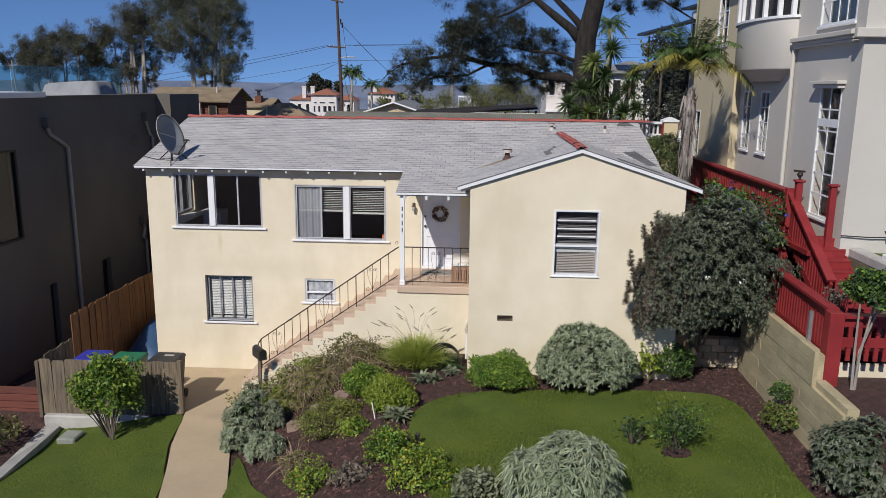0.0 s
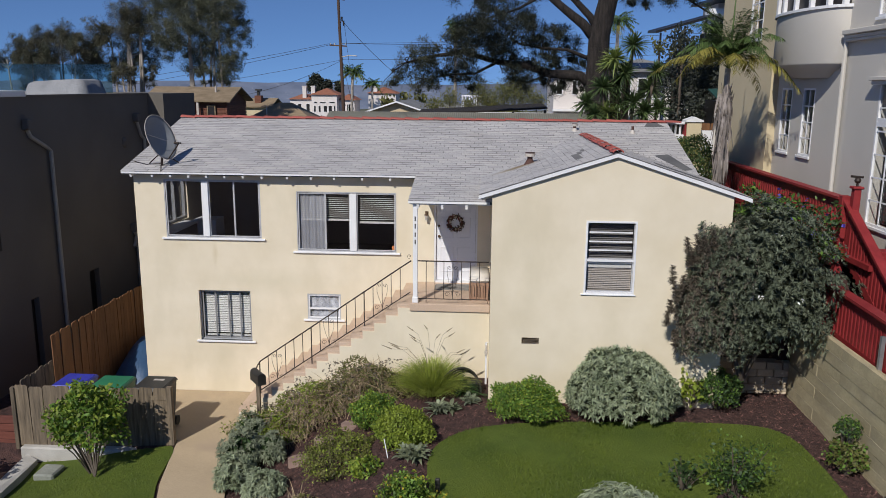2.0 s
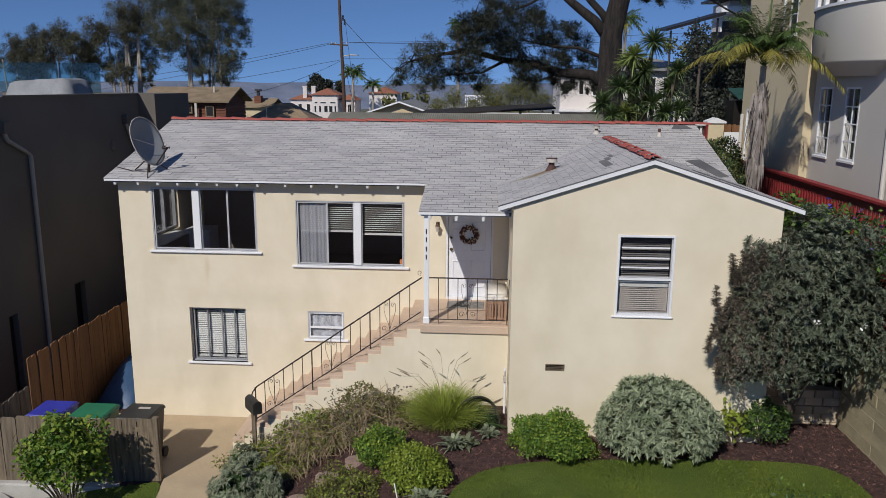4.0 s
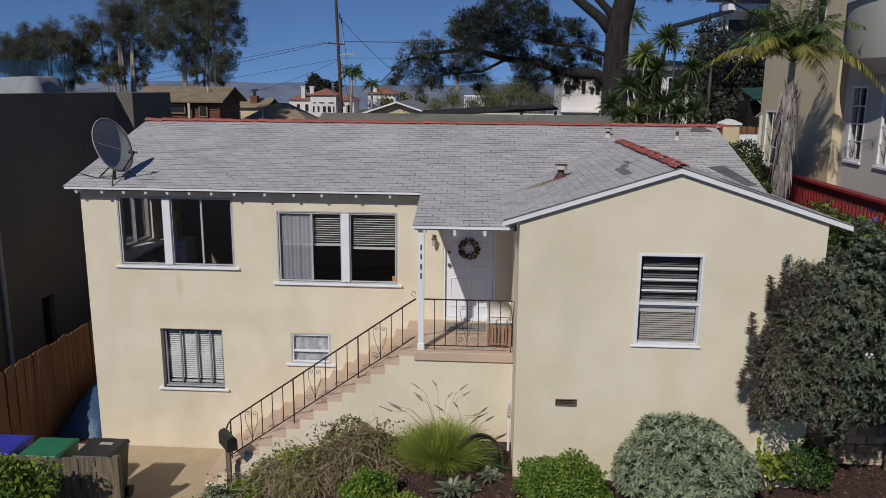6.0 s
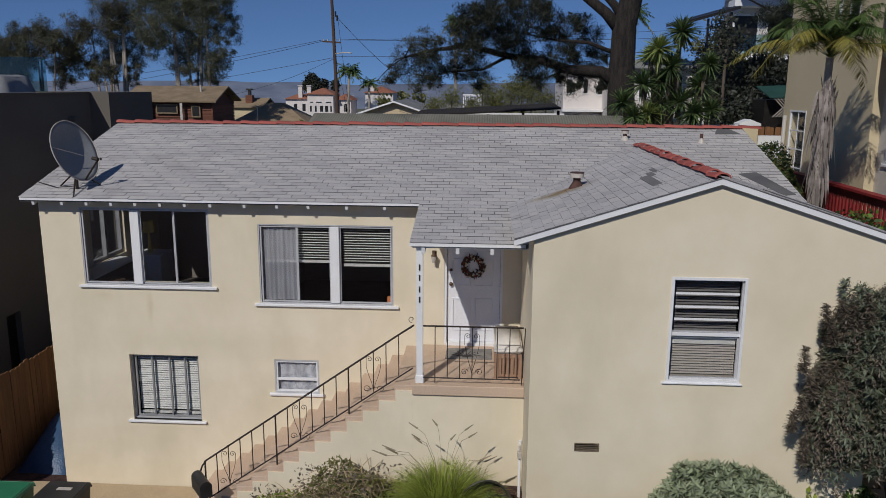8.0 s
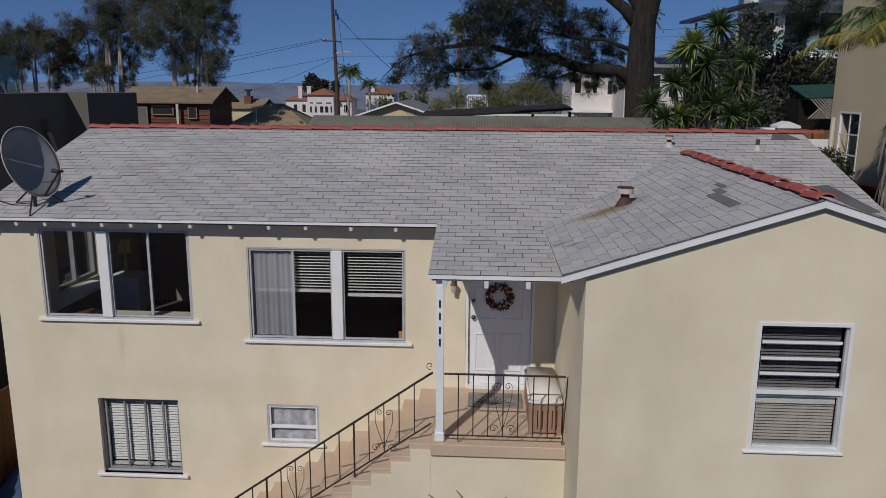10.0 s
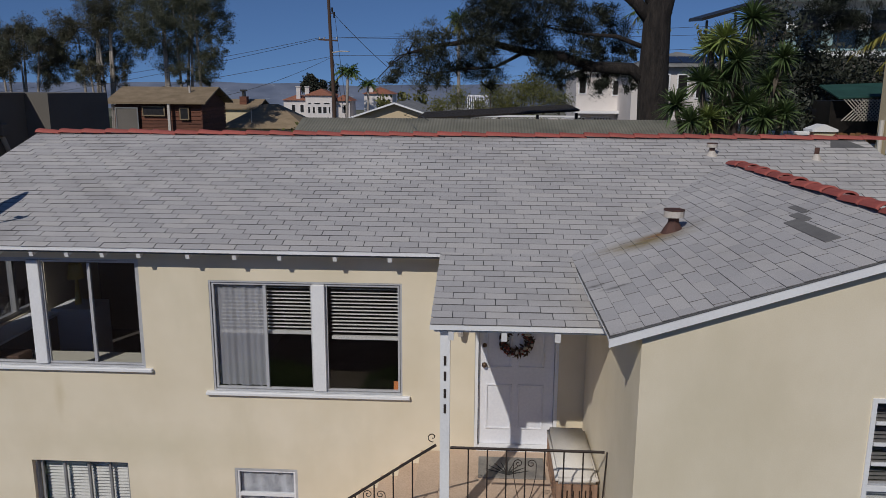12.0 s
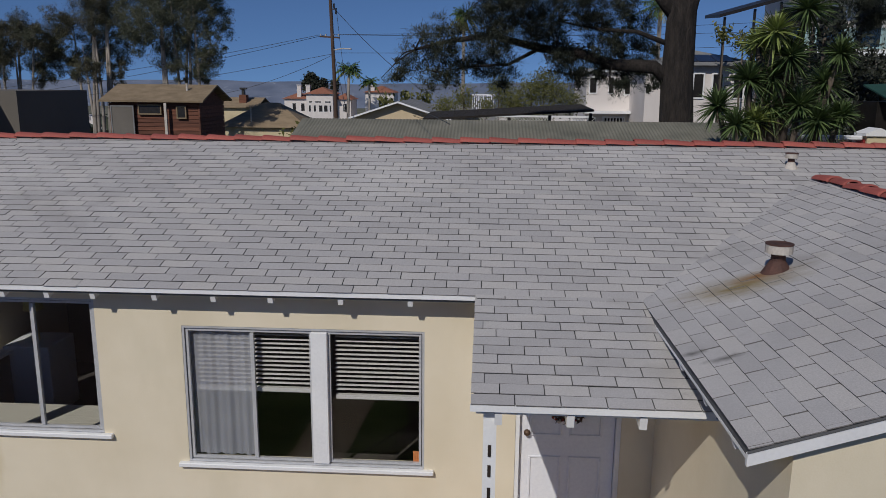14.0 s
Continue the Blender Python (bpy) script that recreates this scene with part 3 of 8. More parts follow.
DOORM = surf("white_door_paint", (0.74, 0.74, 0.77), (0.80, 0.80, 0.83), 2, 30, 0.4, 0.05, 0.002)
x0, x1, z0, z1 = DOOR
door = part("door", boxes((x0 + 0.045, x1 - 0.045, 0.07, 0.11, z0 + 0.03, z1 - 0.04)), DOORM, house, "white panelled front door with a wreath")
part("door_frame", boxes((x0, x0 + 0.04, 0.01, 0.15, z0, z1), (x1 - 0.04, x1, 0.01, 0.15, z0, z1), (x0 + 0.04, x1 - 0.04, 0.01, 0.15, z1 - 0.035, z1)), TRIM, door)
part("threshold", boxes((x0 + 0.03, x1 - 0.03, -0.03, 0.11, z0 - 0.02, z0 + 0.025)), TRIM, door)
for px in (x0 + 0.13, x0 + 0.50):
    for pz0, pz1 in ((z0 + 0.22, z0 + 0.78), (z0 + 0.98, z0 + 1.45), (z0 + 1.55, z0 + 1.88)):
        bm = frame_bars(px, px + 0.30, pz0, pz1, 0.058, 0.0695, 0.022)
        bmesh.ops.bevel(bm, geom=bm.edges[:], offset=0.004, segments=1, affect="EDGES")
        part("panel", bm, DOORM, door)
BRASS = surf("dull_brass", (0.10, 0.065, 0.04), (0.16, 0.10, 0.065), 8, 60, 0.55, 0.1, 0.002, metal=0.6)
for kz, r in ((z0 + 1.02, 0.032), (z0 + 1.26, 0.026)):
    bm = bmesh.new()
    bmesh.ops.create_uvsphere(bm, u_segments=10, v_segments=8, radius=r, matrix=Matrix.Translation((x0 + 0.11, 0.035, kz)))
    beam(bm, (x0 + 0.11, 0.04, kz), (x0 + 0.11, 0.072, kz), 0.03, sides=8)
    part("knob", bm, BRASS, door, "dull brass knob", smooth=True)


# ---- ground ----
def smooth(a, b, x):
    t = min(1.0, max(0.0, (x - a) / (b - a)))
    return t * t * (3 - 2 * t)


def ground_z(x, y):
    """Height of the land: low drive, bank up to the lawn, terrace by the neighbour, town and plain behind."""
    low = -0.27 - 0.36 * (1 - smooth(-0.7, 1.5, x)) * smooth(-7.0, -3.3, y) * (1 - smooth(-2.95, -2.65, y))
    edge = 3.55 + 0.10 * min(0.0, y + 5.0) * -1 * 0.6 if y < -5 else 3.55 - 0.35 * smooth(-3.0, -1.2, y)
    z = low + (0.98 - low) * smooth(edge, edge + 3.3, x)
    z += (2.05 - z) * smooth(13.9, 14.0, x) if y < -1.9 else (3.3 - z) * smooth(13.6, 13.7, x)
    if y < -9:
        z -= 1.4 * smooth(-9, -17, y)
    if y > 3:
        z += (2.4 - z) * smooth(3, 6, y) if x > -1 else 0
    if y > 14:
        z += (-6.0 - z) * smooth(14, 70, y)
    if y > 70:
        z += (-30.0 - z) * smooth(70, 400, y)
    return z


xs = sorted({*[-3000, -1500, -700, -300, -150, -80, -40, -25, -15, -10, -7, -5], *[-4 + 0.25 * i for i in range(86)], 13.6, 13.7, 13.9, 14.0, *[18, 20, 24, 30, 40, 60, 100, 200, 400, 900, 1800, 3000]})
ys = sorted({*[-600, -250, -120, -60, -40, -30, -24, -20], *[-17 + 0.25 * i for i in range(76)], *[2, 3, 4, 5, 6, 8, 10, 12, 14, 18, 24, 32, 42, 55, 70, 100, 150, 220, 320, 400, 700, 1200, 2200, 4400]})
gv = [(x, y, ground_z(x, y) + (0.035 * noise.noise(Vector((x * 1.3, y * 1.3, 0))) if -17 < y < 2 else 0)) for y in ys for x in xs]
nx = len(xs)
gf = [(j * nx + i, j * nx + i + 1, (j + 1) * nx + i + 1, (j + 1) * nx + i) for j in range(len(ys) - 1) for i in range(nx - 1)]


def ground_mat():
    m = surf("mulch_and_earth", (0.034, 0.017, 0.015), (0.10, 0.048, 0.040), 9, 45, 0.95, 1.0, 0.04)
    nt = m.node_tree
    b = nt.nodes["Principled BSDF"]
    src = b.inputs["Base Color"].links[0].from_socket
    co = nt.nodes.new("ShaderNodeTexCoord")
    sp = nt.nodes.new("ShaderNodeSeparateXYZ")
    nt.links.new(co.outputs["Object"], sp.inputs["Vector"])
    mr = nt.nodes.new("ShaderNodeMapRange")
    mr.inputs["From Min"].default_value, mr.inputs["From Max"].default_value = 6.0, 30.0
    nt.links.new(sp.outputs["Y"], mr.inputs["Value"])
    far = ramp(nt, tex(nt, 0.02, 8), [(0.35, (0.05, 0.065, 0.03)), (0.6, (0.16, 0.15, 0.11))])
    nt.links.new(mixc(nt, "MIX", mr.outputs["Result"], src, far), b.inputs["Base Color"])
    return m


ground = raw("ground", gv, gf, ground_mat(), smooth=True)
tagged(ground, "dark red-brown bark mulch over sloping ground", "ground", kind="structure")


def inside(poly, x, y):
    hit = False
    n = len(poly)
    for i in range(n):
        (x1, y1), (x2, y2) = poly[i], poly[(i + 1) % n]
        if (y1 > y) != (y2 > y) and x < (x2 - x1) * (y - y1) / (y2 - y1) + x1:
            hit = not hit
    return hit


def rounded(pts, n=6):
    """A smooth closed outline through control points."""
    out = []
    k = len(pts)
    for i in range(k):
        p0, p1, p2, p3 = (Vector(pts[(i + d) % k]) for d in (-1, 0, 1, 2))
        for s in range(n):
            t = s / n
            out.append(tuple(0.5 * (2 * p1 + (p2 - p0) * t + (2 * p0 - 5 * p1 + 4 * p2 - p3) * t * t + (3 * p1 - p0 - 3 * p2 + p3) * t ** 3)))
    return out


def sheet(name, outline, lift, material, step=0.2, rough=0.0, label="", cat="", depth=0.12):
    """A flat piece of ground inside an outline that follows the land, with a turned-down rim."""
    bm = bmesh.new()
    vs = [bm.verts.new((x, y, 0)) for x, y in outline]
    bm.faces.new(vs)
    x0, x1 = min(p[0] for p in outline), max(p[0] for p in outline)
    y0, y1 = min(p[1] for p in outline), max(p[1] for p in outline)
    for axis, lo, hi in ((0, x0, x1), (1, y0, y1)):
        n = int((hi - lo) / step)
        for i in range(1, n + 1):
            co = [0, 0, 0]
            co[axis] = lo + i * step
            no = [0, 0, 0]
            no[axis] = 1
            bmesh.ops.bisect_plane(bm, geom=bm.verts[:] + bm.edges[:] + bm.faces[:], plane_co=co, plane_no=no)
    for v in bm.verts:
        v.co.z = ground_z(v.co.x, v.co.y) + lift + rough * noise.noise(v.co * 0.9)
    rim = [e for e in bm.edges if e.is_boundary]
    ext = bmesh.ops.extrude_edge_only(bm, edges=rim)["geom"]
    for v in ext:
        if isinstance(v, bmesh.types.BMVert):
            v.co.z -= depth
    bmesh.ops.recalc_face_normals(bm, faces=bm.faces[:])
    ob = part(name, bm, material, smooth=False)
    return tagged(ob, label, cat, kind="structure")


LAWN_R = rounded([(7.02, -5.6), (7.35, -4.55), (8.3, -4.02), (10.0, -3.80), (12.0, -3.70), (13.0, -3.95), (13.22, -5.0), (13.18, -7.0), (13.1, -9.5), (10, -11), (8.2, -9.5), (7.4, -7.4)])
sheet("lawn", LAWN_R, 0.05, LAWN, label="closely mown green lawn with curved edge", cat="lawn", rough=0.02)
LAWN_L = rounded([(1.75, -2.95), (1.2, -2.99), (-0.4, -2.99), (-1.0, -3.2), (-0.85, -4.2), (-0.6, -6), (-0.4, -9), (1.2, -10.5), (2.9, -9), (2.6, -6.2), (2.3, -5.2), (1.98, -4.2)], 5)
sheet("lawn", LAWN_L, 0.05, LAWN, label="green lawn beside the drive", cat="lawn", rough=0.02)
LAWN_M = rounded([(3.55, -4.7), (4.2, -5.9), (4.9, -7.2), (4.6, -9.5), (3.9, -9.0), (3.75, -6.2)], 5)
sheet("lawn", LAWN_M, 0.04, LAWN, label="narrow strip of lawn along the path", cat="lawn")
PATHWAY = [(2.9, -9.5), (2.66, -6.3), (2.38, -5.3), (2.06, -4.3), (1.84, -3.3), (1.70, -2.6), (1.2, -2.4), (0.2, -2.2), (-1.2, -2.2), (-1.2, -0.02), (3.2, -0.02), (3.2, -1.0),
           (2.75, -1.9), (2.95, -3.2), (3.3, -4.4), (3.75, -5.9), (4.0, -9.5)]
sheet("path", PATHWAY, 0.045, CONCRETE, label="tan concrete path curving down from the house", cat="path")

# ---- stairs ----
stairs = thing("stairs", "straight flight of tan steps with cream stucco side", "stairs", (4.5, -1.3, -0.2))
RUN, RISE, NSTEP = 0.2425, 0.171, 15
for i in range(NSTEP):
    top = 2.51 - RISE * i
    xr = 6.338 - RUN * i
    part("step", boxes((xr - RUN - 0.02, xr, -1.735, -0.002, top - RISE + 0.002, top), bevel=0.006), PORCH, stairs)
    if top - RISE > -0.2:
        part("base", boxes((xr - RUN, xr - 0.001, -1.735, -0.004, -0.4, top - RISE)), STUCCO, stairs)
prof = [(6.3405, -0.4), (6.3405, 2.435)]
for i in range(NSTEP):
    prof += [(6.338 - RUN * (i + 1), 2.435 - RISE * i), (6.338 - RUN * (i + 1), 2.435 - RISE * (i + 1))]
prof.append((6.338 - RUN * NSTEP, -0.4))
part("side_wall", prism(prof, "y", -1.762, -1.736), STUCCO, stairs, "cream stucco stair side")



# ---- roof covering and roof things ----
def tab_mesh(name, w, e, thick=0.006, gap=0.008):
    """One shingle tab: butt edge proud, top edge down; u along x, v along y."""
    g = gap / 2
    me = bpy.data.meshes.new(name)
    me.from_pydata([(g, 0, 0), (w - g, 0, 0), (w - g, e - 0.006, -0.004), (g, e - 0.006, -0.004), (g, 0, thick), (w - g, 0, thick), (w - g, e - 0.006, 0.003), (g, e - 0.006, 0.003)], [],
                   [(4, 5, 6, 7), (0, 1, 5, 4), (1, 2, 6, 5), (3, 0, 4, 7)])
    me.update()
    return me


TAB_W, TAB_E = 0.305, 0.128
TAB = tab_mesh("shingle", TAB_W, TAB_E)
TAB.materials.append(SHINGLE)
TAB.materials.append(CUT)
TAB.polygons.foreach_set("material_index", [0, 1, 1, 1])
TAB_V = [tuple(v.co) for v in TAB.vertices]
TAB_F = [tuple(p.vertices) for p in TAB.polygons]
field_v, field_f = [], []
picked = []


def lay(origin, u, v, length, height, keep, near=lambda p: False, seed=0, gap=0.0, seam=0.0):
    """Courses of shingles on a slope: origin at the eave, u along it, v up the slope."""
    rng = random.Random(seed)
    origin, u, v = Vector(origin), Vector(u).normalized(), Vector(v).normalized()
    n = u.cross(v).normalized()
    rows = int(height / TAB_E)
    for r in range(rows + 1):
        off = -((r / 3.0 + 0.012 * r + rng.uniform(0, 0.03)) % 1.0) * TAB_W
        k = 0
        while off < length:
            a, b = max(off, 0.0), min(off + TAB_W, length)
            vv = r * TAB_E
            off += TAB_W
            k += 1
            b -= gap
            if b - a < 0.012 or vv > height - 0.03:
                continue
            mid = origin + u * ((a + b) / 2) + v * (vv + min(TAB_E, height - vv) / 2)
            if not keep(mid):
                continue
            m = Matrix((u, v, n)).transposed().to_4x4()
            jig = rng.uniform(-0.003, 0.003) if not seam else rng.uniform(-0.001, 0.001)
            m.translation = origin + u * a + v * (vv + jig) + n * (0.003 + rng.uniform(0, 0.004))
            m = m @ Matrix.Diagonal(((b - a) / TAB_W, min(1.0, (height - vv) / TAB_E) + seam / TAB_E, 1, 1))
            if near(mid) and b - a > TAB_W * 0.95 and len(picked) < 298:
                picked.append(m)
            else:
                base = len(field_v)
                field_v.extend(tuple(m @ Vector(p)) for p in TAB_V)
                field_f.extend(tuple(i + base for i in f) for f in TAB_F)


def over_gable(p):
    """Height by which the gable wing's roof lies over a point of the main slope."""
    return (GZ - GS * abs(p.x - GX)) - p.z if GXL < p.x < GXR else -1


s1 = math.hypot(1, SLOPE)
lay((RX0 - 0.02, EAVE_Y - 0.03, EAVE_Z - 0.006), (1, 0, 0), (0, 1, SLOPE), RX1 - RX0 + 0.04, (RIDGE_Y - EAVE_Y + 0.03) * s1, lambda p: over_gable(p) < 0.07,
    lambda p: 2.6 < p.x < 8.2 and p.y < 2.6, 1)
pv = Vector((0, EAVE_Y - PY, EAVE_Z - PZ))
lay((PX0 - 0.02, PY - 0.03, PZ - 0.002), (1, 0, 0), pv, PX1 - PX0 + 0.0, pv.length + 0.02, lambda p: p.x < GXL + 0.26, lambda p: True, 2)
gs1 = math.hypot(1, GS)
lay((GXL - 0.02, yl + 4.0, GZL - 0.004), (0, -1, 0), (1, 0, GS), yl + 4.0 - GY0 + 0.02, (GX - GXL) * gs1, lambda p: p.z > EAVE_Z + SLOPE * (p.y - EAVE_Y) - 0.08, lambda p: False, 3, 0.002, 0.004)
lay((GXR + 0.02, GY0 - 0.02, GZR - 0.004), (0, 1, 0), (-1, 0, GS), 6.0, (GXR - GX) * gs1, lambda p: p.z > EAVE_Z + SLOPE * (p.y - EAVE_Y) - 0.08, seed=4, seam=0.004)
field = raw("shingle_field", field_v, field_f, SHINGLE_STUFF, roof)
field.data.materials.append(CUT)
field.data.polygons.foreach_set("material_index", [0, 1, 1, 1] * (len(field_f) // 4))
field["kind"] = "stuff"

# ridge tiles: half barrels, each overlapping the next


def ridge_tile_mesh():
    bm = bmesh.new()
    rows = []
    for t, r, lift in ((0.0, 0.101, 0.014), (0.02, 0.107, 0.016), (0.40, 0.088, 0.0)):
        ring = []
        for k in range(9):
            a = radians(8 + 164 * k / 8)
            ring.append(bm.verts.new((t, r * math.cos(a), r * 0.62 * math.sin(a) + lift)))
        rows.append(ring)
    for a, b in zip(rows, rows[1:]):
        for k in range(8):
            bm.faces.new((a[k], b[k], b[k + 1], a[k + 1]))
    inner = [bm.verts.new(v.co + Vector((0, -v.co.y * 0.16, -0.012))) for v in rows[0]]
    for k in range(8):
        bm.faces.new((inner[k], rows[0][k], rows[0][k + 1], inner[k + 1]))
    me = bpy.data.meshes.new("ridge_tile")
    bm.to_mesh(me)
    bm.free()
    me.polygons.foreach_set("use_smooth", [True] * len(me.polygons))
    me.materials.append(CLAY)
    return me


RTILE = ridge_tile_mesh()
rt_rng = random.Random(7)
n = int((RX1 - RX0) / 0.37)
for i in range(n + 1):
    ob = link("ridge_tile", RTILE, None, roof, "red clay ridge tile" if i == 0 else "")
    ob.matrix_basis = pose(RX0 - 0.03 + 0.37 * i, RIDGE_Y + rt_rng.uniform(-0.008, 0.008), RIDGE_Z - 0.006 + rt_rng.uniform(-0.006, 0.006), 0, rt_rng.uniform(-1.0, 1.0), rt_rng.uniform(-1.5, 1.5))
for i in range(14):
    ob = link("ridge_tile", RTILE, None, roof)
    ob.matrix_basis = pose(GX + rt_rng.uniform(-0.008, 0.008), GY0 - 0.04 + 0.375 * i, GZ - 0.002 + rt_rng.uniform(-0.006, 0.006), 0, rt_rng.uniform(-1.5, 1.5), 90 + rt_rng.uniform(-2, 2))

# darker replacement patches
PATCHM = surf("dark_new_shingle", (0.13, 0.125, 0.125), (0.19, 0.185, 0.18), 4, 120, 0.95, 0.5, 0.006)
for a, b, c, d in ((9.50, 9.62, -2.22, -1.34), (9.62, 9.70, -1.46, -1.14), (9.72, 9.77, -1.20, -0.85)):
    za, zb = GZ - GS * (GX - a) + 0.022, GZ - GS * (GX - b) + 0.022
    part("patch", slab([(a, c, za), (b, c, zb), (b, d, zb), (a, d, za)], 0.012), PATCHM, roof, "dark replacement shingle patch")
za, zb = GZ - GS * (11.0 - GX) + 0.024, GZ - GS * (11.9 - GX) + 0.024
part("patch", slab([(11.0, -2.4, za), (11.9, -2.4, zb), (11.9, -1.9, zb), (11.0, -1.9, za)], 0.012), FELT, roof, "dark replacement shingle patch")
zr0, zr1 = EAVE_Z + SLOPE * (3.05 - EAVE_Y) + 0.02, EAVE_Z + SLOPE * (3.42 - EAVE_Y) + 0.02
part("patch", slab([(11.75, 3.05, zr0), (12.25, 3.05, zr0), (12.05, 3.42, zr1), (11.9, 3.42, zr1)], 0.012), FELT, roof, "dark replacement shingle patch")

def on_main(x, y):
    return (x, y, EAVE_Z + SLOPE * (y - EAVE_Y) + 0.022)


part("patch", slab([on_main(12.11, 0.24), on_main(12.30, 0.28), on_main(11.95, 1.17), on_main(11.63, 1.09)], 0.012), FELT, roof, "dark replacement shingle patch")
RUST = surf("rusty_metal", (0.045, 0.022, 0.018), (0.105, 0.048, 0.036), 9, 60, 0.8, 0.3, 0.004)
PALE = surf("pale_galvanised_cap", (0.42, 0.38, 0.33), (0.55, 0.50, 0.45), 7, 60, 0.6, 0.2, 0.003)


def roof_vent(x, y, z, r, h, cap, label):
    t = thing("roof_vent", label, "roof vent", (x, y, z))
    bm = bmesh.new()
    bmesh.ops.create_cone(bm, cap_ends=True, segments=14, radius1=r * 1.9, radius2=r * 0.9, depth=h * 0.5, matrix=Matrix.Translation((x, y, z + h * 0.18)))
    part("flashing", bm, RUST if r > 0.05 else PALE, t, "rusty flashing cone" if r > 0.05 else "pale flashing cone")
    bm = bmesh.new()
    beam(bm, (x, y, z + h * 0.3), (x, y, z + h * 0.86), r * 1.7, sides=14)
    part("pipe", bm, RUST, t)
    if cap:
        bm = bmesh.new()
        beam(bm, (x, y, z + h * 0.70), (x, y, z + h), r * 3.2, sides=16)
        part("cap", bm, PALE, t, "pale metal cap ring")
        bm = bmesh.new()
        beam(bm, (x, y, z + h + 0.001), (x, y, z + h + 0.012), r * 3.3, sides=16)
        part("lid", bm, RUST, t, "rust-rimmed lid")
    return t


roof_vent(8.74, -0.42, GZ - GS * (GX - 8.74) - 0.005, 0.066, 0.225, True, "rusty roof vent with pale cap and rust streak below")
roof_vent(9.98, 2.72, EAVE_Z + SLOPE * (2.72 - EAVE_Y), 0.045, 0.17, True, "small capped roof vent near the ridge")
roof_vent(11.38, 2.6, EAVE_Z + SLOPE * (2.6 - EAVE_Y), 0.038, 0.20, False, "plain rusty vent pipe near the ridge")

# ---- satellite dish ----
def satellite_dish():
    foot = Vector((0.58, 0.10, EAVE_Z + SLOPE * (0.10 - EAVE_Y) + 0.012))
    t = thing("satellite_dish", "large grey satellite dish on a tripod at the roof corner", "satellite dish", foot)
    GREY = surf("grey_dish_paint", (0.20, 0.21, 0.22), (0.26, 0.27, 0.28), 2, 40, 0.5, 0.1, 0.002)
    c = foot + Vector((-0.10, 0.04, 0.58))
    aim = Vector((0.90, -0.25, 0.36)).normalized()
    m = aim.to_track_quat("Z", "Y").to_matrix().to_4x4()
    m.translation = c
    bm = bmesh.new()
    rings = []
    for j in range(9):
        r = j / 8
        rings.append([bm.verts.new(m @ Vector((0.46 * r * math.cos(2 * math.pi * k / 36), 0.52 * r * math.sin(2 * math.pi * k / 36), 0.13 * r * r))) for k in range(36)] if j else [bm.verts.new(m @ Vector((0, 0, 0)))])
    for k in range(36):
        bm.faces.new((rings[0][0], rings[1][k], rings[1][(k + 1) % 36]))
    for a, b in zip(rings[1:], rings[2:]):
        for k in range(36):
            bm.faces.new((a[k], b[k], b[(k + 1) % 36], a[(k + 1) % 36]))
    g = bmesh.ops.extrude_face_region(bm, geom=bm.faces[:])
    bmesh.ops.translate(bm, vec=-aim * 0.012, verts=[v for v in g["geom"] if isinstance(v, bmesh.types.BMVert)])
    bmesh.ops.recalc_face_normals(bm, faces=bm.faces[:])
    dish = part("reflector", bm, GREY, t, "grey dish reflector", smooth=True)
    pts = [m @ Vector((0.46 * math.cos(2 * math.pi * k / 36), 0.52 * math.sin(2 * math.pi * k / 36), 0.132)) for k in range(37)]
    part("rim", tube(pts, 0.008, 5), PALE, dish)
    low = m @ Vector((0.0, -0.5, 0.10))
    lnb = c + aim * 0.62 + Vector((0, 0, -0.30))
    part("feed_arm", tube([low, lnb], 0.016, 6), IRON, t)
    bm = bmesh.new()
    beam(bm, lnb, lnb - aim * 0.12 + Vector((0, 0, 0.06)), 0.06, sides=8)
    beam(bm, lnb + Vector((0.03, 0.03, 0)), lnb + Vector((0.05, 0.06, 0.03)) - aim * 0.05, 0.035, sides=6)
    part("receiver", bm, IRON, t, "dark receiver head")
    part("mast", tube([foot, foot + Vector((0, 0, 0.22)), c - aim * 0.05], 0.026, 8), IRON, t)
    for dx, dy in ((-0.34, 0.10), (0.32, 0.16), (0.10, -0.32)):
        end = foot + Vector((dx, dy, SLOPE * dy + 0.005))
        part("leg", tube([foot + Vector((0, 0, 0.30)), end], 0.013, 6), IRON, t)
    part("brace", tube([m @ Vector((-0.40, 0.1, 0.11)), m @ Vector((0.1, -0.1, 0.16))], 0.006, 5), PALE, t)
    part("cable", tube([foot + Vector((0, 0, 0.05)), foot + Vector((-0.35, 0.0, 0.02)), foot + Vector((-0.8, 0.22, 0.08))], 0.008, 5), IRON, t)


satellite_dish()

# ---- stair and porch railings ----


def spiral(c, r, turns, start, sgn, n=22):
    out = []
    for i in range(n + 1):
        u = i / n
        a = start + sgn * turns * 2 * math.pi * u
        rr = r * (1 - 0.82 * u)
        out.append((c[0] + rr * math.cos(a), c[1], c[2] + rr * math.sin(a)))
    return out


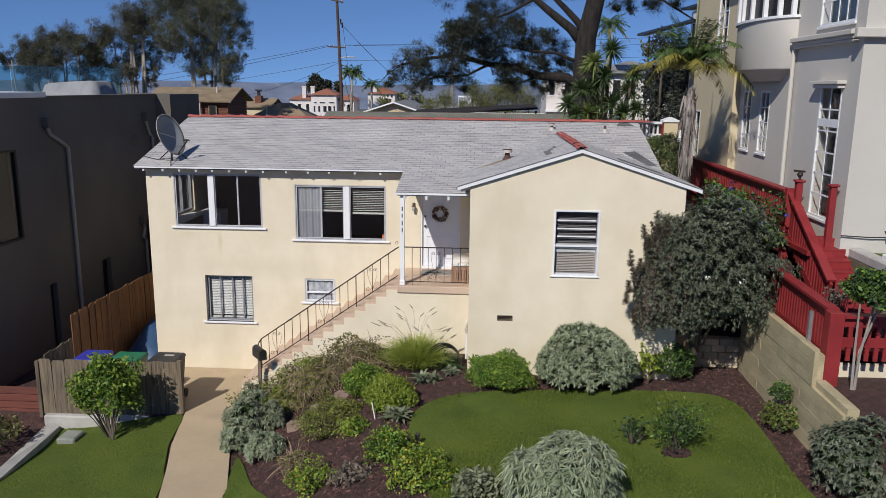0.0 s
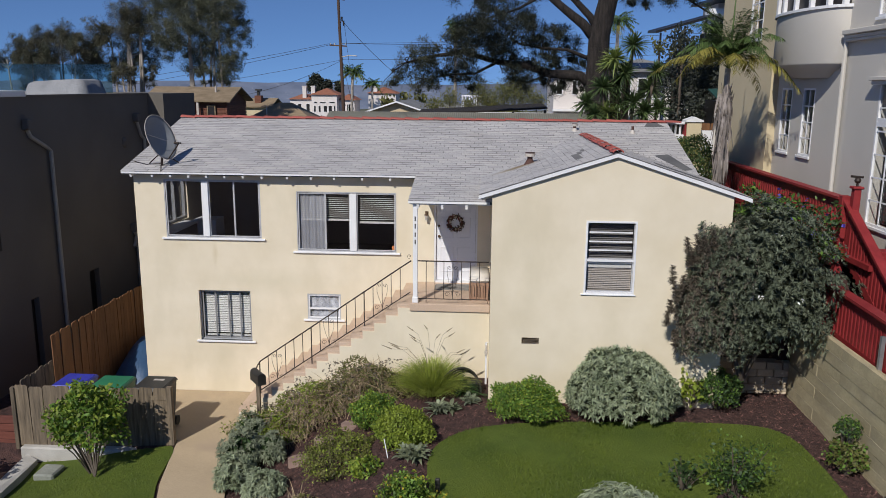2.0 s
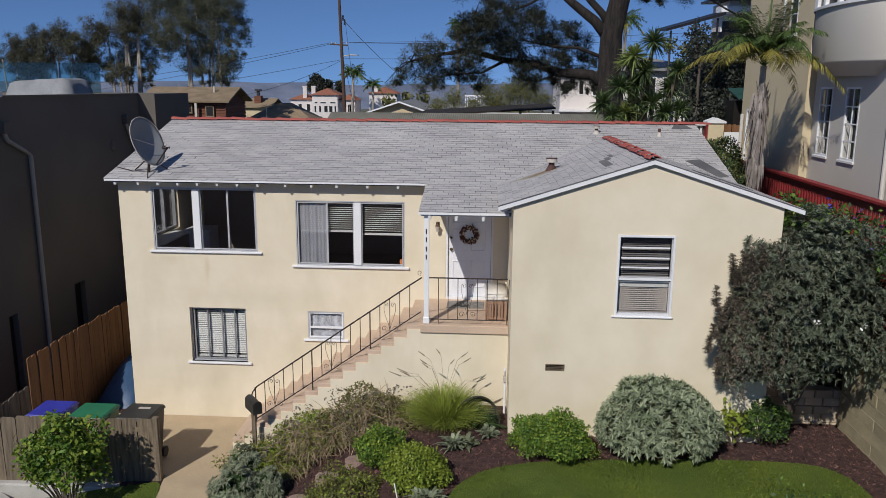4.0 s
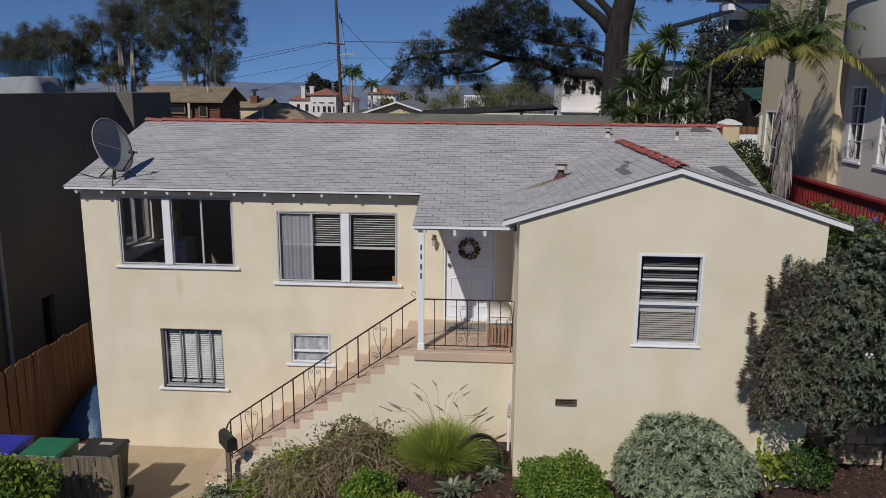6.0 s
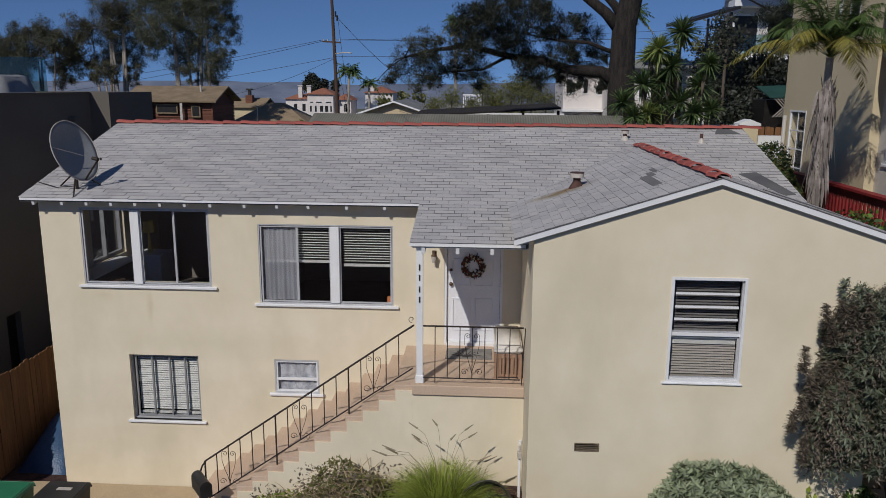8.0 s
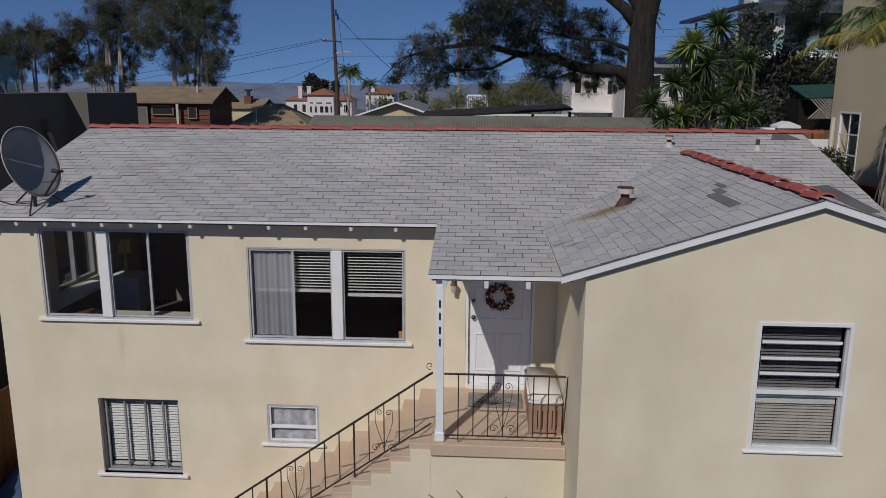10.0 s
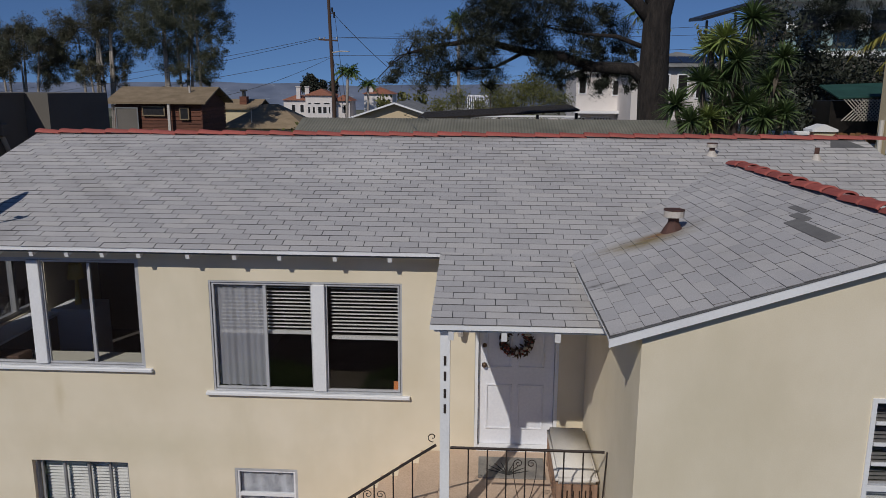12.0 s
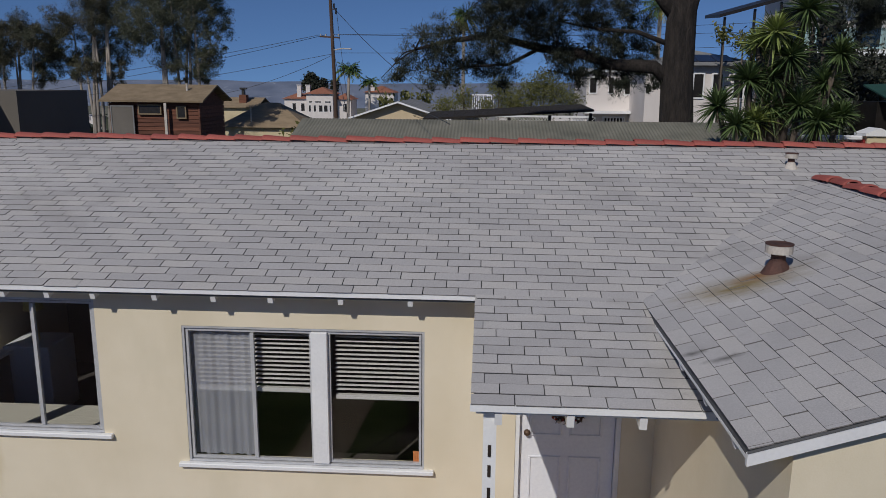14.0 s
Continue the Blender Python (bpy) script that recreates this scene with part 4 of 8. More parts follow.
def scroll(name, x, y, z0, z1, w, parent):
    """A heart-shaped scroll of bent iron between two pickets."""
    bm = bmesh.new()
    for s in (-1, 1):
        low, top = z0 + 0.10, z1 - 0.08
        add_tube(bm, spiral((x + s * w * 0.62, y, low), 0.055, 1.3, radians(180 if s > 0 else 0), -s), 0.0045, 4)
        add_tube(bm, spiral((x + s * w * 0.36, y, top), 0.045, 1.3, radians(0 if s > 0 else 180), s), 0.0045, 4)
        add_tube(bm, [(x + s * (w * 0.36 + 0.045), y, top), (x + s * w * 0.62, y, top - 0.12), (x + s * w * 0.42, y, (low + top) / 2 - 0.02), (x + s * 0.03, y, low + 0.10), (x, y, low - 0.02)], 0.0045, 4)
    return part(name, bm, IRON, parent)


sr = thing("stair_railing", "dark wrought-iron stair railing with scrolls", "railing", (3.1, -1.66, 0.2))
SY = -1.66


def nose(x):
    return 2.51 - RISE * ((6.338 - x) / RUN)


xa, xb = 3.16, 6.36
part("top_rail", tube([(xa - 0.09, SY, nose(xa) + 0.55), (xa - 0.10, SY, nose(xa) + 0.66), (xa - 0.05, SY, nose(xa) + 0.80), (xa + 0.02, SY, nose(xa) + 0.90), (xb - 0.2, SY, nose(xb - 0.2) + 0.88), (xb, SY, 3.40)], 0.014, 6), IRON, sr)
part("bottom_rail", tube([(xa - 0.02, SY, nose(xa) + 0.235), (xb - 0.02, SY, nose(xb - 0.02) + 0.235)], 0.012, 6), IRON, sr)
k = 0
x = xa
while x < xb - 0.08:
    heavy = k % 6 == 0
    bm = bmesh.new()
    beam(bm, (x, SY, nose(x) + (0.02 if heavy else 0.235)), (x, SY, nose(x) + 0.895), 0.020 if heavy else 0.013)
    part("picket", bm, IRON, sr)
    if k % 6 == 2 or (k % 6 == 2 and k > 6):
        scroll("scroll", x, SY, nose(x) + 0.20, nose(x) + 0.84, 0.17, sr)
    x += 0.186
    k += 1
pr = thing("porch_railing", "dark wrought-iron porch railing with scrolls", "railing", (7.2, -1.74, 2.54))
part("top_rail", tube([(6.50, -1.74, 3.42), (7.93, -1.74, 3.42)], 0.014, 6), IRON, pr)
part("bottom_rail", tube([(6.50, -1.74, 2.64), (7.90, -1.74, 2.64)], 0.010, 6), IRON, pr)
for i in range(8):
    x = 6.67 + 0.178 * i
    bm = bmesh.new()
    beam(bm, (x, -1.74, 2.56 if i in (0, 7) else 2.64), (x + (0.04 if i == 7 else 0), -1.74, 3.42), 0.013)
    part("picket", bm, IRON, pr)
scroll("scroll", 7.20, -1.74, 2.64, 3.36, 0.17, pr)
bm = tube(spiral((6.33, -1.70, 3.50), 0.05, 1.1, radians(-80), -1), 0.005, 4)
part("scroll", bm, IRON, sr)


# ---- porch things ----
def bench():
    t = thing("storage_bench", "slatted wooden storage bench with white cushion on the porch", "bench", (7.66, -1.1, 2.541))
    WOOD = surf("reddish_bench_wood", (0.24, 0.14, 0.09), (0.36, 0.225, 0.15), 3, 40, 0.7, 0.3, 0.004, stretch=(6, 6, 1))
    WHITE = surf("white_cushion_cloth", (0.62, 0.58, 0.53), (0.72, 0.68, 0.62), 3, 90, 0.95, 0.3, 0.004)
    x0, x1, y0, y1, z0, z1 = 7.53, 7.93, -1.46, -0.32, 2.541, 2.92
    for px in (x0, x1 - 0.05):
        for py in (y0, y1 - 0.05):
            part("leg", boxes((px, px + 0.05, py, py + 0.05, z0, z1)), WOOD, t)
    part("rail", boxes((x0 + 0.05, x1 - 0.05, y0 + 0.006, y0 + 0.03, z1 - 0.06, z1)), WOOD, t)
    part("rail", boxes((x0 + 0.05, x1 - 0.05, y0 + 0.006, y0 + 0.03, z0 + 0.03, z0 + 0.07)), WOOD, t)
    part("rail", boxes((x0 + 0.006, x0 + 0.03, y0 + 0.05, y1 - 0.05, z1 - 0.06, z1)), WOOD, t)
    part("rail", boxes((x0 + 0.006, x0 + 0.03, y0 + 0.05, y1 - 0.05, z0 + 0.03, z0 + 0.07)), WOOD, t)
    for i in range(5):
        x = x0 + 0.056 + 0.06 * i
        part("slat", boxes((x, x + 0.046, y0 + 0.012, y0 + 0.026, z0 + 0.07, z1 - 0.06)), WOOD, t)
    for i in range(14):
        y = y0 + 0.07 + 0.074 * i
        part("slat", boxes((x0 + 0.012, x0 + 0.026, y, y + 0.058, z0 + 0.07, z1 - 0.06)), WOOD, t)
    bm = boxes((x0 - 0.01, x1 + 0.01, y0 - 0.01, y1 + 0.01, z1 + 0.001, z1 + 0.085))
    bmesh.ops.bevel(bm, geom=bm.edges[:], offset=0.03, segments=3, affect="EDGES")
    part("cushion", bm, WHITE, t, "white cushion", smooth=True)


bench()


def wall_lantern(x, z):
    t = thing("wall_lantern", "small brass wall lantern beside the front door", "lantern", (x, -0.002, z))
    part("back_plate", boxes((x - 0.035, x + 0.035, -0.016, -0.003, z + 0.02, z + 0.13), bevel=0.004), BRASS, t)
    part("arm", tube([(x, -0.017, z + 0.10), (x, -0.06, z + 0.13), (x, -0.095, z + 0.10)], 0.008, 6), BRASS, t)
    bm = bmesh.new()
    bmesh.ops.create_cone(bm, cap_ends=True, segments=8, radius1=0.055, radius2=0.012, depth=0.05, matrix=Matrix.Translation((x, -0.095, z + 0.08)))
    part("roof", bm, BRASS, t)
    bm = bmesh.new()
    bmesh.ops.create_cone(bm, cap_ends=True, segments=8, radius1=0.032, radius2=0.046, depth=0.11, matrix=Matrix.Translation((x, -0.095, z)))
    part("glass", bm, PALE, t, "pale glass body")


wall_lantern(6.535, 4.02)
MAT = surf("grey_door_mat", (0.16, 0.15, 0.14), (0.30, 0.28, 0.25), 6, 120, 0.95, 0.6, 0.006)
t = tagged(part("door_mat", boxes((6.76, 7.50, -0.68, -0.20, 2.541, 2.556), bevel=0.004), MAT), "grey door mat with dark floral print", "door mat")
PRINT = surf("dark_mat_print", (0.03, 0.03, 0.03), (0.06, 0.06, 0.055), 9, 90, 0.95, 0.3)
bm = bmesh.new()
for k in range(9):
    a = radians(20 + 17 * k)
    add_tube(bm, [(7.08, -0.62, 2.557), (7.08 + 0.12 * math.cos(a), -0.62 + 0.15 * math.sin(a), 2.558), (7.08 + 0.26 * math.cos(a), -0.62 + 0.30 * math.sin(a), 2.557)], 0.012, 4, 0.004)
part("print", bm, PRINT, t)
WREATHS = [surf("wreath_" + nm, c0, c1, 9, 60, 0.9, 0.3) for nm, c0, c1 in (("brown", (0.05, 0.03, 0.02), (0.10, 0.06, 0.04)), ("red", (0.20, 0.03, 0.02), (0.30, 0.07, 0.04)), ("cream", (0.45, 0.38, 0.28), (0.6, 0.52, 0.42)))]
wreath = thing("wreath", "dried-leaf wreath with cream and red flowers on the door", "wreath", (7.17, 0.04, 3.89))
wr = random.Random(3)
for mat_i, count, name in ((0, 260, "dried_foliage"), (1, 60, "berry_sprig"), (2, 22, "bloom")):
    bm = bmesh.new()
    for _ in range(count):
        a = wr.uniform(0, 2 * math.pi)
        r = 0.15 + wr.gauss(0, 0.022)
        c = Vector((7.17 + r * math.cos(a), 0.03 - abs(wr.gauss(0, 0.018)), 3.89 + r * math.sin(a)))
        if mat_i == 0:
            d = Vector((wr.uniform(-1, 1), wr.uniform(-0.8, 0.2), wr.uniform(-1, 1))).normalized() * 0.045
            s = d.cross(Vector((wr.uniform(-1, 1), 1, wr.uniform(-1, 1)))).normalized() * 0.014
            bm.faces.new([bm.verts.new(p) for p in (c - d, c + s, c + d, c - s)])
        else:
            bmesh.ops.create_icosphere(bm, subdivisions=1, radius=0.012 if mat_i == 1 else 0.022, matrix=Matrix.Translation(c + Vector((0, -0.02, 0))))
    part(name, bm, WREATHS[mat_i], wreath)["kind"] = "stuff"

# ---- mailbox at the foot of the stairs ----
BLACK = surf("black_painted_metal", (0.018, 0.017, 0.016), (0.035, 0.032, 0.03), 5, 60, 0.5, 0.15, 0.003)
mb = thing("mailbox", "black round-topped mailbox on a post", "mailbox", (3.2, -1.95, -0.1))
prof = [(-0.085, -0.16), (0.085, -0.16), *[(0.085 * math.cos(radians(12 * i)), 0.085 * math.sin(radians(12 * i))) for i in range(16)]]
mbm = pose(3.2, -1.95, 0.98, 0, 0, 38)
bm = prism(prof, "y", -0.21, 0.21)
bm.transform(mbm)
part("box", bm, BLACK, mb)
bm = prism([(a * 1.05, b * 1.03) for a, b in prof], "y", -0.226, -0.2105)
bm.transform(mbm)
part("door", bm, BLACK, mb)
part("post", boxes((3.165, 3.235, -1.985, -1.915, -0.35, 0.815)), GREYWOOD, mb)
# white stand-pipe and hose reel at the corner of the gable wing
sp = thing("standpipe", "white stand-pipe with tap against the wall", "pipe", (7.90, -2.0, 0.9))
part("pipe", tube([(7.91, -2.05, 0.85), (7.91, -2.05, 1.85)], 0.022, 8), TRIM, sp)
part("tap", boxes((7.875, 7.935, -2.12, -2.04, 1.60, 1.70), (7.89, 7.92, -2.10, -2.06, 1.70, 1.80), bevel=0.006), PALE, sp)
hose = thing("hose_reel", "dark garden hose coiled on a low reel", "hose", (7.5, -2.35, 0.95))
HOSE = surf("dark_rubber_hose", (0.03, 0.028, 0.02), (0.06, 0.055, 0.04), 6, 60, 0.6, 0.1)
for i in range(4):
    c = Vector((7.42 + 0.025 * i, -2.62 + 0.06 * i, 1.02))
    r = 0.40 - 0.04 * i
    part("coil", tube([c + Vector((r * math.cos(radians(a)), 0.05 * math.sin(radians(a * 2)), r * 1.25 * math.sin(radians(a)))) for a in range(-20, 201, 10)], 0.017, 6), HOSE, hose)
part("drum", boxes((7.50, 7.76, -2.62, -2.34, 0.95, 1.20), bevel=0.03), BLACK, hose)

# ---- sun room things seen through the big window ----
table = thing("side_table", "pale striped table by the sun-room window", "table", (1.9, 0.9, 2.52))
STRIPE = surf("pale_table_top", (0.52, 0.49, 0.40), (0.68, 0.65, 0.55), 4, 40, 0.6, 0.1, stretch=(1, 8, 1))
part("top", boxes((0.35, 2.95, 0.35, 1.0, 3.22, 3.27)), STRIPE, table)
for x in (0.4, 2.85):
    for y in (0.4, 0.92):
        part("leg", boxes((x, x + 0.06, y, y + 0.06, 2.52, 3.22)), ROOM, table)
lamp = thing("table_lamp", "table lamp with yellow pleated shade", "lamp", (0.63, 2.53, 3.46))
YELLOW = surf("yellow_shade_cloth", (0.62, 0.50, 0.16), (0.72, 0.60, 0.24), 5, 60, 0.9, 0.2, translucent=0.3)
bm = bmesh.new()
bmesh.ops.create_cone(bm, cap_ends=False, segments=20, radius1=0.12, radius2=0.09, depth=0.22, matrix=Matrix.Translation((0.63, 2.53, 3.98)))
part("shade", bm, YELLOW, lamp, "yellow shade")
part("base", tube([(0.63, 2.53, 3.46), (0.63, 2.53, 3.66), (0.63, 2.53, 3.88)], 0.05, 10, 0.02), YELLOW, lamp)
chest = tagged(part("chest", boxes((0.35, 0.95, 2.25, 2.85, 2.52, 3.46), bevel=0.01), TRIM), "white chest under the table lamp", "chest")
bench_ = thing("window_bench", "white-topped low bench along the sun-room side window", "bench", (0.3, 1.3, 2.52))
part("top", boxes((0.11, 0.52, 0.30, 2.2, 3.40, 3.44), bevel=0.005), TRIM, bench_)
part("front", boxes((0.11, 0.48, 0.32, 2.18, 2.52, 3.399)), ROOM, bench_)
basket = tagged(part("basket", boxes((0.62, 1.0, 0.4, 0.7, 3.271, 3.40), bevel=0.02), WREATHS[0]), "brown woven basket on the table", "basket")


# ---- left side: fences, bins, kerb ----
def board_fence(name, pts, h, w, mat, label, jag=0.02, top_cut=True, base=None, seed=0, thick=0.02):
    """A fence of upright boards along a polyline, each board a part of its own."""
    rng = random.Random(seed)
    t = thing(name, label, "fence", (*pts[0], base if base is not None else ground_z(*pts[0])))
    for (ax, ay), (bx, by) in zip(pts, pts[1:]):
        d = Vector((bx - ax, by - ay, 0))
        n = max(1, round(d.length / w))
        ang = math.degrees(math.atan2(d.y, d.x))
        for i in range(n):
            p = Vector((ax, ay, 0)) + d * ((i + 0.5) / n)
            z = base if base is not None else ground_z(p.x, p.y)
            hh = h + rng.uniform(-jag, jag)
            ww = d.length / n / 2 - 0.004
            c = 0.03 if top_cut else 0.0
            bm = prism([(-ww, 0), (ww, 0), (ww, hh - c), (ww - c, hh), (-ww + c, hh), (-ww, hh - c)], "y", -thick / 2, thick / 2)
            bm.transform(pose(p.x, p.y, z, rng.uniform(-0.6, 0.6), rng.uniform(-0.5, 0.5), ang))
            part("board", bm, mat, t)
    return t


ff = board_fence("fence", [(-1.45, -2.85), (1.60, -2.75)], 1.28, 0.27, GREYWOOD, "weathered grey-brown board fence screening the bins", base=-0.33, seed=2)
part("post", boxes((1.60, 1.71, -2.80, -2.69, -0.25, 0.98), bevel=0.006), GREYWOOD, ff)
part("post", boxes((-1.53, -1.45, -2.90, -2.80, -0.4, 0.92), bevel=0.006), GREYWOOD, ff)
part("rail", boxes((-1.45, 1.60, -2.765, -2.725, 0.0, 0.09), (-1.45, 1.60, -2.765, -2.725, 0.70, 0.79)), GREYWOOD, ff)
board_fence("fence", [(-1.36, -2.80), (-1.36, -1.66)], 1.45, 0.16, GREYWOOD, "low weathered side fence beside the bins", base=-0.4, seed=3)
board_fence("fence", [(-1.34, -1.62), (-1.34, 5.5)], 1.95, 0.15, CEDAR, "tall orange cedar board fence between the houses", base=-0.35, seed=4)
KERB = surf("pale_worn_kerb", (0.38, 0.36, 0.33), (0.52, 0.50, 0.46), 2, 50, 0.95, 0.4, 0.006)
tagged(part("kerb", boxes((-1.40, 1.62, -2.98, -2.62, -0.9, -0.31), bevel=0.03), KERB), "pale concrete footing under the fence", "kerb", kind="structure")
bm = prism([(-1.30, -2.93), (-0.95, -3.15), (-0.62, -5.2), (-0.15, -9.5), (-0.42, -9.5), (-0.86, -5.2), (-1.25, -3.4)], "z", -1.0, -0.12)
for v in bm.verts:
    v.co.z -= 0.36 * smooth(-7.0, -3.3, v.co.y)
tagged(part("kerb", bm, KERB), "pale concrete kerb along the lawn", "kerb", kind="structure")
STONE = surf("grey_slab_stone", (0.20, 0.21, 0.18), (0.30, 0.31, 0.27), 3, 40, 0.95, 0.5, 0.01)
bm = boxes((-0.66, -0.26, -3.80, -3.35, -0.65, -0.44), bevel=0.03)
tagged(part("stepping_slab", bm, STONE), "grey stone slab lying on the lawn", "stone")


def bin_(x, y, body, lid_m, label, w=0.60):
    t = thing("wheelie_bin", label, "bin", (x, y, ground_z(x, y) + 0.05))
    z = ground_z(x, y) + 0.05
    bm = bmesh.new()
    lo = [bm.verts.new((x + a * (w / 2 - 0.07), y + b * 0.26, z)) for a, b in ((-1, -1), (1, -1), (1, 1), (-1, 1))]
    hi = [bm.verts.new((x + a * w / 2, y + b * 0.35, z + 1.0)) for a, b in ((-1, -1), (1, -1), (1, 1), (-1, 1))]
    for i in range(4):
        bm.faces.new((lo[i], lo[(i + 1) % 4], hi[(i + 1) % 4], hi[i]))
    bm.faces.new(lo[::-1])
    bm.faces.new(hi)
    part("body", bm, body, t)
    bm = boxes((x - w / 2 - 0.03, x + w / 2 + 0.03, y - 0.39, y + 0.37, z + 1.002, z + 1.07))
    for v in bm.verts:
        if v.co.z > z + 1.05:
            v.co.x = x + (v.co.x - x) * 0.9
            v.co.y = y + (v.co.y - y) * 0.9
    bmesh.ops.bevel(bm, geom=bm.edges[:], offset=0.015, segments=2, affect="EDGES")
    lid = part("lid", bm, lid_m, t)
    part("handle", tube([(x - w / 2, y + 0.38, z + 0.98), (x - w / 2 + 0.05, y + 0.43, z + 1.0), (x + w / 2 - 0.05, y + 0.43, z + 1.0), (x + w / 2, y + 0.38, z + 0.98)], 0.014, 6), body, t)
    for sx in (-1, 1):
        bm = bmesh.new()
        beam(bm, (x + sx * (w / 2 - 0.06), y + 0.30, z + 0.11), (x + sx * (w / 2), y + 0.30, z + 0.11), 0.21, sides=14)
        part("wheel", bm, BLACK, t)
    return t, lid, z


PBLUE = surf("blue_plastic", (0.035, 0.04, 0.33), (0.05, 0.06, 0.42), 4, 60, 0.45, 0.1, 0.003)
PGREEN = surf("green_plastic", (0.02, 0.15, 0.075), (0.035, 0.20, 0.10), 4, 60, 0.45, 0.1, 0.003)
PBLACK = surf("black_plastic", (0.018, 0.018, 0.018), (0.03, 0.03, 0.03), 4, 60, 0.5, 0.1, 0.003)
bin_(-0.58, -2.2, PBLUE, PBLUE, "blue wheeled bin behind the fence", 0.62)
bin_(0.24, -2.25, PGREEN, PGREEN, "green wheeled bin behind the fence", 0.66)
_, lid, z = bin_(1.12, -2.2, PBLACK, PBLACK, "black wheeled bin behind the fence", 0.62)
part("label_plate", boxes((1.05, 1.27, -2.12, -2.04, z + 1.071, z + 1.074)), PALE, lid)
TARP = surf("blue_tarpaulin", (0.022, 0.06, 0.135), (0.045, 0.10, 0.20), 2, 30, 0.45, 0.5, 0.02)
bm = bmesh.new()
grid = [[bm.verts.new((-1.2 + 1.0 * i / 10, 0.3 + 3.6 * j / 20, -0.27 + (0.75 + 0.12 * noise.noise(Vector((i * 0.5, j * 0.4, 3)))) * (max(0.0, 1 - abs(i / 5 - 1) ** 2.6) * min(1, j / 5, (20 - j) / 4)) ** 0.6)) for j in range(21)] for i in range(11)]
for i in range(10):
    for j in range(20):
        bm.faces.new((grid[i][j], grid[i + 1][j], grid[i + 1][j + 1], grid[i][j + 1]))
tagged(part("tarpaulin", bm, TARP, smooth=True), "blue tarpaulin over stored things between the houses", "tarpaulin")
REDWOOD = surf("red_brown_plank", (0.115, 0.034, 0.023), (0.175, 0.056, 0.038), 2, 30, 0.85, 0.4, 0.008, stretch=(0.6, 6, 6), rand=0.15)
pw = thing("plank_wall", "low red-brown plank retaining wall at the neighbour's garden", "wall", (-2.2, -2.7, -0.4))
for i in range(5):
    part("plank", boxes((-3.2, -1.60, -2.72, -2.66, -0.62 + 0.17 * i, -0.46 + 0.17 * i), bevel=0.006), REDWOOD, pw)
part("post", boxes((-3.3, -3.2, -2.76, -2.64, -0.6, 0.30)), PALE, pw)

# ---- left neighbour ----
lw = thing("neighbour_house", "grey stucco modern house with flat roof and glass terrace rail", "house", (-6, 4, 0))
LH_HOLES = [(-1.6, -0.15, 3.07, 5.30), (3.50, 4.02, 0.15, 1.70), (0.72, 1.05, -0.2, 1.66), (6.6, 7.4, 0.2, 2.4)]
part("wall", holed("x", -2.2, 7.94, -0.8, 6.52, -3.20, -3.42, LH_HOLES), GREYSTUCCO, lw)
part("wall", boxes((-11.79, -3.43, -2.2, -1.98, -1.2, 6.5)), GREYSTUCCO, lw)
part("wall", boxes((-12, -11.8, -2.2, 7.94, -0.8, 6.5)), GREYSTUCCO, lw)
part("wall", boxes((-12, -2.68, 7.95, 10.6, -0.8, 6.55)), GREYSTUCCO, lw)
part("roof", boxes((-11.8, -3.43, -1.97, 7.94, 6.1, 6.25)), FELT, lw)
part("coping", boxes((-3.46, -3.16, 1.301, 7.93, 6.521, 6.56)), GREYSTUCCO, lw)
part("coping", boxes((-4.6, -3.16, -2.2, 1.3, 6.521, 6.66), bevel=0.01), TRIM, lw, "white parapet coping")
DARKM = surf("dark_bronze_frame", (0.02, 0.018, 0.016), (0.035, 0.03, 0.028), 5, 50, 0.4, 0.1, metal=0.4)
w = part("window", holed("x", -1.6, -0.15, 3.07, 5.30, -3.21, -3.30, [(-1.54, -0.21, 3.13, 5.24)]), DARKM, lw, "dark-framed window of the neighbour")
p = part("pane", boxes((-3.27, -3.26, -1.54, -0.21, 3.13, 5.24)), GLASS, w)
p.visible_shadow = False
for y0, y1, z0, z1 in LH_HOLES[1:]:
    part("door", boxes((-3.38, -3.34, y0, y1, z0, z1)), DARKM, lw, "dark recessed service door")
part("room", boxes((-3.9, -3.86, -2, 0.5, 2.8, 5.5)), ROOM, lw)
PIPEGREY = surf("pale_grey_pipe_paint", (0.30, 0.28, 0.25), (0.38, 0.36, 0.32), 2, 40, 0.6, 0.1)
for ya, yb, zt, zb in ((1.15, 2.05, 6.0, -0.2), (6.9, 7.35, 5.95, 3.2), (6.2, 6.35, 2.6, 0.0)):
    d = part("downpipe", tube([(-3.12, ya, zt - 0.25), (-3.12, ya + 0.1, zt - 0.42), (-3.12, yb - 0.2, zt - 0.7), (-3.12, yb, zt - 0.82), (-3.12, yb, zb)], 0.05, 8), PIPEGREY, lw, "grey painted downpipe")
    part("hopper", boxes((-3.2, -3.02, ya - 0.10, ya + 0.10, zt - 0.26, zt), bevel=0.02), GREYSTUCCO, d)
bm = bmesh.new()
bmesh.ops.create_uvsphere(bm, u_segments=14, v_segments=8, radius=0.16, matrix=pose(-3.2, 6.15, 5.1) @ Matrix.Diagonal((0.4, 1, 1, 1)))
part("wall_vent", bm, GREYSTUCCO, lw, smooth=True)
TEAL = glass("greenish_terrace_glass", (0.62, 0.74, 0.74), 0.03)
for i in range(4):
    x = -9.6 + 1.32 * i
    p = part("glass_panel", boxes((x, x + 1.28, 8.0, 8.012, 6.55, 7.45)), TEAL, lw, "greenish glass rail panel" if i == 0 else "")
    p.visible_shadow = False
CLOTH = surf("grey_cover_cloth", (0.21, 0.215, 0.225), (0.30, 0.305, 0.315), 2, 30, 0.9, 0.2, 0.01)
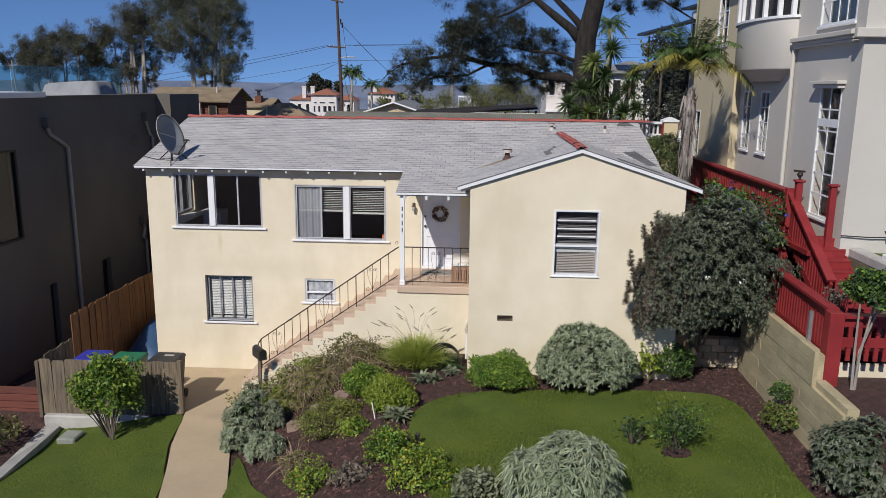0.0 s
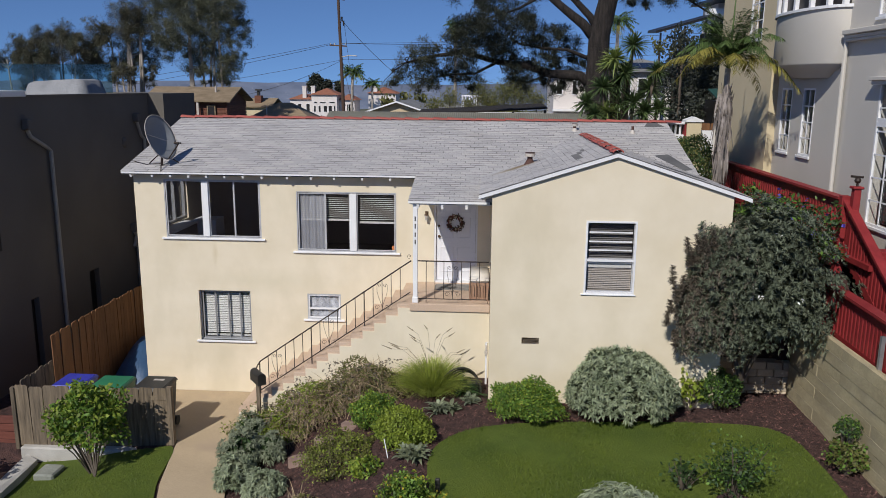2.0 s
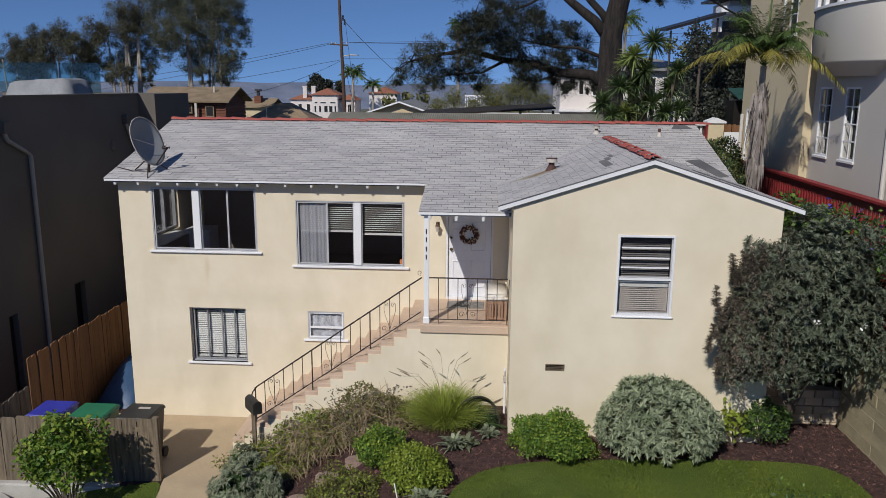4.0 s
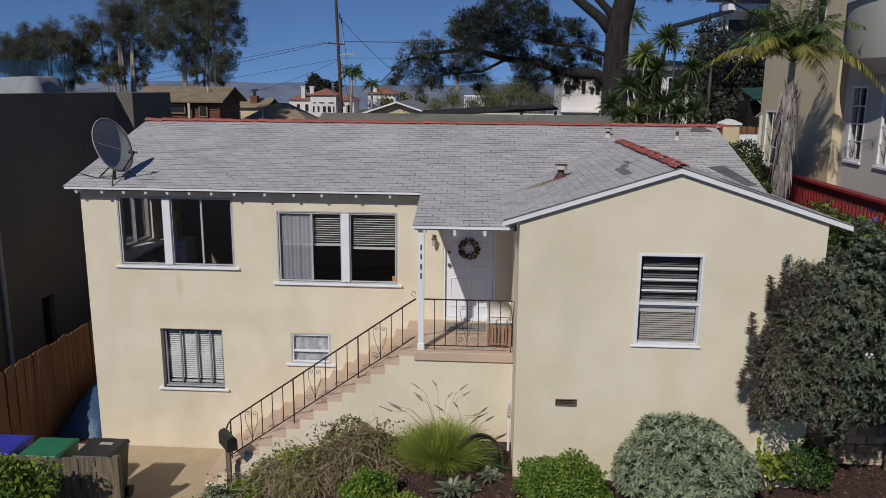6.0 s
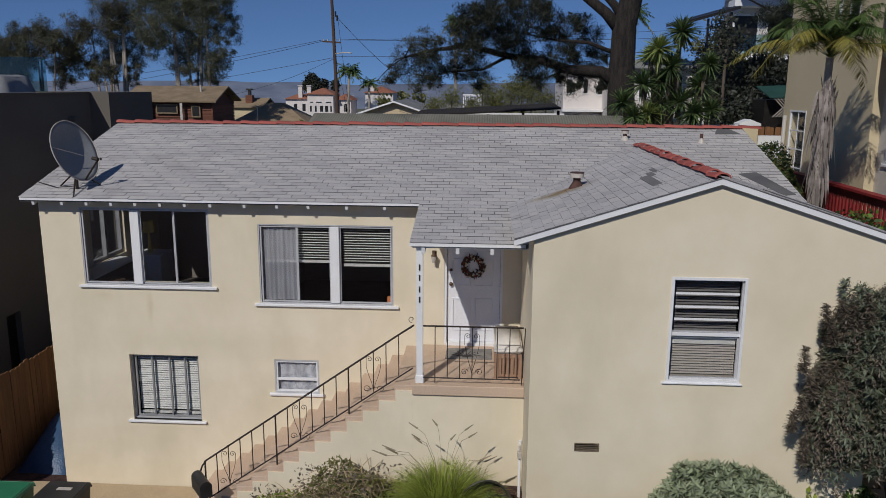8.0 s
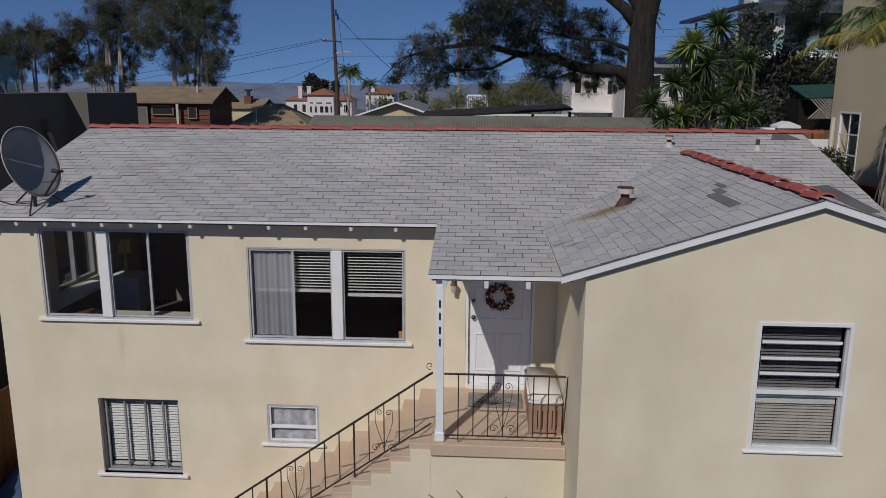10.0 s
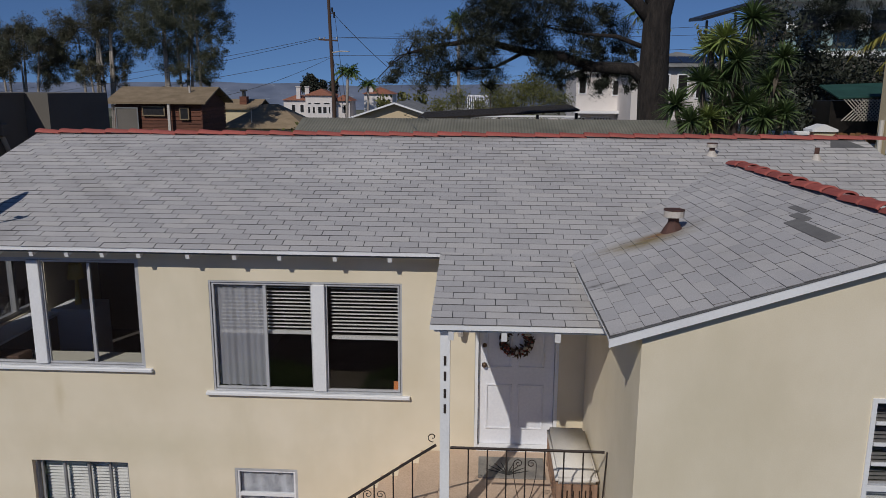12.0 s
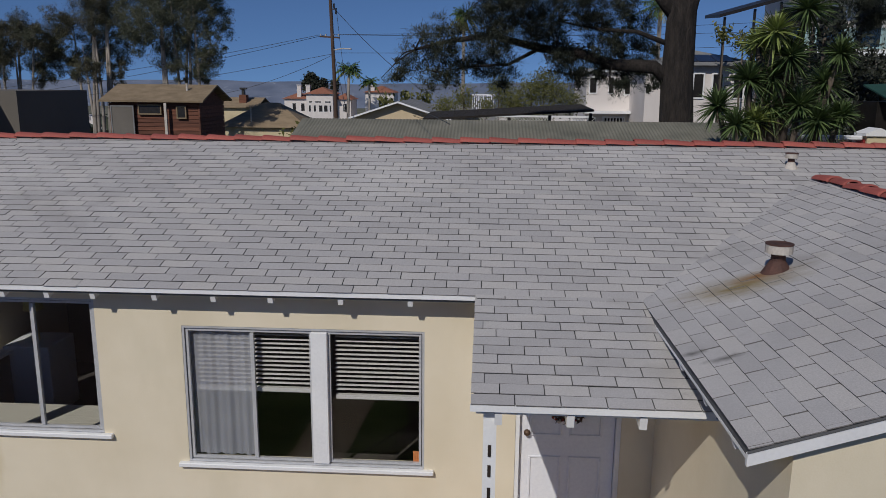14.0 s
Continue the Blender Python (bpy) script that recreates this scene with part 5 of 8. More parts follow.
bm = bmesh.new()
cov = [[None] * 9 for _ in range(13)]
for i in range(13):
    for j in range(9):
        u, v = i / 12, j / 8
        edge = min(1.0, 11 * min(u, 1 - u), 8 * min(v, 1 - v))
        cov[i][j] = bm.verts.new((-5.8 + 1.95 * u, 5.3 + 1.5 * v, 6.25 + edge * (0.62 + 0.12 * u + 0.02 * noise.noise(Vector((i * 0.6, j * 0.6, 1))))))
for i in range(12):
    for j in range(8):
        bm.faces.new((cov[i][j], cov[i + 1][j], cov[i + 1][j + 1], cov[i][j + 1]))
tagged(part("covered_furniture", bm, CLOTH, smooth=True), "terrace furniture under a grey cover", "furniture cover")

# ---- retaining wall and low brick wall on the right ----
rwall = thing("retaining_wall", "tan split-block retaining wall stepping down beside the lawn", "wall", (13.9, -5, 1.0))
part("core", boxes((13.84, 14.02, -5.75, -2.2, 0.5, 2.58), (13.84, 14.02, -7.0, -5.76, 0.5, 2.16)), BLOCK, rwall)
RB = []
for r in range(10):
    z = 0.62 + 0.205 * r
    y = -7.0 if z < 2.05 else -5.85
    k = r % 2
    while y < -2.25:
        ln = min(1.6 if k else 3.6, -2.2 - y)
        k = 0
        RB.append((y, ln, z))
        y += ln + 0.004
bw = thing("brick_wall", "low stacked tan brick wall in the shade beside the house", "wall", (13, -2.1, 1.0))
BRICKM = surf("tan_brick", (0.36, 0.29, 0.21), (0.50, 0.42, 0.31), 2, 50, 0.95, 0.5, 0.01, rand=0.2)
part("core", boxes((12.25, 13.86, -2.0, -1.86, 0.5, 1.62)), BRICKM, bw)
br = random.Random(5)
for r in range(6):
    x = 12.26 - (0.16 if r % 2 else 0.0)
    while x < 13.8:
        a, b = max(x, 12.26), min(x + 0.31, 13.84)
        if b - a > 0.08:
            d = br.uniform(0, 0.02)
            part("brick", boxes((a + 0.006, b - 0.006, -2.10 - d, -2.001, 0.72 + 0.152 * r, 0.865 + 0.152 * r), bevel=0.008), BRICKM, bw)
        x += 0.32

# ---- red timber deck, rails and stairs ----
deck = thing("red_deck", "dark red painted timber deck with stairs and railings", "deck", (14.7, -2, 3))


def red_rail(a, b, h, parent, pitch=0.13, wide=0.20, base_drop=0.14, hang=0.14):
    """A railing: broad top plank, lower plank and flat balusters from a to b (floor points)."""
    a, b = Vector(a), Vector(b)
    r = thing_part("railing", parent)
    up = Vector((0, 0, 1))
    bm = bmesh.new()
    beam(bm, a + up * h, b + up * h, wide, 0.05, up=(0, 0, 1))
    part("top_rail", bm, RED, r)
    bm = bmesh.new()
    beam(bm, a + up * (h - 0.12), b + up * (h - 0.12), 0.045, 0.14)
    part("top_rail", bm, RED, r)
    bm = bmesh.new()
    beam(bm, a + up * base_drop, b + up * base_drop, 0.05, 0.16)
    part("bottom_rail", bm, RED, r)
    n = max(2, int((b - a).length / pitch))
    for i in range(1, n):
        p = a + (b - a) * (i / n)
        bm = bmesh.new()
        d = (b - a).normalized()
        sd = Vector((d.x, d.y, 0)).normalized()
        beam(bm, p + up * (base_drop - hang), p + up * (h - 0.06), 0.035, 0.07, up=sd)
        part("baluster", bm, RED, r)
    return r


def thing_part(name, parent):
    ob = part(name, bmesh.new(), RED, parent)
    return ob


def red_post(x, y, z0, z1, w, parent, cap=True):
    pst = part("post", boxes((x - w / 2, x + w / 2, y - w / 2, y + w / 2, z0, z1), bevel=0.008), RED, parent)
    if cap:
        part("cap", boxes((x - w * 0.75, x + w * 0.75, y - w * 0.75, y + w * 0.75, z1 + 0.001, z1 + 0.05), bevel=0.012), RED, pst)
    return pst


part("deck_floor", boxes((14.66, 15.18, -2.95, 7.9, 3.68, 3.78)), RED, deck)
red_rail((14.72, 7.6, 3.78), (14.72, -1.55, 3.78), 1.02, deck, pitch=0.15)
part("fascia", boxes((14.66, 14.70, -1.6, 7.6, 3.45, 3.77)), RED, deck)
red_post(14.72, -1.60, 2.2, 4.86, 0.16, deck, cap=False)
np_ = red_post(14.80, -1.86, 3.8, 5.02, 0.13, deck)
bm = bmesh.new()
beam(bm, (14.80, -1.86, 5.072), (14.80, -1.86, 5.12), 0.05, sides=8)
bmesh.ops.create_uvsphere(bm, u_segments=10, v_segments=6, radius=0.06, matrix=pose(14.80, -1.86, 5.18))
beam(bm, (14.66, -1.88, 5.26), (14.90, -1.85, 5.24), 0.03, 0.05, sides=6)
part("ornament", bm, IRON, np_, "dark iron ornament")
red_post(15.05, -2.90, 3.5, 5.06, 0.12, deck)
# flight down towards the street
red_rail((14.75, -1.66, 3.76), (14.75, -3.95, 2.42), 1.0, deck, pitch=0.14, wide=0.17)
for i in range(8):
    y = -2.60 - 0.26 * i
    z = 4.03 - 0.165 * i
    part("tread", boxes((14.84, 15.32, y - 0.28, y, z - 0.04, z), bevel=0.006), RED, deck)
    part("riser", boxes((14.84, 15.32, y - 0.275, y - 0.255, z - 0.165, z - 0.041)), RED, deck)
part("stringer", prism([(-2.58, 4.08), (-4.75, 2.70), (-4.75, 2.35), (-2.58, 3.70)], "x", 15.325, 15.355), RED, deck)
# lower landing with its rails
part("deck_floor", boxes((14.1, 15.35, -5.3, -4.7, 2.45, 2.52)), RED, deck)
red_rail((14.12, -2.70, 2.42), (14.12, -5.55, 2.34), 0.98, deck, pitch=0.12, wide=0.20)
red_post(14.10, -5.66, 1.95, 3.32, 0.24, deck, cap=False)
red_rail((14.25, -5.62, 2.30), (16.2, -5.62, 2.30), 0.94, deck, pitch=0.14, wide=0.20, base_drop=0.48, hang=0.32)
red_post(14.15, -2.62, 1.6, 3.40, 0.12, deck, cap=False)
part("skirt", boxes((14.68, 14.72, -3.6, -1.7, 1.9, 2.9)), BLACK, deck)
GALV = surf("galvanised_post", (0.28, 0.29, 0.30), (0.38, 0.39, 0.40), 4, 60, 0.5, 0.1, metal=0.6)
tagged(part("pole", boxes((13.99, 14.05, -4.98, -4.92, 2.4, 3.12)), GALV), "short galvanised post on the retaining wall", "post")

# ---- right neighbour ----
rw = thing("neighbour_house", "tall pale stucco house with white windows and curved bay", "house", (18, 2, 3))
W1, W2 = (2.78, 3.45, 5.33, 6.88), (1.45, 2.12, 5.33, 6.88)
FD, UW = (-2.46, -1.46, 4.30, 7.0), (-2.70, -1.05, 8.20, 9.6)
part("wall", holed("x", -2.87, 3.77, 0, 12, 15.20, 15.45, [W1, W2, FD, UW]), LILACSTUCCO, rw)
part("wall", boxes((15.2, 24, -3.12, -2.871, 0, 12)), LILACSTUCCO, rw)
CW, CU = (6.95, 7.95, 3.9, 6.25), (4.75, 5.75, 8.15, 9.6)
part("wall", holed("x", 3.771, 8.2, 0, 12, 15.00, 15.25, [CW, CU]), TANSTUCCO, rw)
part("wall", boxes((15.0, 24, 8.201, 8.4, 0, 12)), TANSTUCCO, rw)
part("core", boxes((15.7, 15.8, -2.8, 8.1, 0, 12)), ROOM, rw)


def casement(x, y0, y1, z0, z1, rows, cols, label, transom=None):
    w = part("window", holed("x", y0, y1, z0, z1, x - 0.008, x + 0.04, [(y0 + 0.045, y1 - 0.045, z0 + 0.045, z1 - 0.045)]), TRIM, rw, label)
    a, b, c, d = y0 + 0.045, y1 - 0.045, z0 + 0.045, z1 - 0.045
    if transom:
        part("transom", boxes((x - 0.006, x + 0.035, a, b, transom - 0.08, transom + 0.08)), TRIM, w)
    for i in range(1, cols):
        yy = a + (b - a) * i / cols
        part("glazing_bar", boxes((x + 0.004, x + 0.018, yy - 0.016, yy + 0.016, c, d)), TRIM, w)
    for j in range(1, rows):
        zz = c + (d - c) * j / rows
        part("glazing_bar", boxes((x + 0.005, x + 0.017, a, b, zz - 0.014, zz + 0.014)), TRIM, w)
    p = part("pane", boxes((x + 0.022, x + 0.026, a, b, c, d)), GLASS, w)
    p.visible_shadow = False
    part("sill", boxes((x - 0.045, x - 0.009, y0 - 0.05, y1 + 0.05, z0 - 0.06, z0), bevel=0.008), TRIM, w)
    # dark sheet added behind the pane; room gloom is put into its colour
    part("curtain", boxes((x + 0.2, x + 0.22, a, b, c, d)), surf("dark_room_backing", (0.03, 0.035, 0.035), (0.05, 0.058, 0.055), 3, 30, 0.9, 0.1, stretch=(1, 6, 1)), w)
    return w


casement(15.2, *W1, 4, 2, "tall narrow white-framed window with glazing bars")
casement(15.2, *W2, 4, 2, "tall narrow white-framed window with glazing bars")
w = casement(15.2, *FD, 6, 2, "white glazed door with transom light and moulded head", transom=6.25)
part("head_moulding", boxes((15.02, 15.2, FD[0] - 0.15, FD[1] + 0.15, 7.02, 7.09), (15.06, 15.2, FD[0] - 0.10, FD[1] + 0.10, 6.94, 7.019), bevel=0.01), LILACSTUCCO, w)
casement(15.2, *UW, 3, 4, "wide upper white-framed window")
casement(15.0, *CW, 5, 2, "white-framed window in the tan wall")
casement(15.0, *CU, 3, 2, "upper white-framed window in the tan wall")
# belt cornice
part("cornice", boxes((15.06, 15.2, -2.95, 0.0, 7.86, 7.93), (15.0, 15.2, -3.0, 0.0, 7.931, 8.03), (15.08, 15.2, -2.92, 0.0, 7.80, 7.859), bevel=0.012), LILACSTUCCO, rw, "moulded belt cornice")
part("cornice", boxes((15.0, 24, -3.26, -3.121, 7.86, 8.03), bevel=0.012), LILACSTUCCO, rw)
# curved bay
bm = bmesh.new()
rings = []
for z, s in ((7.10, 0.35), (7.25, 0.60), (7.36, 0.97), (7.40, 1.0), (8.52, 1.0)):
    rings.append([bm.verts.new((15.2 - 0.62 * s * math.sin(math.pi * k / 16), 1.85 - 1.75 * (0.35 + 0.65 * s) * math.cos(math.pi * k / 16), z)) for k in range(17)])
for a, b in zip(rings, rings[1:]):
    for k in range(16):
        bm.faces.new((a[k], a[k + 1], b[k + 1], b[k]))
bay = part("bay", bm, LILACSTUCCO, rw, "curved stucco bay with a row of windows", smooth=True)
bm = bmesh.new()
lo = [bm.verts.new((15.2 - 0.67 * math.sin(math.pi * k / 16), 1.85 - 1.8 * math.cos(math.pi * k / 16), 8.50)) for k in range(17)]
hi = [bm.verts.new(v.co + Vector((0, 0, 0.06))) for v in lo]
for k in range(16):
    bm.faces.new((lo[k], lo[k + 1], hi[k + 1], hi[k]))
bm.faces.new(hi)
part("sill_band", bm, TRIM, bay)
for k in range(1, 16, 2):
    a = math.pi * k / 16
    bm = bmesh.new()
    beam(bm, (15.2 - 0.60 * math.sin(a), 1.85 - 1.72 * math.cos(a), 8.56), (15.2 - 0.60 * math.sin(a), 1.85 - 1.72 * math.cos(a), 10.2), 0.10)
    part("mullion", bm, TRIM, bay)
bm = bmesh.new()
lo = [bm.verts.new((15.2 - 0.57 * math.sin(math.pi * k / 16), 1.85 - 1.68 * math.cos(math.pi * k / 16), 8.55)) for k in range(17)]
hi = [bm.verts.new(v.co + Vector((0, 0, 1.6))) for v in lo]
for k in range(16):
    bm.faces.new((lo[k], lo[k + 1], hi[k + 1], hi[k]))
p = part("pane", bm, DARKM, bay)
part("bay_roof", boxes((14.52, 15.19, 0.0, 3.7, 10.2, 10.5)), LILACSTUCCO, bay)
for y, z1 in ((0.02, 8.05), (3.86, 7.6)):
    part("downpipe", tube([(15.13, y, z1), (15.10, y, z1 - 0.1), (15.12, y, z1 - 0.2), (15.14, y - 0.02, 3.8)], 0.045, 8), LILACSTUCCO, rw)
part("downpipe", tube([(14.93, 8.1, 6.1), (14.93, 8.1, 5.9), (14.93, 8.1, 3.8)], 0.05, 8), LILACSTUCCO, rw)
# terrace lawn with stone kerb and urn at the house front
tagged(part("terrace", boxes((15.36, 24, -4.6, -3.13, 1.5, 3.72)), EARTH), "raised terrace of the tall house", "terrace", kind="structure")
tagged(part("lawn", boxes((15.64, 24, -4.58, -3.13, 3.721, 3.80)), LAWN), "small terrace lawn", "lawn", kind="structure")
tagged(part("kerb", boxes((15.37, 15.63, -4.62, -3.14, 3.721, 3.90), bevel=0.02), KERB), "pale stone terrace kerb", "kerb", kind="structure")
cw = part("low_wall", boxes((14.3, 17.5, -5.32, -5.22, 1.6, 2.28)), STUCCO)
tagged(cw, "low cream stucco wall below the red railing", "wall", kind="structure")
urn = thing("garden_urn", "dark urn with dry flowers on a white pedestal", "urn", (15.62, -4.25, 3.80))
part("pedestal", boxes((15.50, 15.74, -4.37, -4.13, 3.81, 4.0), bevel=0.02), TRIM, urn)
bm = bmesh.new()
for r0, r1, z0, z1 in ((0.08, 0.05, 4.0, 4.08), (0.05, 0.13, 4.08, 4.20), (0.13, 0.14, 4.20, 4.36), (0.14, 0.17, 4.36, 4.42)):
    bmesh.ops.create_cone(bm, cap_ends=True, segments=16, radius1=r0, radius2=r1, depth=z1 - z0, matrix=Matrix.Translation((15.62, -4.25, (z0 + z1) / 2)))
part("bowl", bm, IRON, urn)
tagged(part("cable", tube([(15.18, -3.16, 4.14), (15.7, -3.18, 4.12), (16.4, -3.18, 4.13), (18.0, -3.18, 4.12)], 0.012, 6), BLACK), "thin black cable along the wall foot", "cable")
# garden wall with capped piers behind the house
gw = thing("garden_wall", "white open-work garden wall with capped cream piers", "wall", (14.5, 11.3, 4))
part("wall", boxes((12.6, 14.75, 11.2, 11.36, 3.0, 5.25), (15.35, 16.5, 11.2, 11.36, 3.0, 5.4)), TRIM, gw)
for i in range(13):
    bm = bmesh.new()
    beam(bm, (12.70 + 0.16 * i, 11.28, 5.251), (12.70 + 0.16 * i, 11.28, 5.60), 0.08, sides=8)
    part("baluster", bm, TRIM, gw)
part("coping", boxes((12.6, 14.75, 11.14, 11.42, 5.601, 5.70), bevel=0.02), TRIM, gw)
for x in (13.0, 15.05):
    pier = part("pier", boxes((x - 0.25, x + 0.25, 11.05, 11.5, 3.0, 5.70)), TANSTUCCO, gw)
    part("pier_cap", prism([(x - 0.31, 5.701), (x + 0.31, 5.701), (x + 0.31, 5.76), (x, 5.88), (x - 0.31, 5.76)], "y", 11.0, 11.56), TRIM, pier)
part("gate", boxes((14.74, 14.79, 11.1, 11.4, 3.0, 5.62)), RED, gw)
bm = bmesh.new()
bmesh.ops.create_uvsphere(bm, u_segments=12, v_segments=8, radius=0.09, matrix=pose(13.35, 11.1, 5.98))
beam(bm, (13.35, 11.1, 5.0), (13.35, 11.1, 5.92), 0.06, sides=8)
tagged(part("lamp_post", bm, PALE), "small ball-topped garden lamp post", "lamp")
board_fence("fence", [(15.4, 12.5), (17.5, 12.5)], 2.6, 0.15, CEDAR, "tan wooden fence behind the houses", base=3.0, seed=9)


# ---- plants ----
def mesh_np(name, verts, faces, material, parent=None, label="", smooth=False):
    verts = np.asarray(verts, np.float32).reshape(-1, 3)
    faces = np.asarray(faces, np.int32)
    me = bpy.data.meshes.new(name)
    nf, k = faces.shape
    me.vertices.add(len(verts))
    me.vertices.foreach_set("co", verts.ravel())
    me.loops.add(nf * k)
    me.loops.foreach_set("vertex_index", faces.ravel())
    me.polygons.add(nf)
    me.polygons.foreach_set("loop_start", np.arange(0, nf * k, k, dtype=np.int32))
    me.update(calc_edges=True)
    return link(name, me, material, parent, label, smooth)


def unit(v):
    return v / np.maximum(np.linalg.norm(v, axis=-1, keepdims=True), 1e-9)


def blades(base, way, length, width, droop, rng, segs=3, up=(0, 0, 1)):
    """Tapered leaves: base points, directions, lengths; they bend down by droop along their length. Returns verts and quads."""
    n = len(base)
    way = unit(way)
    length = np.broadcast_to(length, (n,))[:, None]
    side = unit(np.cross(way, np.asarray(up, float)) + 1e-6 * rng.normal(size=(n, 3)))
    side = unit(side + 0.35 * rng.normal(size=(n, 3)))
    rows = []
    prof = {2: (0.7, 1.0, 0.05), 3: (0.5, 1.0, 0.8, 0.05), 4: (0.4, 0.95, 1.0, 0.6, 0.04)}[segs]
    for i in range(segs + 1):
        u = i / segs
        c = base + way * length * u - np.array([0, 0, 1.0]) * (droop * length * u * u)
        w = width * prof[i] * 0.5
        rows.append(c - side * w)
        rows.append(c + side * w)
    verts = np.stack(rows, 1).reshape(-1, 3)
    k = 2 * (segs + 1)
    start = (np.arange(n) * k)[:, None]
    faces = np.concatenate([start + np.array([2 * i, 2 * i + 1, 2 * i + 3, 2 * i + 2]) for i in range(segs)], 0)
    return verts, faces


def leaf_quads(pos, size, rng, aspect=0.55, out=None, flat=0.5):
    """Diamond leaves at random tilts, biased to face outwards."""
    n = len(pos)
    nrm = rng.normal(size=(n, 3))
    if out is not None:
        nrm = unit(nrm) * (1 - flat) + unit(out) * flat
    nrm = unit(nrm)
    a = unit(np.cross(nrm, rng.normal(size=(n, 3))))
    b = np.cross(nrm, a)
    s = (size * rng.uniform(0.6, 1.3, n))[:, None]
    v = np.stack([pos - a * s, pos + b * s * aspect, pos + a * s, pos - b * s * aspect], 1).reshape(-1, 3)
    f = np.arange(4 * n).reshape(n, 4)
    return v, f


def dome_points(n, c, r, rng, low=-0.25, lump=0.14, seed=0, shell=0.75):
    """Points in the outer shell of an uneven dome with centre c and radii r."""
    d = unit(rng.normal(size=(n * 3, 3)))
    d = d[d[:, 2] > low][:n]
    ph = np.array([seed * 1.7, seed * 0.9 + 1, seed * 2.3 + 2])
    bump = 1 + lump * (np.sin(d[:, 0] * 5.1 + ph[0]) * np.sin(d[:, 1] * 4.3 + ph[1]) + 0.7 * np.sin(d[:, 2] * 6.2 + d[:, 0] * 3 + ph[2]))
    k = rng.uniform(shell, 1.0, len(d)) ** 0.7 * bump
    return np.asarray(c) + d * np.asarray(r) * k[:, None], d


def stems(name, root, tips, r, mat, parent, sides=4):
    bm = bmesh.new()
    root = Vector(root)
    for tip in tips:
        tip = Vector(tip)
        mid = root.lerp(tip, 0.5) + Vector((0, 0, 0.08 * (tip - root).length))
        add_tube(bm, [root, mid, tip], r, sides, r * 0.4)
    return part(name, bm, mat, parent)


def greens(name, dark, light, **kw):
    return surf(name, dark, light, kw.pop("scale", 2.5), kw.pop("fine", 30), kw.pop("rough", 0.6), 0.0, island=kw.pop("island", 0.35), translucent=kw.pop("translucent", 0.22), **kw)


BARK = surf("grey_brown_bark", (0.06, 0.045, 0.035), (0.13, 0.105, 0.08), 6, 40, 0.95, 0.8, 0.02, stretch=(1, 1, 0.25))
PALEBARK = surf("pale_bark", (0.22, 0.19, 0.16), (0.36, 0.32, 0.28), 5, 40, 0.95, 0.6, 0.01, stretch=(1, 1, 0.25))
SILVER = greens("silver_green_leaf", (0.21, 0.255, 0.15), (0.36, 0.405, 0.265))
GREYGREEN = greens("grey_green_leaf", (0.14, 0.165, 0.09), (0.25, 0.275, 0.17))
SAGE = greens("sage_grey_leaf", (0.095, 0.118, 0.076), (0.185, 0.212, 0.142))
DUSTY = greens("dusty_grey_green_leaf", (0.17, 0.20, 0.125), (0.29, 0.325, 0.215))
BOX = greens("bright_green_leaf", (0.075, 0.15, 0.018), (0.15, 0.26, 0.035))
LIME = greens("yellow_green_leaf", (0.15, 0.215, 0.02), (0.28, 0.345, 0.045))
OLIVE = greens("olive_leaf", (0.10, 0.108, 0.028), (0.19, 0.185, 0.056))
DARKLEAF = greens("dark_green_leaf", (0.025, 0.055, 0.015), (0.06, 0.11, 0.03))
BROWNLEAF = greens("dry_brown_flower_head", (0.10, 0.08, 0.06), (0.19, 0.155, 0.115), translucent=0.05)
TWIG = surf("dry_twig", (0.24, 0.17, 0.10), (0.43, 0.33, 0.21), 6, 40, 0.95, 0.2, island=0.3)
GRASSM = greens("fountain_grass_blade", (0.20, 0.26, 0.03), (0.36, 0.41, 0.08))
PLUME = surf("grass_plume", (0.20, 0.16, 0.10), (0.34, 0.28, 0.19), 6, 50, 0.95, 0.2, island=0.2)
PURPLE = greens("purple_flower", (0.10, 0.07, 0.42), (0.18, 0.13, 0.60))
WHITEF = greens("white_flower", (0.62, 0.62, 0.58), (0.78, 0.78, 0.74))
YELLOWF = greens("yellow_flower", (0.36, 0.30, 0.02), (0.50, 0.42, 0.05))


def rosette_shrub(c, r, heads, leaf, mat, seed, label, leaves=15, name="shrub", width=0.024, low=-0.3, trunk=True, droop=0.22, group="", lump=0.14):
    rng = np.random.default_rng(seed)
    z0 = ground_z(c[0], c[1])
    t = thing(name, label, "shrub", (c[0], c[1], z0), group)
    pos, out = dome_points(heads, c, r, rng, low, lump, seed=seed, shell=0.8)
    b = np.repeat(pos, leaves, 0)
    o = np.repeat(unit(out + np.array([0, 0, 0.35])), leaves, 0)
    spread = rng.normal(size=b.shape)
    spread -= o * np.sum(spread * o, 1, keepdims=True)
    way = o * rng.uniform(0.05, 0.9, (len(b), 1)) + unit(spread)
    v, f = blades(b, way, leaf * rng.uniform(0.6, 1.15, len(b)), width, droop, rng)
    mesh_np("foliage", v, f, mat, t)
    if trunk:
        k = rng.choice(len(pos), min(26, len(pos)), replace=False)
        stems("stem", (c[0], c[1], z0 - 0.05), [tuple(p) for p in pos[k] * 0.93 + np.asarray(c) * 0.07], 0.018, BARK, t)
    # shade inside the shrub is put into the darker colour of these inner leaves
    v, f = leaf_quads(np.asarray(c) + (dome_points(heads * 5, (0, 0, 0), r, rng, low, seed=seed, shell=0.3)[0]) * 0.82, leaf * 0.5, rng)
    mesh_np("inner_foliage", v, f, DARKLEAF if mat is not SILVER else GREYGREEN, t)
    return t


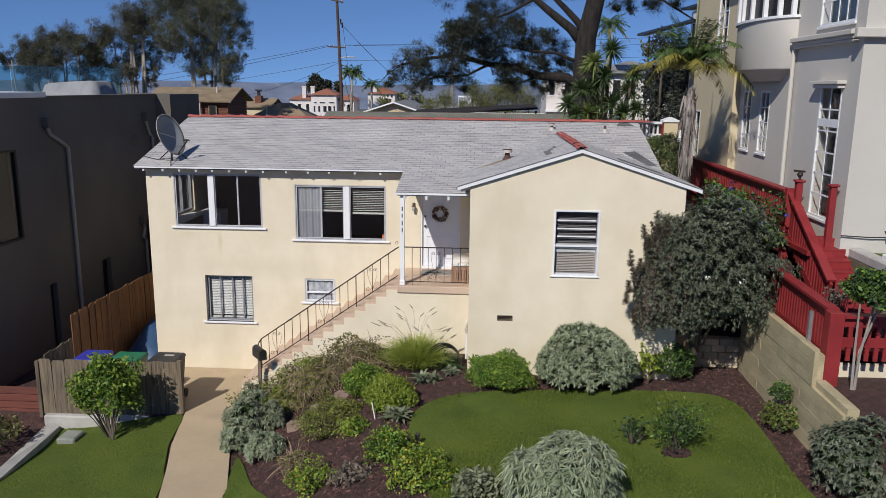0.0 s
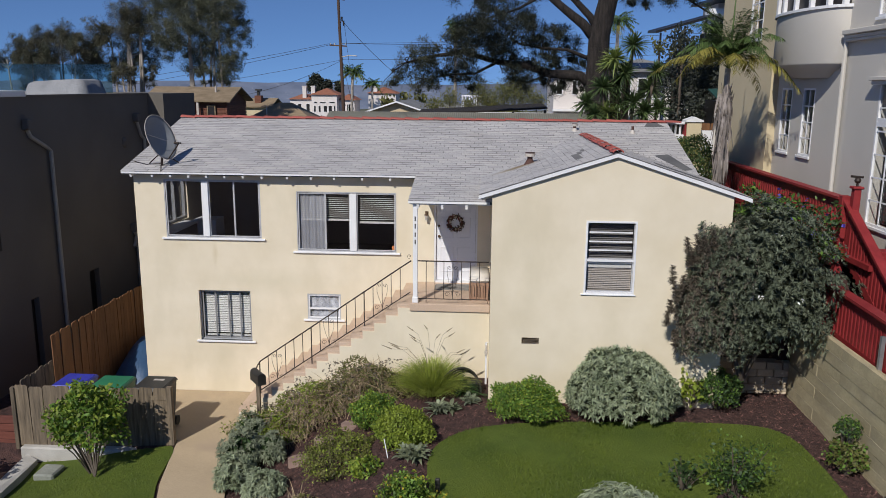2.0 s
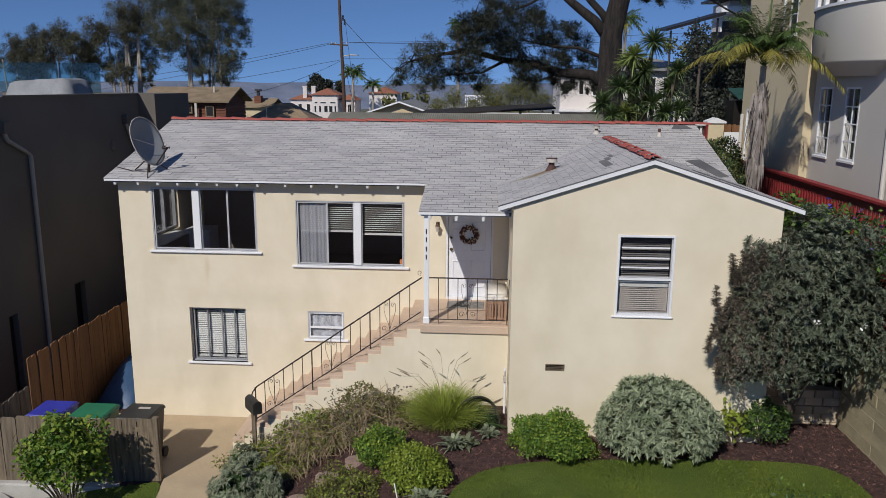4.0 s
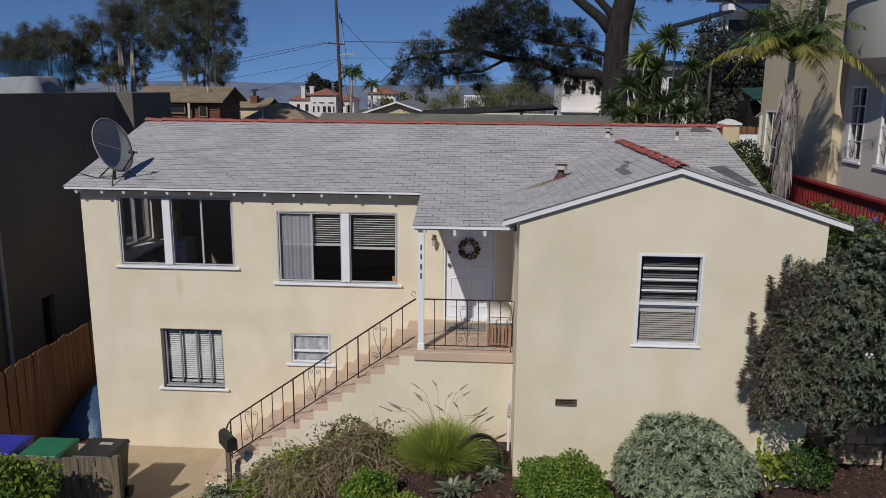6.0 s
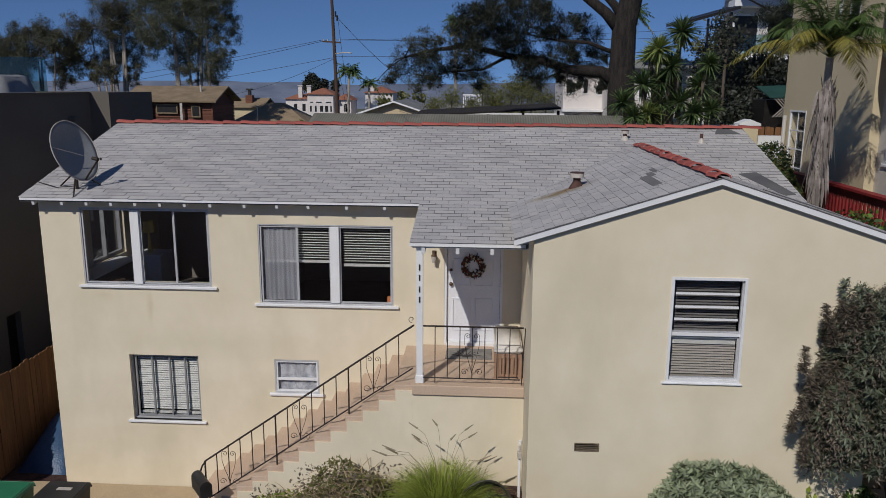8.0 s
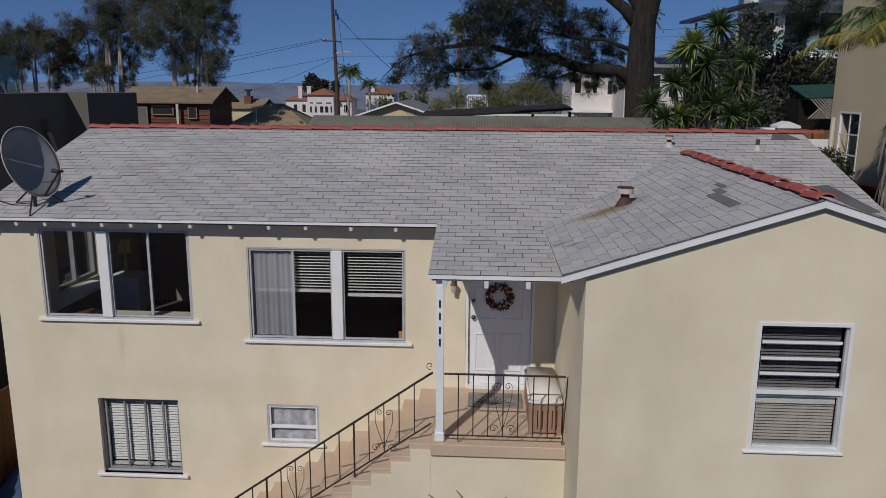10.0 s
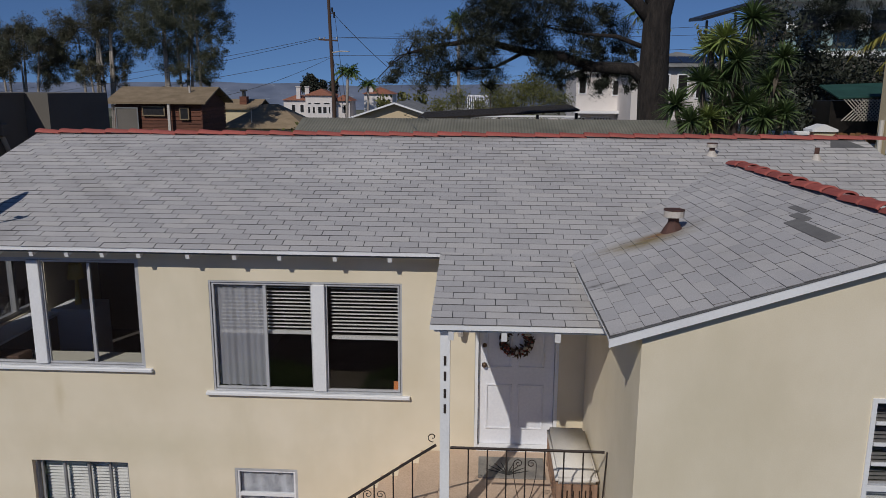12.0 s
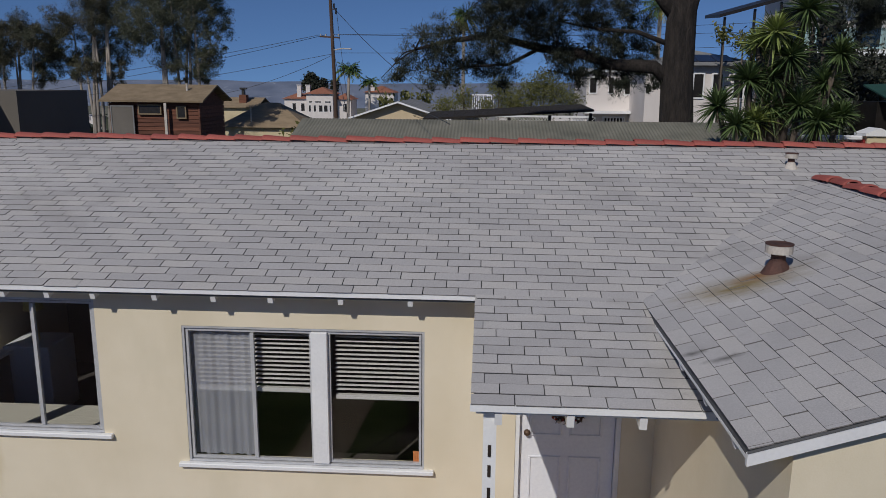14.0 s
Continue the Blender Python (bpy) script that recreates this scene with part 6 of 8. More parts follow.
def leaf_shrub(c, r, count, leaf, mat, seed, label, name="shrub", low=-0.35, lump=0.2, tip=None, tip_share=0.25, group="", flowers=None, nflow=0, fsize=0.03, shell=0.55):
    rng = np.random.default_rng(seed)
    z0 = ground_z(c[0], c[1])
    t = thing(name, label, "shrub", (c[0], c[1], z0), group)
    pos, out = dome_points(count, c, r, rng, low, lump, seed, shell)
    pos = pos + rng.normal(size=pos.shape) * leaf * 0.6
    cut = int(len(pos) * (tip_share if tip is not None else 0))
    v, f = leaf_quads(pos[cut:], leaf, rng, 0.55, out[cut:], 0.35)
    mesh_np("foliage", v, f, mat, t)
    if cut:
        v, f = leaf_quads(pos[:cut] * 1.0 + out[:cut] * leaf * 0.8, leaf, rng, 0.55, out[:cut], 0.35)
        mesh_np("young_foliage", v, f, tip, t)
    k = rng.choice(len(pos), min(22, len(pos)), replace=False)
    if name != "ball_tree":
        stems("stem", (c[0], c[1], z0 - 0.05), [tuple(p) for p in pos[k]], 0.012, BARK, t)
    if flowers is not None:
        p, o = dome_points(nflow, c, np.asarray(r) * 1.04, rng, -0.1, lump, seed, 0.97)
        v, f = leaf_quads(np.repeat(p, 4, 0) + rng.normal(size=(len(p) * 4, 3)) * fsize * 0.4, fsize, rng, 0.8, np.repeat(o, 4, 0), 0.6)
        mesh_np("bloom", v, f, flowers, t)["kind"] = "stuff"
    return t


GZ1 = 1.03
# beds along the gable wing
rosette_shrub((10.36, -3.5, GZ1 + 0.42), (0.95, 0.72, 0.84), 980, 0.115, SILVER, 1, "silver-green dome shrub with narrow leaf rosettes by the wall", droop=0.02, low=-0.30, width=0.026, lump=0.07, leaves=14)
leaf_shrub((8.62, -3.72, GZ1 + 0.26), (0.62, 0.5, 0.42), 13000, 0.025, BOX, 2, "clipped bright green box shrub by the wall", tip=LIME)
leaf_shrub((12.22, -2.95, GZ1 + 0.30), (0.40, 0.38, 0.40), 3200, 0.03, DARKLEAF, 3, "small dark green shrub by the wall", tip=BOX)
leaf_shrub((11.72, -3.05, GZ1 + 0.28), (0.26, 0.22, 0.36), 260, 0.055, LIME, 4, "thin yellow-green leafy plant by the wall", lump=0.4)
# front silver shrub, rose bush and small bushes on and beside the lawn
rosette_shrub((9.52, -8.0, GZ1 + 0.20), (0.84, 0.78, 0.72), 600, 0.17, SILVER, 5, "large silver-green shrub with narrow drooping leaves on the lawn", droop=0.55, low=-0.2, width=0.022, leaves=15)
leaf_shrub((11.50, -6.3, GZ1 + 0.38), (0.48, 0.42, 0.46), 1100, 0.031, DARKLEAF, 6, "loose dark green rose bush in the lawn", lump=0.5, shell=0.25, tip=BOX)
leaf_shrub((10.85, -6.05, GZ1 + 0.22), (0.24, 0.2, 0.22), 130, 0.045, DARKLEAF, 66, "low side shoot of a rose bush in the lawn", lump=0.45, shell=0.2)
leaf_shrub((13.52, -5.35, GZ1 + 0.24), (0.28, 0.28, 0.30), 1000, 0.034, OLIVE, 7, "small two-tier clipped shrub in the mulch", tip=BOX)
leaf_shrub((13.52, -5.25, GZ1 + 0.66), (0.18, 0.18, 0.17), 520, 0.03, DARKLEAF, 77, "clipped ball of a small shrub in the mulch", tip=BOX)
rosette_shrub((13.92, -7.45, GZ1 + 0.42), (0.66, 0.70, 0.70), 620, 0.085, SAGE, 8, "grey-green rosette shrub below the retaining wall")
leaf_shrub((8.25, -7.95, GZ1 + 0.08), (0.36, 0.34, 0.30), 800, 0.045, GREYGREEN, 9, "small grey-green perennial at the lawn edge")
# bank beside the path
for i, (x, y, rx, rz) in enumerate(((3.28, -2.75, 0.38, 0.52), (3.45, -4.3, 0.38, 0.44), (3.30, -3.5, 0.40, 0.52), (4.12, -4.78, 0.36, 0.30), (3.8, -3.3, 0.30, 0.36))):
    rosette_shrub((x, y, ground_z(x, y) + 0.22), (rx * 0.96, rx * 0.9, rz), 170, 0.105, SILVER if i % 2 else DUSTY, 20 + i, "grey-green rosette shrub at the path edge", group="path edge shrubs", width=0.019)
leaf_shrub((5.85, -3.58, ground_z(5.85, -3.58) + 0.20), (0.38, 0.36, 0.40), 6500, 0.025, BOX, 30, "round bright green box shrub on the bank", tip=LIME)
leaf_shrub((6.56, -4.66, ground_z(6.56, -4.66) + 0.16), (0.48, 0.44, 0.40), 8500, 0.025, LIME, 31, "round yellow-green box shrub on the bank", tip=LIME)
leaf_shrub((5.55, -4.60, ground_z(5.55, -4.60) + 0.04), (0.70, 0.78, 0.30), 9000, 0.023, OLIVE, 32, "low olive-green ground-cover shrub on the bank", tip=LIME, lump=0.3)
leaf_shrub((6.0, -5.45, ground_z(6.0, -5.45) + 0.04), (0.26, 0.24, 0.20), 800, 0.034, LIME, 33, "low yellow-green shrub on the bank", tip=BOX)
leaf_shrub((7.40, -7.50, ground_z(7.4, -7.5) + 0.14), (0.46, 0.44, 0.38), 3000, 0.030, LIME, 34, "yellow-flowering green shrub on the bank", tip=BOX, flowers=YELLOWF, nflow=60, fsize=0.018, lump=0.35)
leaf_shrub((6.78, -6.75, ground_z(6.78, -6.75) + 0.12), (0.36, 0.34, 0.34), 2200, 0.030, BOX, 35, "yellow-flowering green shrub on the bank", tip=LIME, flowers=YELLOWF, nflow=40, fsize=0.018, lump=0.35)
leaf_shrub((5.58, -6.95, ground_z(5.58, -6.95) + 0.08), (0.40, 0.36, 0.25), 1600, 0.030, LIME, 36, "small yellow-green shrub on the bank", tip=BOX, flowers=YELLOWF, nflow=24, fsize=0.018, lump=0.4)
leaf_shrub((6.36, -7.25, ground_z(6.36, -7.25) + 0.03), (0.32, 0.26, 0.14), 420, 0.05, BROWNLEAF, 37, "withered brown perennial on the bank", lump=0.4)
for i, (x, y) in enumerate(((3.45, -1.95), (3.75, -2.15), (4.05, -2.3), (3.35, -2.5), (3.12, -2.42), (3.62, -2.7))):
    leaf_shrub((x, y, ground_z(x, y) + 0.18), (0.38, 0.34, 0.38), 2000, 0.027, (OLIVE, LIME, OLIVE, GREYGREEN, OLIVE, LIME)[i], 40 + i, "straggling olive-green shrub at the stair foot", tip=LIME, lump=0.4, group="stair foot shrubs", shell=0.3)


def broad_leaf(c, n, ln, w, mat, seed, label):
    """A low plant of broad arching leaves from one crown."""
    rng = np.random.default_rng(seed)
    t = thing("broad_leaf_plant", label, "plant", c)
    base = np.asarray(c) + rng.normal(size=(n, 3)) * 0.03
    a = rng.uniform(0, 2 * np.pi, n)
    way = np.stack([np.cos(a), np.sin(a), rng.uniform(0.7, 3.2, n)], 1)
    v, f = blades(base, way, ln * rng.uniform(0.7, 1.15, n), w, 0.55, rng, 4)
    mesh_np("foliage", v, f, mat, t)


for i, (x, y, k) in enumerate(((7.06, -3.55, 1.0), (6.80, -5.36, 1.0), (7.62, -3.05, 0.7), (7.28, -3.45, 0.75), (6.68, -5.28, 0.8))):
    broad_leaf((x, y, ground_z(x, y)), 90, 0.46 * k, 0.062, GREYGREEN if i % 2 else DUSTY, 50 + i, "grey-green plant with broad arching leaves")


def dead_tangle(c, r, n, seed, label):
    """A mound of dry crossing twigs with some leaf left."""
    rng = np.random.default_rng(seed)
    t = thing("dry_shrub", label, "shrub", (c[0], c[1], ground_z(c[0], c[1])))
    pos, out = dome_points(n, c, r, rng, -0.1, 0.2, seed, 0.3)
    a = rng.uniform(0, 2 * np.pi, len(pos))
    way = np.stack([np.cos(a), np.sin(a), rng.normal(0.05, 0.35, len(pos))], 1)
    v, f = blades(pos, way, rng.uniform(0.2, 0.55, len(pos)), 0.012, 0.2, rng, 3)
    mesh_np("twig_tangle", v, f, TWIG, t)
    pos, out = dome_points(n * 2, c, np.asarray(r) * 1.02, rng, 0.0, 0.2, seed, 0.8)
    v, f = leaf_quads(pos, 0.030, rng, 0.5)
    mesh_np("foliage", v, f, {60: LIME, 62: LIME}.get(seed, OLIVE), t)
    pos, out = dome_points(n // 2, c, np.asarray(r) * 1.04, rng, 0.1, 0.25, seed + 1, 0.85)
    v, f = leaf_quads(pos, 0.03, rng, 0.5)
    mesh_np("dry_foliage", v, f, BROWNLEAF, t)


dead_tangle((4.50, -2.22, ground_z(4.55, -2.25) + 0.22), (0.80, 0.32, 0.62), 1500, 60, "tangled dry grey shrub below the stairs")
dead_tangle((5.60, -2.40, ground_z(5.65, -2.40) + 0.14), (0.90, 0.52, 0.68), 1700, 61, "tangled half-dry shrub below the stairs")
dead_tangle((3.85, -2.45, ground_z(3.95, -2.5) + 0.12), (0.62, 0.34, 0.46), 800, 62, "low dry twiggy shrub on the bank")
dead_tangle((5.0, -5.75, ground_z(5.0, -5.75) + 0.02), (0.30, 0.28, 0.20), 160, 63, "small dry grey shrub on the bank")


def fountain_grass():
    rng = np.random.default_rng(70)
    c = np.array([6.85, -2.62, ground_z(6.85, -2.62)])
    t = thing("ornamental_grass", "green fountain grass clump with pale seed plumes", "grass", tuple(c))
    n = 4600
    a = rng.uniform(0, 2 * np.pi, n)
    base = c + np.stack([np.cos(a), np.sin(a), 0 * a], 1) * rng.uniform(0, 0.22, n)[:, None]
    lean = rng.uniform(0.02, 1.25, n)
    way = np.stack([np.cos(a) * lean, np.sin(a) * lean, np.ones(n)], 1)
    v, f = blades(base, way, rng.uniform(0.65, 1.22, n), 0.0055, 0.40, rng, 4)
    mesh_np("blades", v, f, GRASSM, t)
    bm = bmesh.new()
    for dx, dy, h in ((-0.95, -0.1, 1.10), (-0.82, 0.0, 1.12), (-0.78, 0.05, 1.05), (-0.45, 0.1, 1.42), (-0.40, 0.0, 1.30), (-0.38, 0.1, 1.20), (-0.12, 0.15, 1.45), (0.12, 0.0, 1.32), (0.36, 0.1, 1.42), (0.42, 0.0, 1.36), (0.62, 0.0, 1.02), (0.7, 0.1, 0.95)):
        low = Vector(c) + Vector((dx * 0.80, dy, h * 0.97 - 0.15))
        tip = low + Vector((dx * 0.16 + (0.05 if dx > 0 else -0.05), dy * 0.1, 0.08))
        add_tube(bm, [Vector(c), Vector(c) + Vector((dx * 0.28, dy * 0.4, h * 0.58)), Vector(c) + Vector((dx * 0.58, dy * 0.7, h * 0.82)), low], 0.003, 4)
        add_tube(bm, [low, low.lerp(tip, 0.3), low.lerp(tip, 0.7), tip], 0.014, 6, 0.005)
    part("plumes", bm, PLUME, t, "pale seed plumes")


fountain_grass()
rng = np.random.default_rng(71)
n = 46
a = rng.uniform(-0.9, 1.3, n)
sb = np.array([7.35, -2.75, ground_z(7.35, -2.75)]) + rng.normal(size=(n, 3)) * 0.05
v, f = blades(sb, np.stack([np.cos(a), np.sin(a) * 0.5, rng.uniform(0.9, 2.6, n)], 1), rng.uniform(0.7, 1.1, n), 0.034, 0.75, rng, 4)
sl = thing("strap_leaf_plant", "dark green strap-leaved plant beside the fountain grass", "plant", (7.35, -2.75, ground_z(7.35, -2.75)))
mesh_np("foliage", v, f, DARKLEAF, sl)
bm = prism([(11.5 + 0.24 * math.cos(k * math.pi / 10), -6.38 + (0.17 + 0.02 * math.sin(k * 2.3)) * math.sin(k * math.pi / 10)) for k in range(20)], "z", 1.0, 1.075)
tagged(part("mulch_ring", bm, MULCH), "round mulched patch under a rose bush", "mulch", kind="structure")


def big_shrub():
    """The tall shrub at the gable corner with dry brown heads, purple and white flowers."""
    rng = np.random.default_rng(80)
    t = thing("large_shrub", "tall grey-green shrub with dry heads at the house corner", "shrub", (12.75, -2.9, 1.0))
    lobes = [((12.85, -3.0, 3.35), (1.15, 0.9, 1.25)), ((12.05, -3.25, 3.15), (0.70, 0.6, 1.0)), ((12.35, -3.2, 3.75), (0.62, 0.55, 0.80)), ((11.72, -3.2, 3.12), (0.38, 0.4, 0.78)), ((12.15, -3.1, 4.0), (0.5, 0.5, 0.5)), ((11.85, -3.25, 2.75), (0.52, 0.5, 0.70)), ((13.25, -2.9, 3.15), (0.95, 0.8, 0.95)), ((12.6, -3.3, 2.9), (0.95, 0.7, 0.66)), ((12.95, -2.7, 4.2), (0.75, 0.7, 0.6))]
    pos, out = [], []
    for i, (c, r) in enumerate(lobes):
        p, o = dome_points(760, c, r, rng, -0.75, 0.26, i + 3, 0.78)
        pos.append(p)
        out.append(o)
    pos, out = np.concatenate(pos), np.concatenate(out)
    brown = (pos[:, 0] < 11.92 + 0.30 * rng.normal(size=len(pos))) & (rng.uniform(size=len(pos)) < 0.72)
    for sel, mat, nm in ((~brown, SAGE, "foliage"), (brown, BROWNLEAF, "dry_bloom")):
        k = 18
        b = np.repeat(pos[sel], k, 0)
        o = np.repeat(unit(out[sel] + np.array([0, 0, 0.4])), k, 0)
        spread = rng.normal(size=b.shape)
        spread -= o * np.sum(spread * o, 1, keepdims=True)
        if nm == "dry_bloom":
            b = b + np.array([0, 0, 1.0]) * rng.uniform(-0.20, 0.10, (len(b), 1)) + rng.normal(size=b.shape) * 0.018
        way = o * rng.uniform(0.05, 0.9, (len(b), 1)) + unit(spread)
        v, f = blades(b, way, (0.088 if nm == "foliage" else 0.05) * rng.uniform(0.6, 1.15, len(b)), 0.017, 0.05, rng)
        mesh_np(nm, v, f, mat, t)
    # gaps between the rosettes: shade is put into the dark inner leaf colour
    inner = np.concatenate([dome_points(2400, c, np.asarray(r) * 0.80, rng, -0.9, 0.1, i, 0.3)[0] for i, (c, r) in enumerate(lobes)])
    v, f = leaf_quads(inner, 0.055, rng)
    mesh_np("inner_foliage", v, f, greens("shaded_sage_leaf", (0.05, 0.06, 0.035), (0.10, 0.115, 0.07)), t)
    for x, z in ((11.36, 4.30), (11.50, 4.36), (11.62, 4.33), (11.12, 3.82), (11.13, 3.52), (11.08, 3.24), (11.12, 2.98), (11.24, 2.64), (11.30, 3.68), (11.46, 4.05), (11.74, 4.48), (11.40, 3.32), (11.52, 3.62), (11.50, 2.92), (11.66, 3.36), (11.80, 3.92), (11.74, 2.62), (12.0, 3.36), (12.02, 4.46)):
        n, ln = 300, rng.uniform(0.24, 0.36)
        lean = np.array([rng.normal(-0.10, 0.16), rng.normal(-0.1, 0.1), 1.0])
        u = rng.uniform(0, 1, (n, 1))
        b = np.array([x, -3.45 + rng.uniform(-0.12, 0.2), z]) - lean * ln * u
        a = rng.uniform(0, 2 * np.pi, n)
        way = np.stack([np.cos(a), np.sin(a), rng.uniform(-0.2, 0.7, n)], 1)
        v, f = blades(b, way, (0.05 + 0.06 * np.sqrt(u[:, 0])) * rng.uniform(0.7, 1.2, n), 0.014, 0.15, rng, 2)
        mesh_np("flower_spike", v, f, BROWNLEAF, t)
    bm = bmesh.new()
    for tip in ((12.1, -3.2, 3.0), (12.9, -3.0, 3.4), (13.3, -2.9, 3.0), (12.6, -3.3, 2.6), (12.9, -2.7, 4.1)):
        add_tube(bm, [(12.62, -2.75, 0.95), (12.66, -2.85, 1.5), Vector((12.64, -2.85, 1.5)).lerp(Vector(tip), 0.5), tip], 0.06, 7, 0.015)
    part("trunk", bm, BARK, t)
    v, f = leaf_quads(np.repeat(dome_points(22, (13.1, -3.1, 3.3), (1.15, 0.95, 1.2), rng, -0.3, 0.1, 5, 0.97)[0], 5, 0) + rng.normal(size=(22 * 5, 3)) * 0.03, 0.03, rng)
    mesh_np("white_bloom", v, f, WHITEF, t)["kind"] = "stuff"


big_shrub()
# flowering creeper on the deck railing
leaf_shrub((13.75, -1.6, 4.05), (0.95, 0.8, 0.62), 2600, 0.05, DARKLEAF, 90, "green creeper with purple flowers over the deck rail", name="creeper", tip=BOX, flowers=PURPLE, nflow=18, fsize=0.04, lump=0.3, low=-0.8)
leaf_shrub((14.25, 1.2, 4.0), (0.5, 1.6, 0.55), 2300, 0.05, DARKLEAF, 91, "green creeper along the deck rail", name="creeper", tip=BOX, lump=0.3, low=-0.8)
leaf_shrub((13.45, 5.6, 4.55), (0.85, 1.6, 0.98), 16000, 0.034, DARKLEAF, 92, "dense dark hedge behind the house", name="hedge", lump=0.12, low=-0.8, tip=OLIVE, shell=0.8)
# bush against the front fence, with purple-blue flowers on top
leaf_shrub((0.50, -3.75, 0.66), (0.64, 0.52, 0.68), 4300, 0.048, BOX, 93, "leafy green shrub before the board fence", tip=LIME, tip_share=0.35, lump=0.25, low=-0.55)
stems("trunk", (0.72, -4.05, -0.28), [(0.15, -3.85, 0.55), (0.35, -3.8, 0.6), (0.6, -3.8, 0.7), (0.85, -3.8, 0.6), (0.5, -3.9, 0.5), (0.75, -3.9, 0.45)], 0.022, BARK, bpy.data.objects["shrub"])
# standard tree with clipped ball on the right terrace
bt = leaf_shrub((14.60, -5.9, 3.78), (0.42, 0.42, 0.32), 3000, 0.04, DARKLEAF, 94, "small clipped ball tree with pale stems", name="ball_tree", tip=BOX, low=-0.8)
bm = bmesh.new()
for dx, dy in ((-0.10, 0.02), (0.05, -0.04), (0.12, 0.05)):
    add_tube(bm, [(14.42 + dx * 0.2, -5.9, 1.9), (14.42 + dx * 0.4, -5.9 + dy, 2.7), (14.52 + dx * 1.6, -5.9, 3.62)], 0.026, 7, 0.016)
part("trunk", bm, PALEBARK, bt, "pale bare stems")
leaf_shrub((14.35, -5.15, 3.40), (0.20, 0.18, 0.24), 200, 0.03, BROWNLEAF, 95, "dry twiggy plant beside the red landing", lump=0.5)
leaf_shrub((15.9, -6.6, 2.25), (0.8, 0.6, 0.4), 1300, 0.05, DARKLEAF, 96, "dark low shrub on the upper bed")
leaf_shrub((-1.9, -4.3, -0.1), (0.7, 0.6, 0.35), 900, 0.05, OLIVE, 97, "dry olive shrub beyond the kerb")

# stones and a white pipe in the bank
FLAG = surf("pinkish_flagstone", (0.24, 0.16, 0.13), (0.36, 0.26, 0.22), 4, 40, 0.95, 0.5, 0.01)
fr = random.Random(8)
for x, y, r in ((4.90, -3.35, 0.23), (5.36, -3.22, 0.19), (4.48, -3.75, 0.20)):
    prof = [(x + r * fr.uniform(0.85, 1.1) * math.cos(a * math.pi / 5), y + r * 0.72 * fr.uniform(0.85, 1.1) * math.sin(a * math.pi / 5)) for a in range(10)]
    bm = prism(prof, "z", ground_z(x, y) - 0.12, ground_z(x, y) + 0.12)
    bmesh.ops.bevel(bm, geom=bm.edges[:], offset=0.015, segments=2, affect="EDGES")
    tagged(part("stepping_stone", bm, FLAG), "flat pinkish stepping stone in the mulch", "stone", "stepping stones")
tagged(part("stake", tube([(6.34, -5.2, ground_z(6.34, -5.2)), (6.27, -5.12, ground_z(6.34, -5.2) + 0.30)], 0.009, 6), TRIM), "thin white marker stake in the mulch", "stake")
tagged(part("edge_light", boxes((7.20, 7.27, -6.45, -6.38, ground_z(7.2, -6.4), ground_z(7.2, -6.4) + 0.26), bevel=0.01), BLACK), "short black garden light at the lawn edge", "garden light")

# grass blades and mulch chips as fine cover
rng = np.random.default_rng(100)


def cover(outline, n, mat, ln, w, lift, name, label):
    x0, x1 = min(p[0] for p in outline), max(p[0] for p in outline)
    y0, y1 = max(-8.9, min(p[1] for p in outline)), max(p[1] for p in outline)
    pts = []
    while len(pts) < n:
        x, y = rng.uniform(x0, x1), rng.uniform(y0, y1)
        if inside(outline, x, y):
            pts.append((x, y, ground_z(x, y) + lift + 0.02 * noise.noise(Vector((x, y, ground_z(x, y))) * 0.9)))
    b = np.array(pts)
    way = np.stack([rng.normal(0, 0.5, n), rng.normal(0, 0.5, n), np.ones(n)], 1)
    v, f = blades(b, way, ln * rng.uniform(0.5, 1.2, n), w, 0.3, rng, 2)
    ob = mesh_np(name, v, f, mat)
    return tagged(ob, label, "grass", kind="stuff")


BLADE = greens("lawn_blade", (0.070, 0.110, 0.006), (0.128, 0.174, 0.013), island=0.25)
cover(LAWN_R, 46000, BLADE, 0.05, 0.010, 0.045, "grass", "short mown green grass blades")
cover(LAWN_L, 14000, BLADE, 0.05, 0.010, 0.045, "grass", "short mown green grass blades")
cover(LAWN_M, 2500, BLADE, 0.05, 0.010, 0.035, "grass", "short mown green grass blades")
n = 26000
mx_, my_ = rng.uniform(3.3, 13.8, n), rng.uniform(-8.8, -1.85, n)
keep = np.array([not inside(LAWN_R, x, y) and not inside(LAWN_M, x, y) and not inside(PATHWAY, x, y) for x, y in zip(mx_, my_)])
mx_, my_ = mx_[keep], my_[keep]
mp_ = np.array([(x, y, ground_z(x, y) + 0.035 * noise.noise(Vector((x * 1.3, y * 1.3, 0))) + 0.012) for x, y in zip(mx_, my_)])
v, f = leaf_quads(mp_, 0.035, rng, 0.28, np.tile((0.0, 0.0, 1.0), (len(mp_), 1)), 0.6)
CHIP = surf("bark_chip", (0.05, 0.024, 0.021), (0.175, 0.088, 0.075), 9, 45, 0.95, 0.3, island=0.5)
tagged(mesh_np("mulch_chips", v, f, CHIP), "loose dark red bark chips", "mulch", kind="stuff")


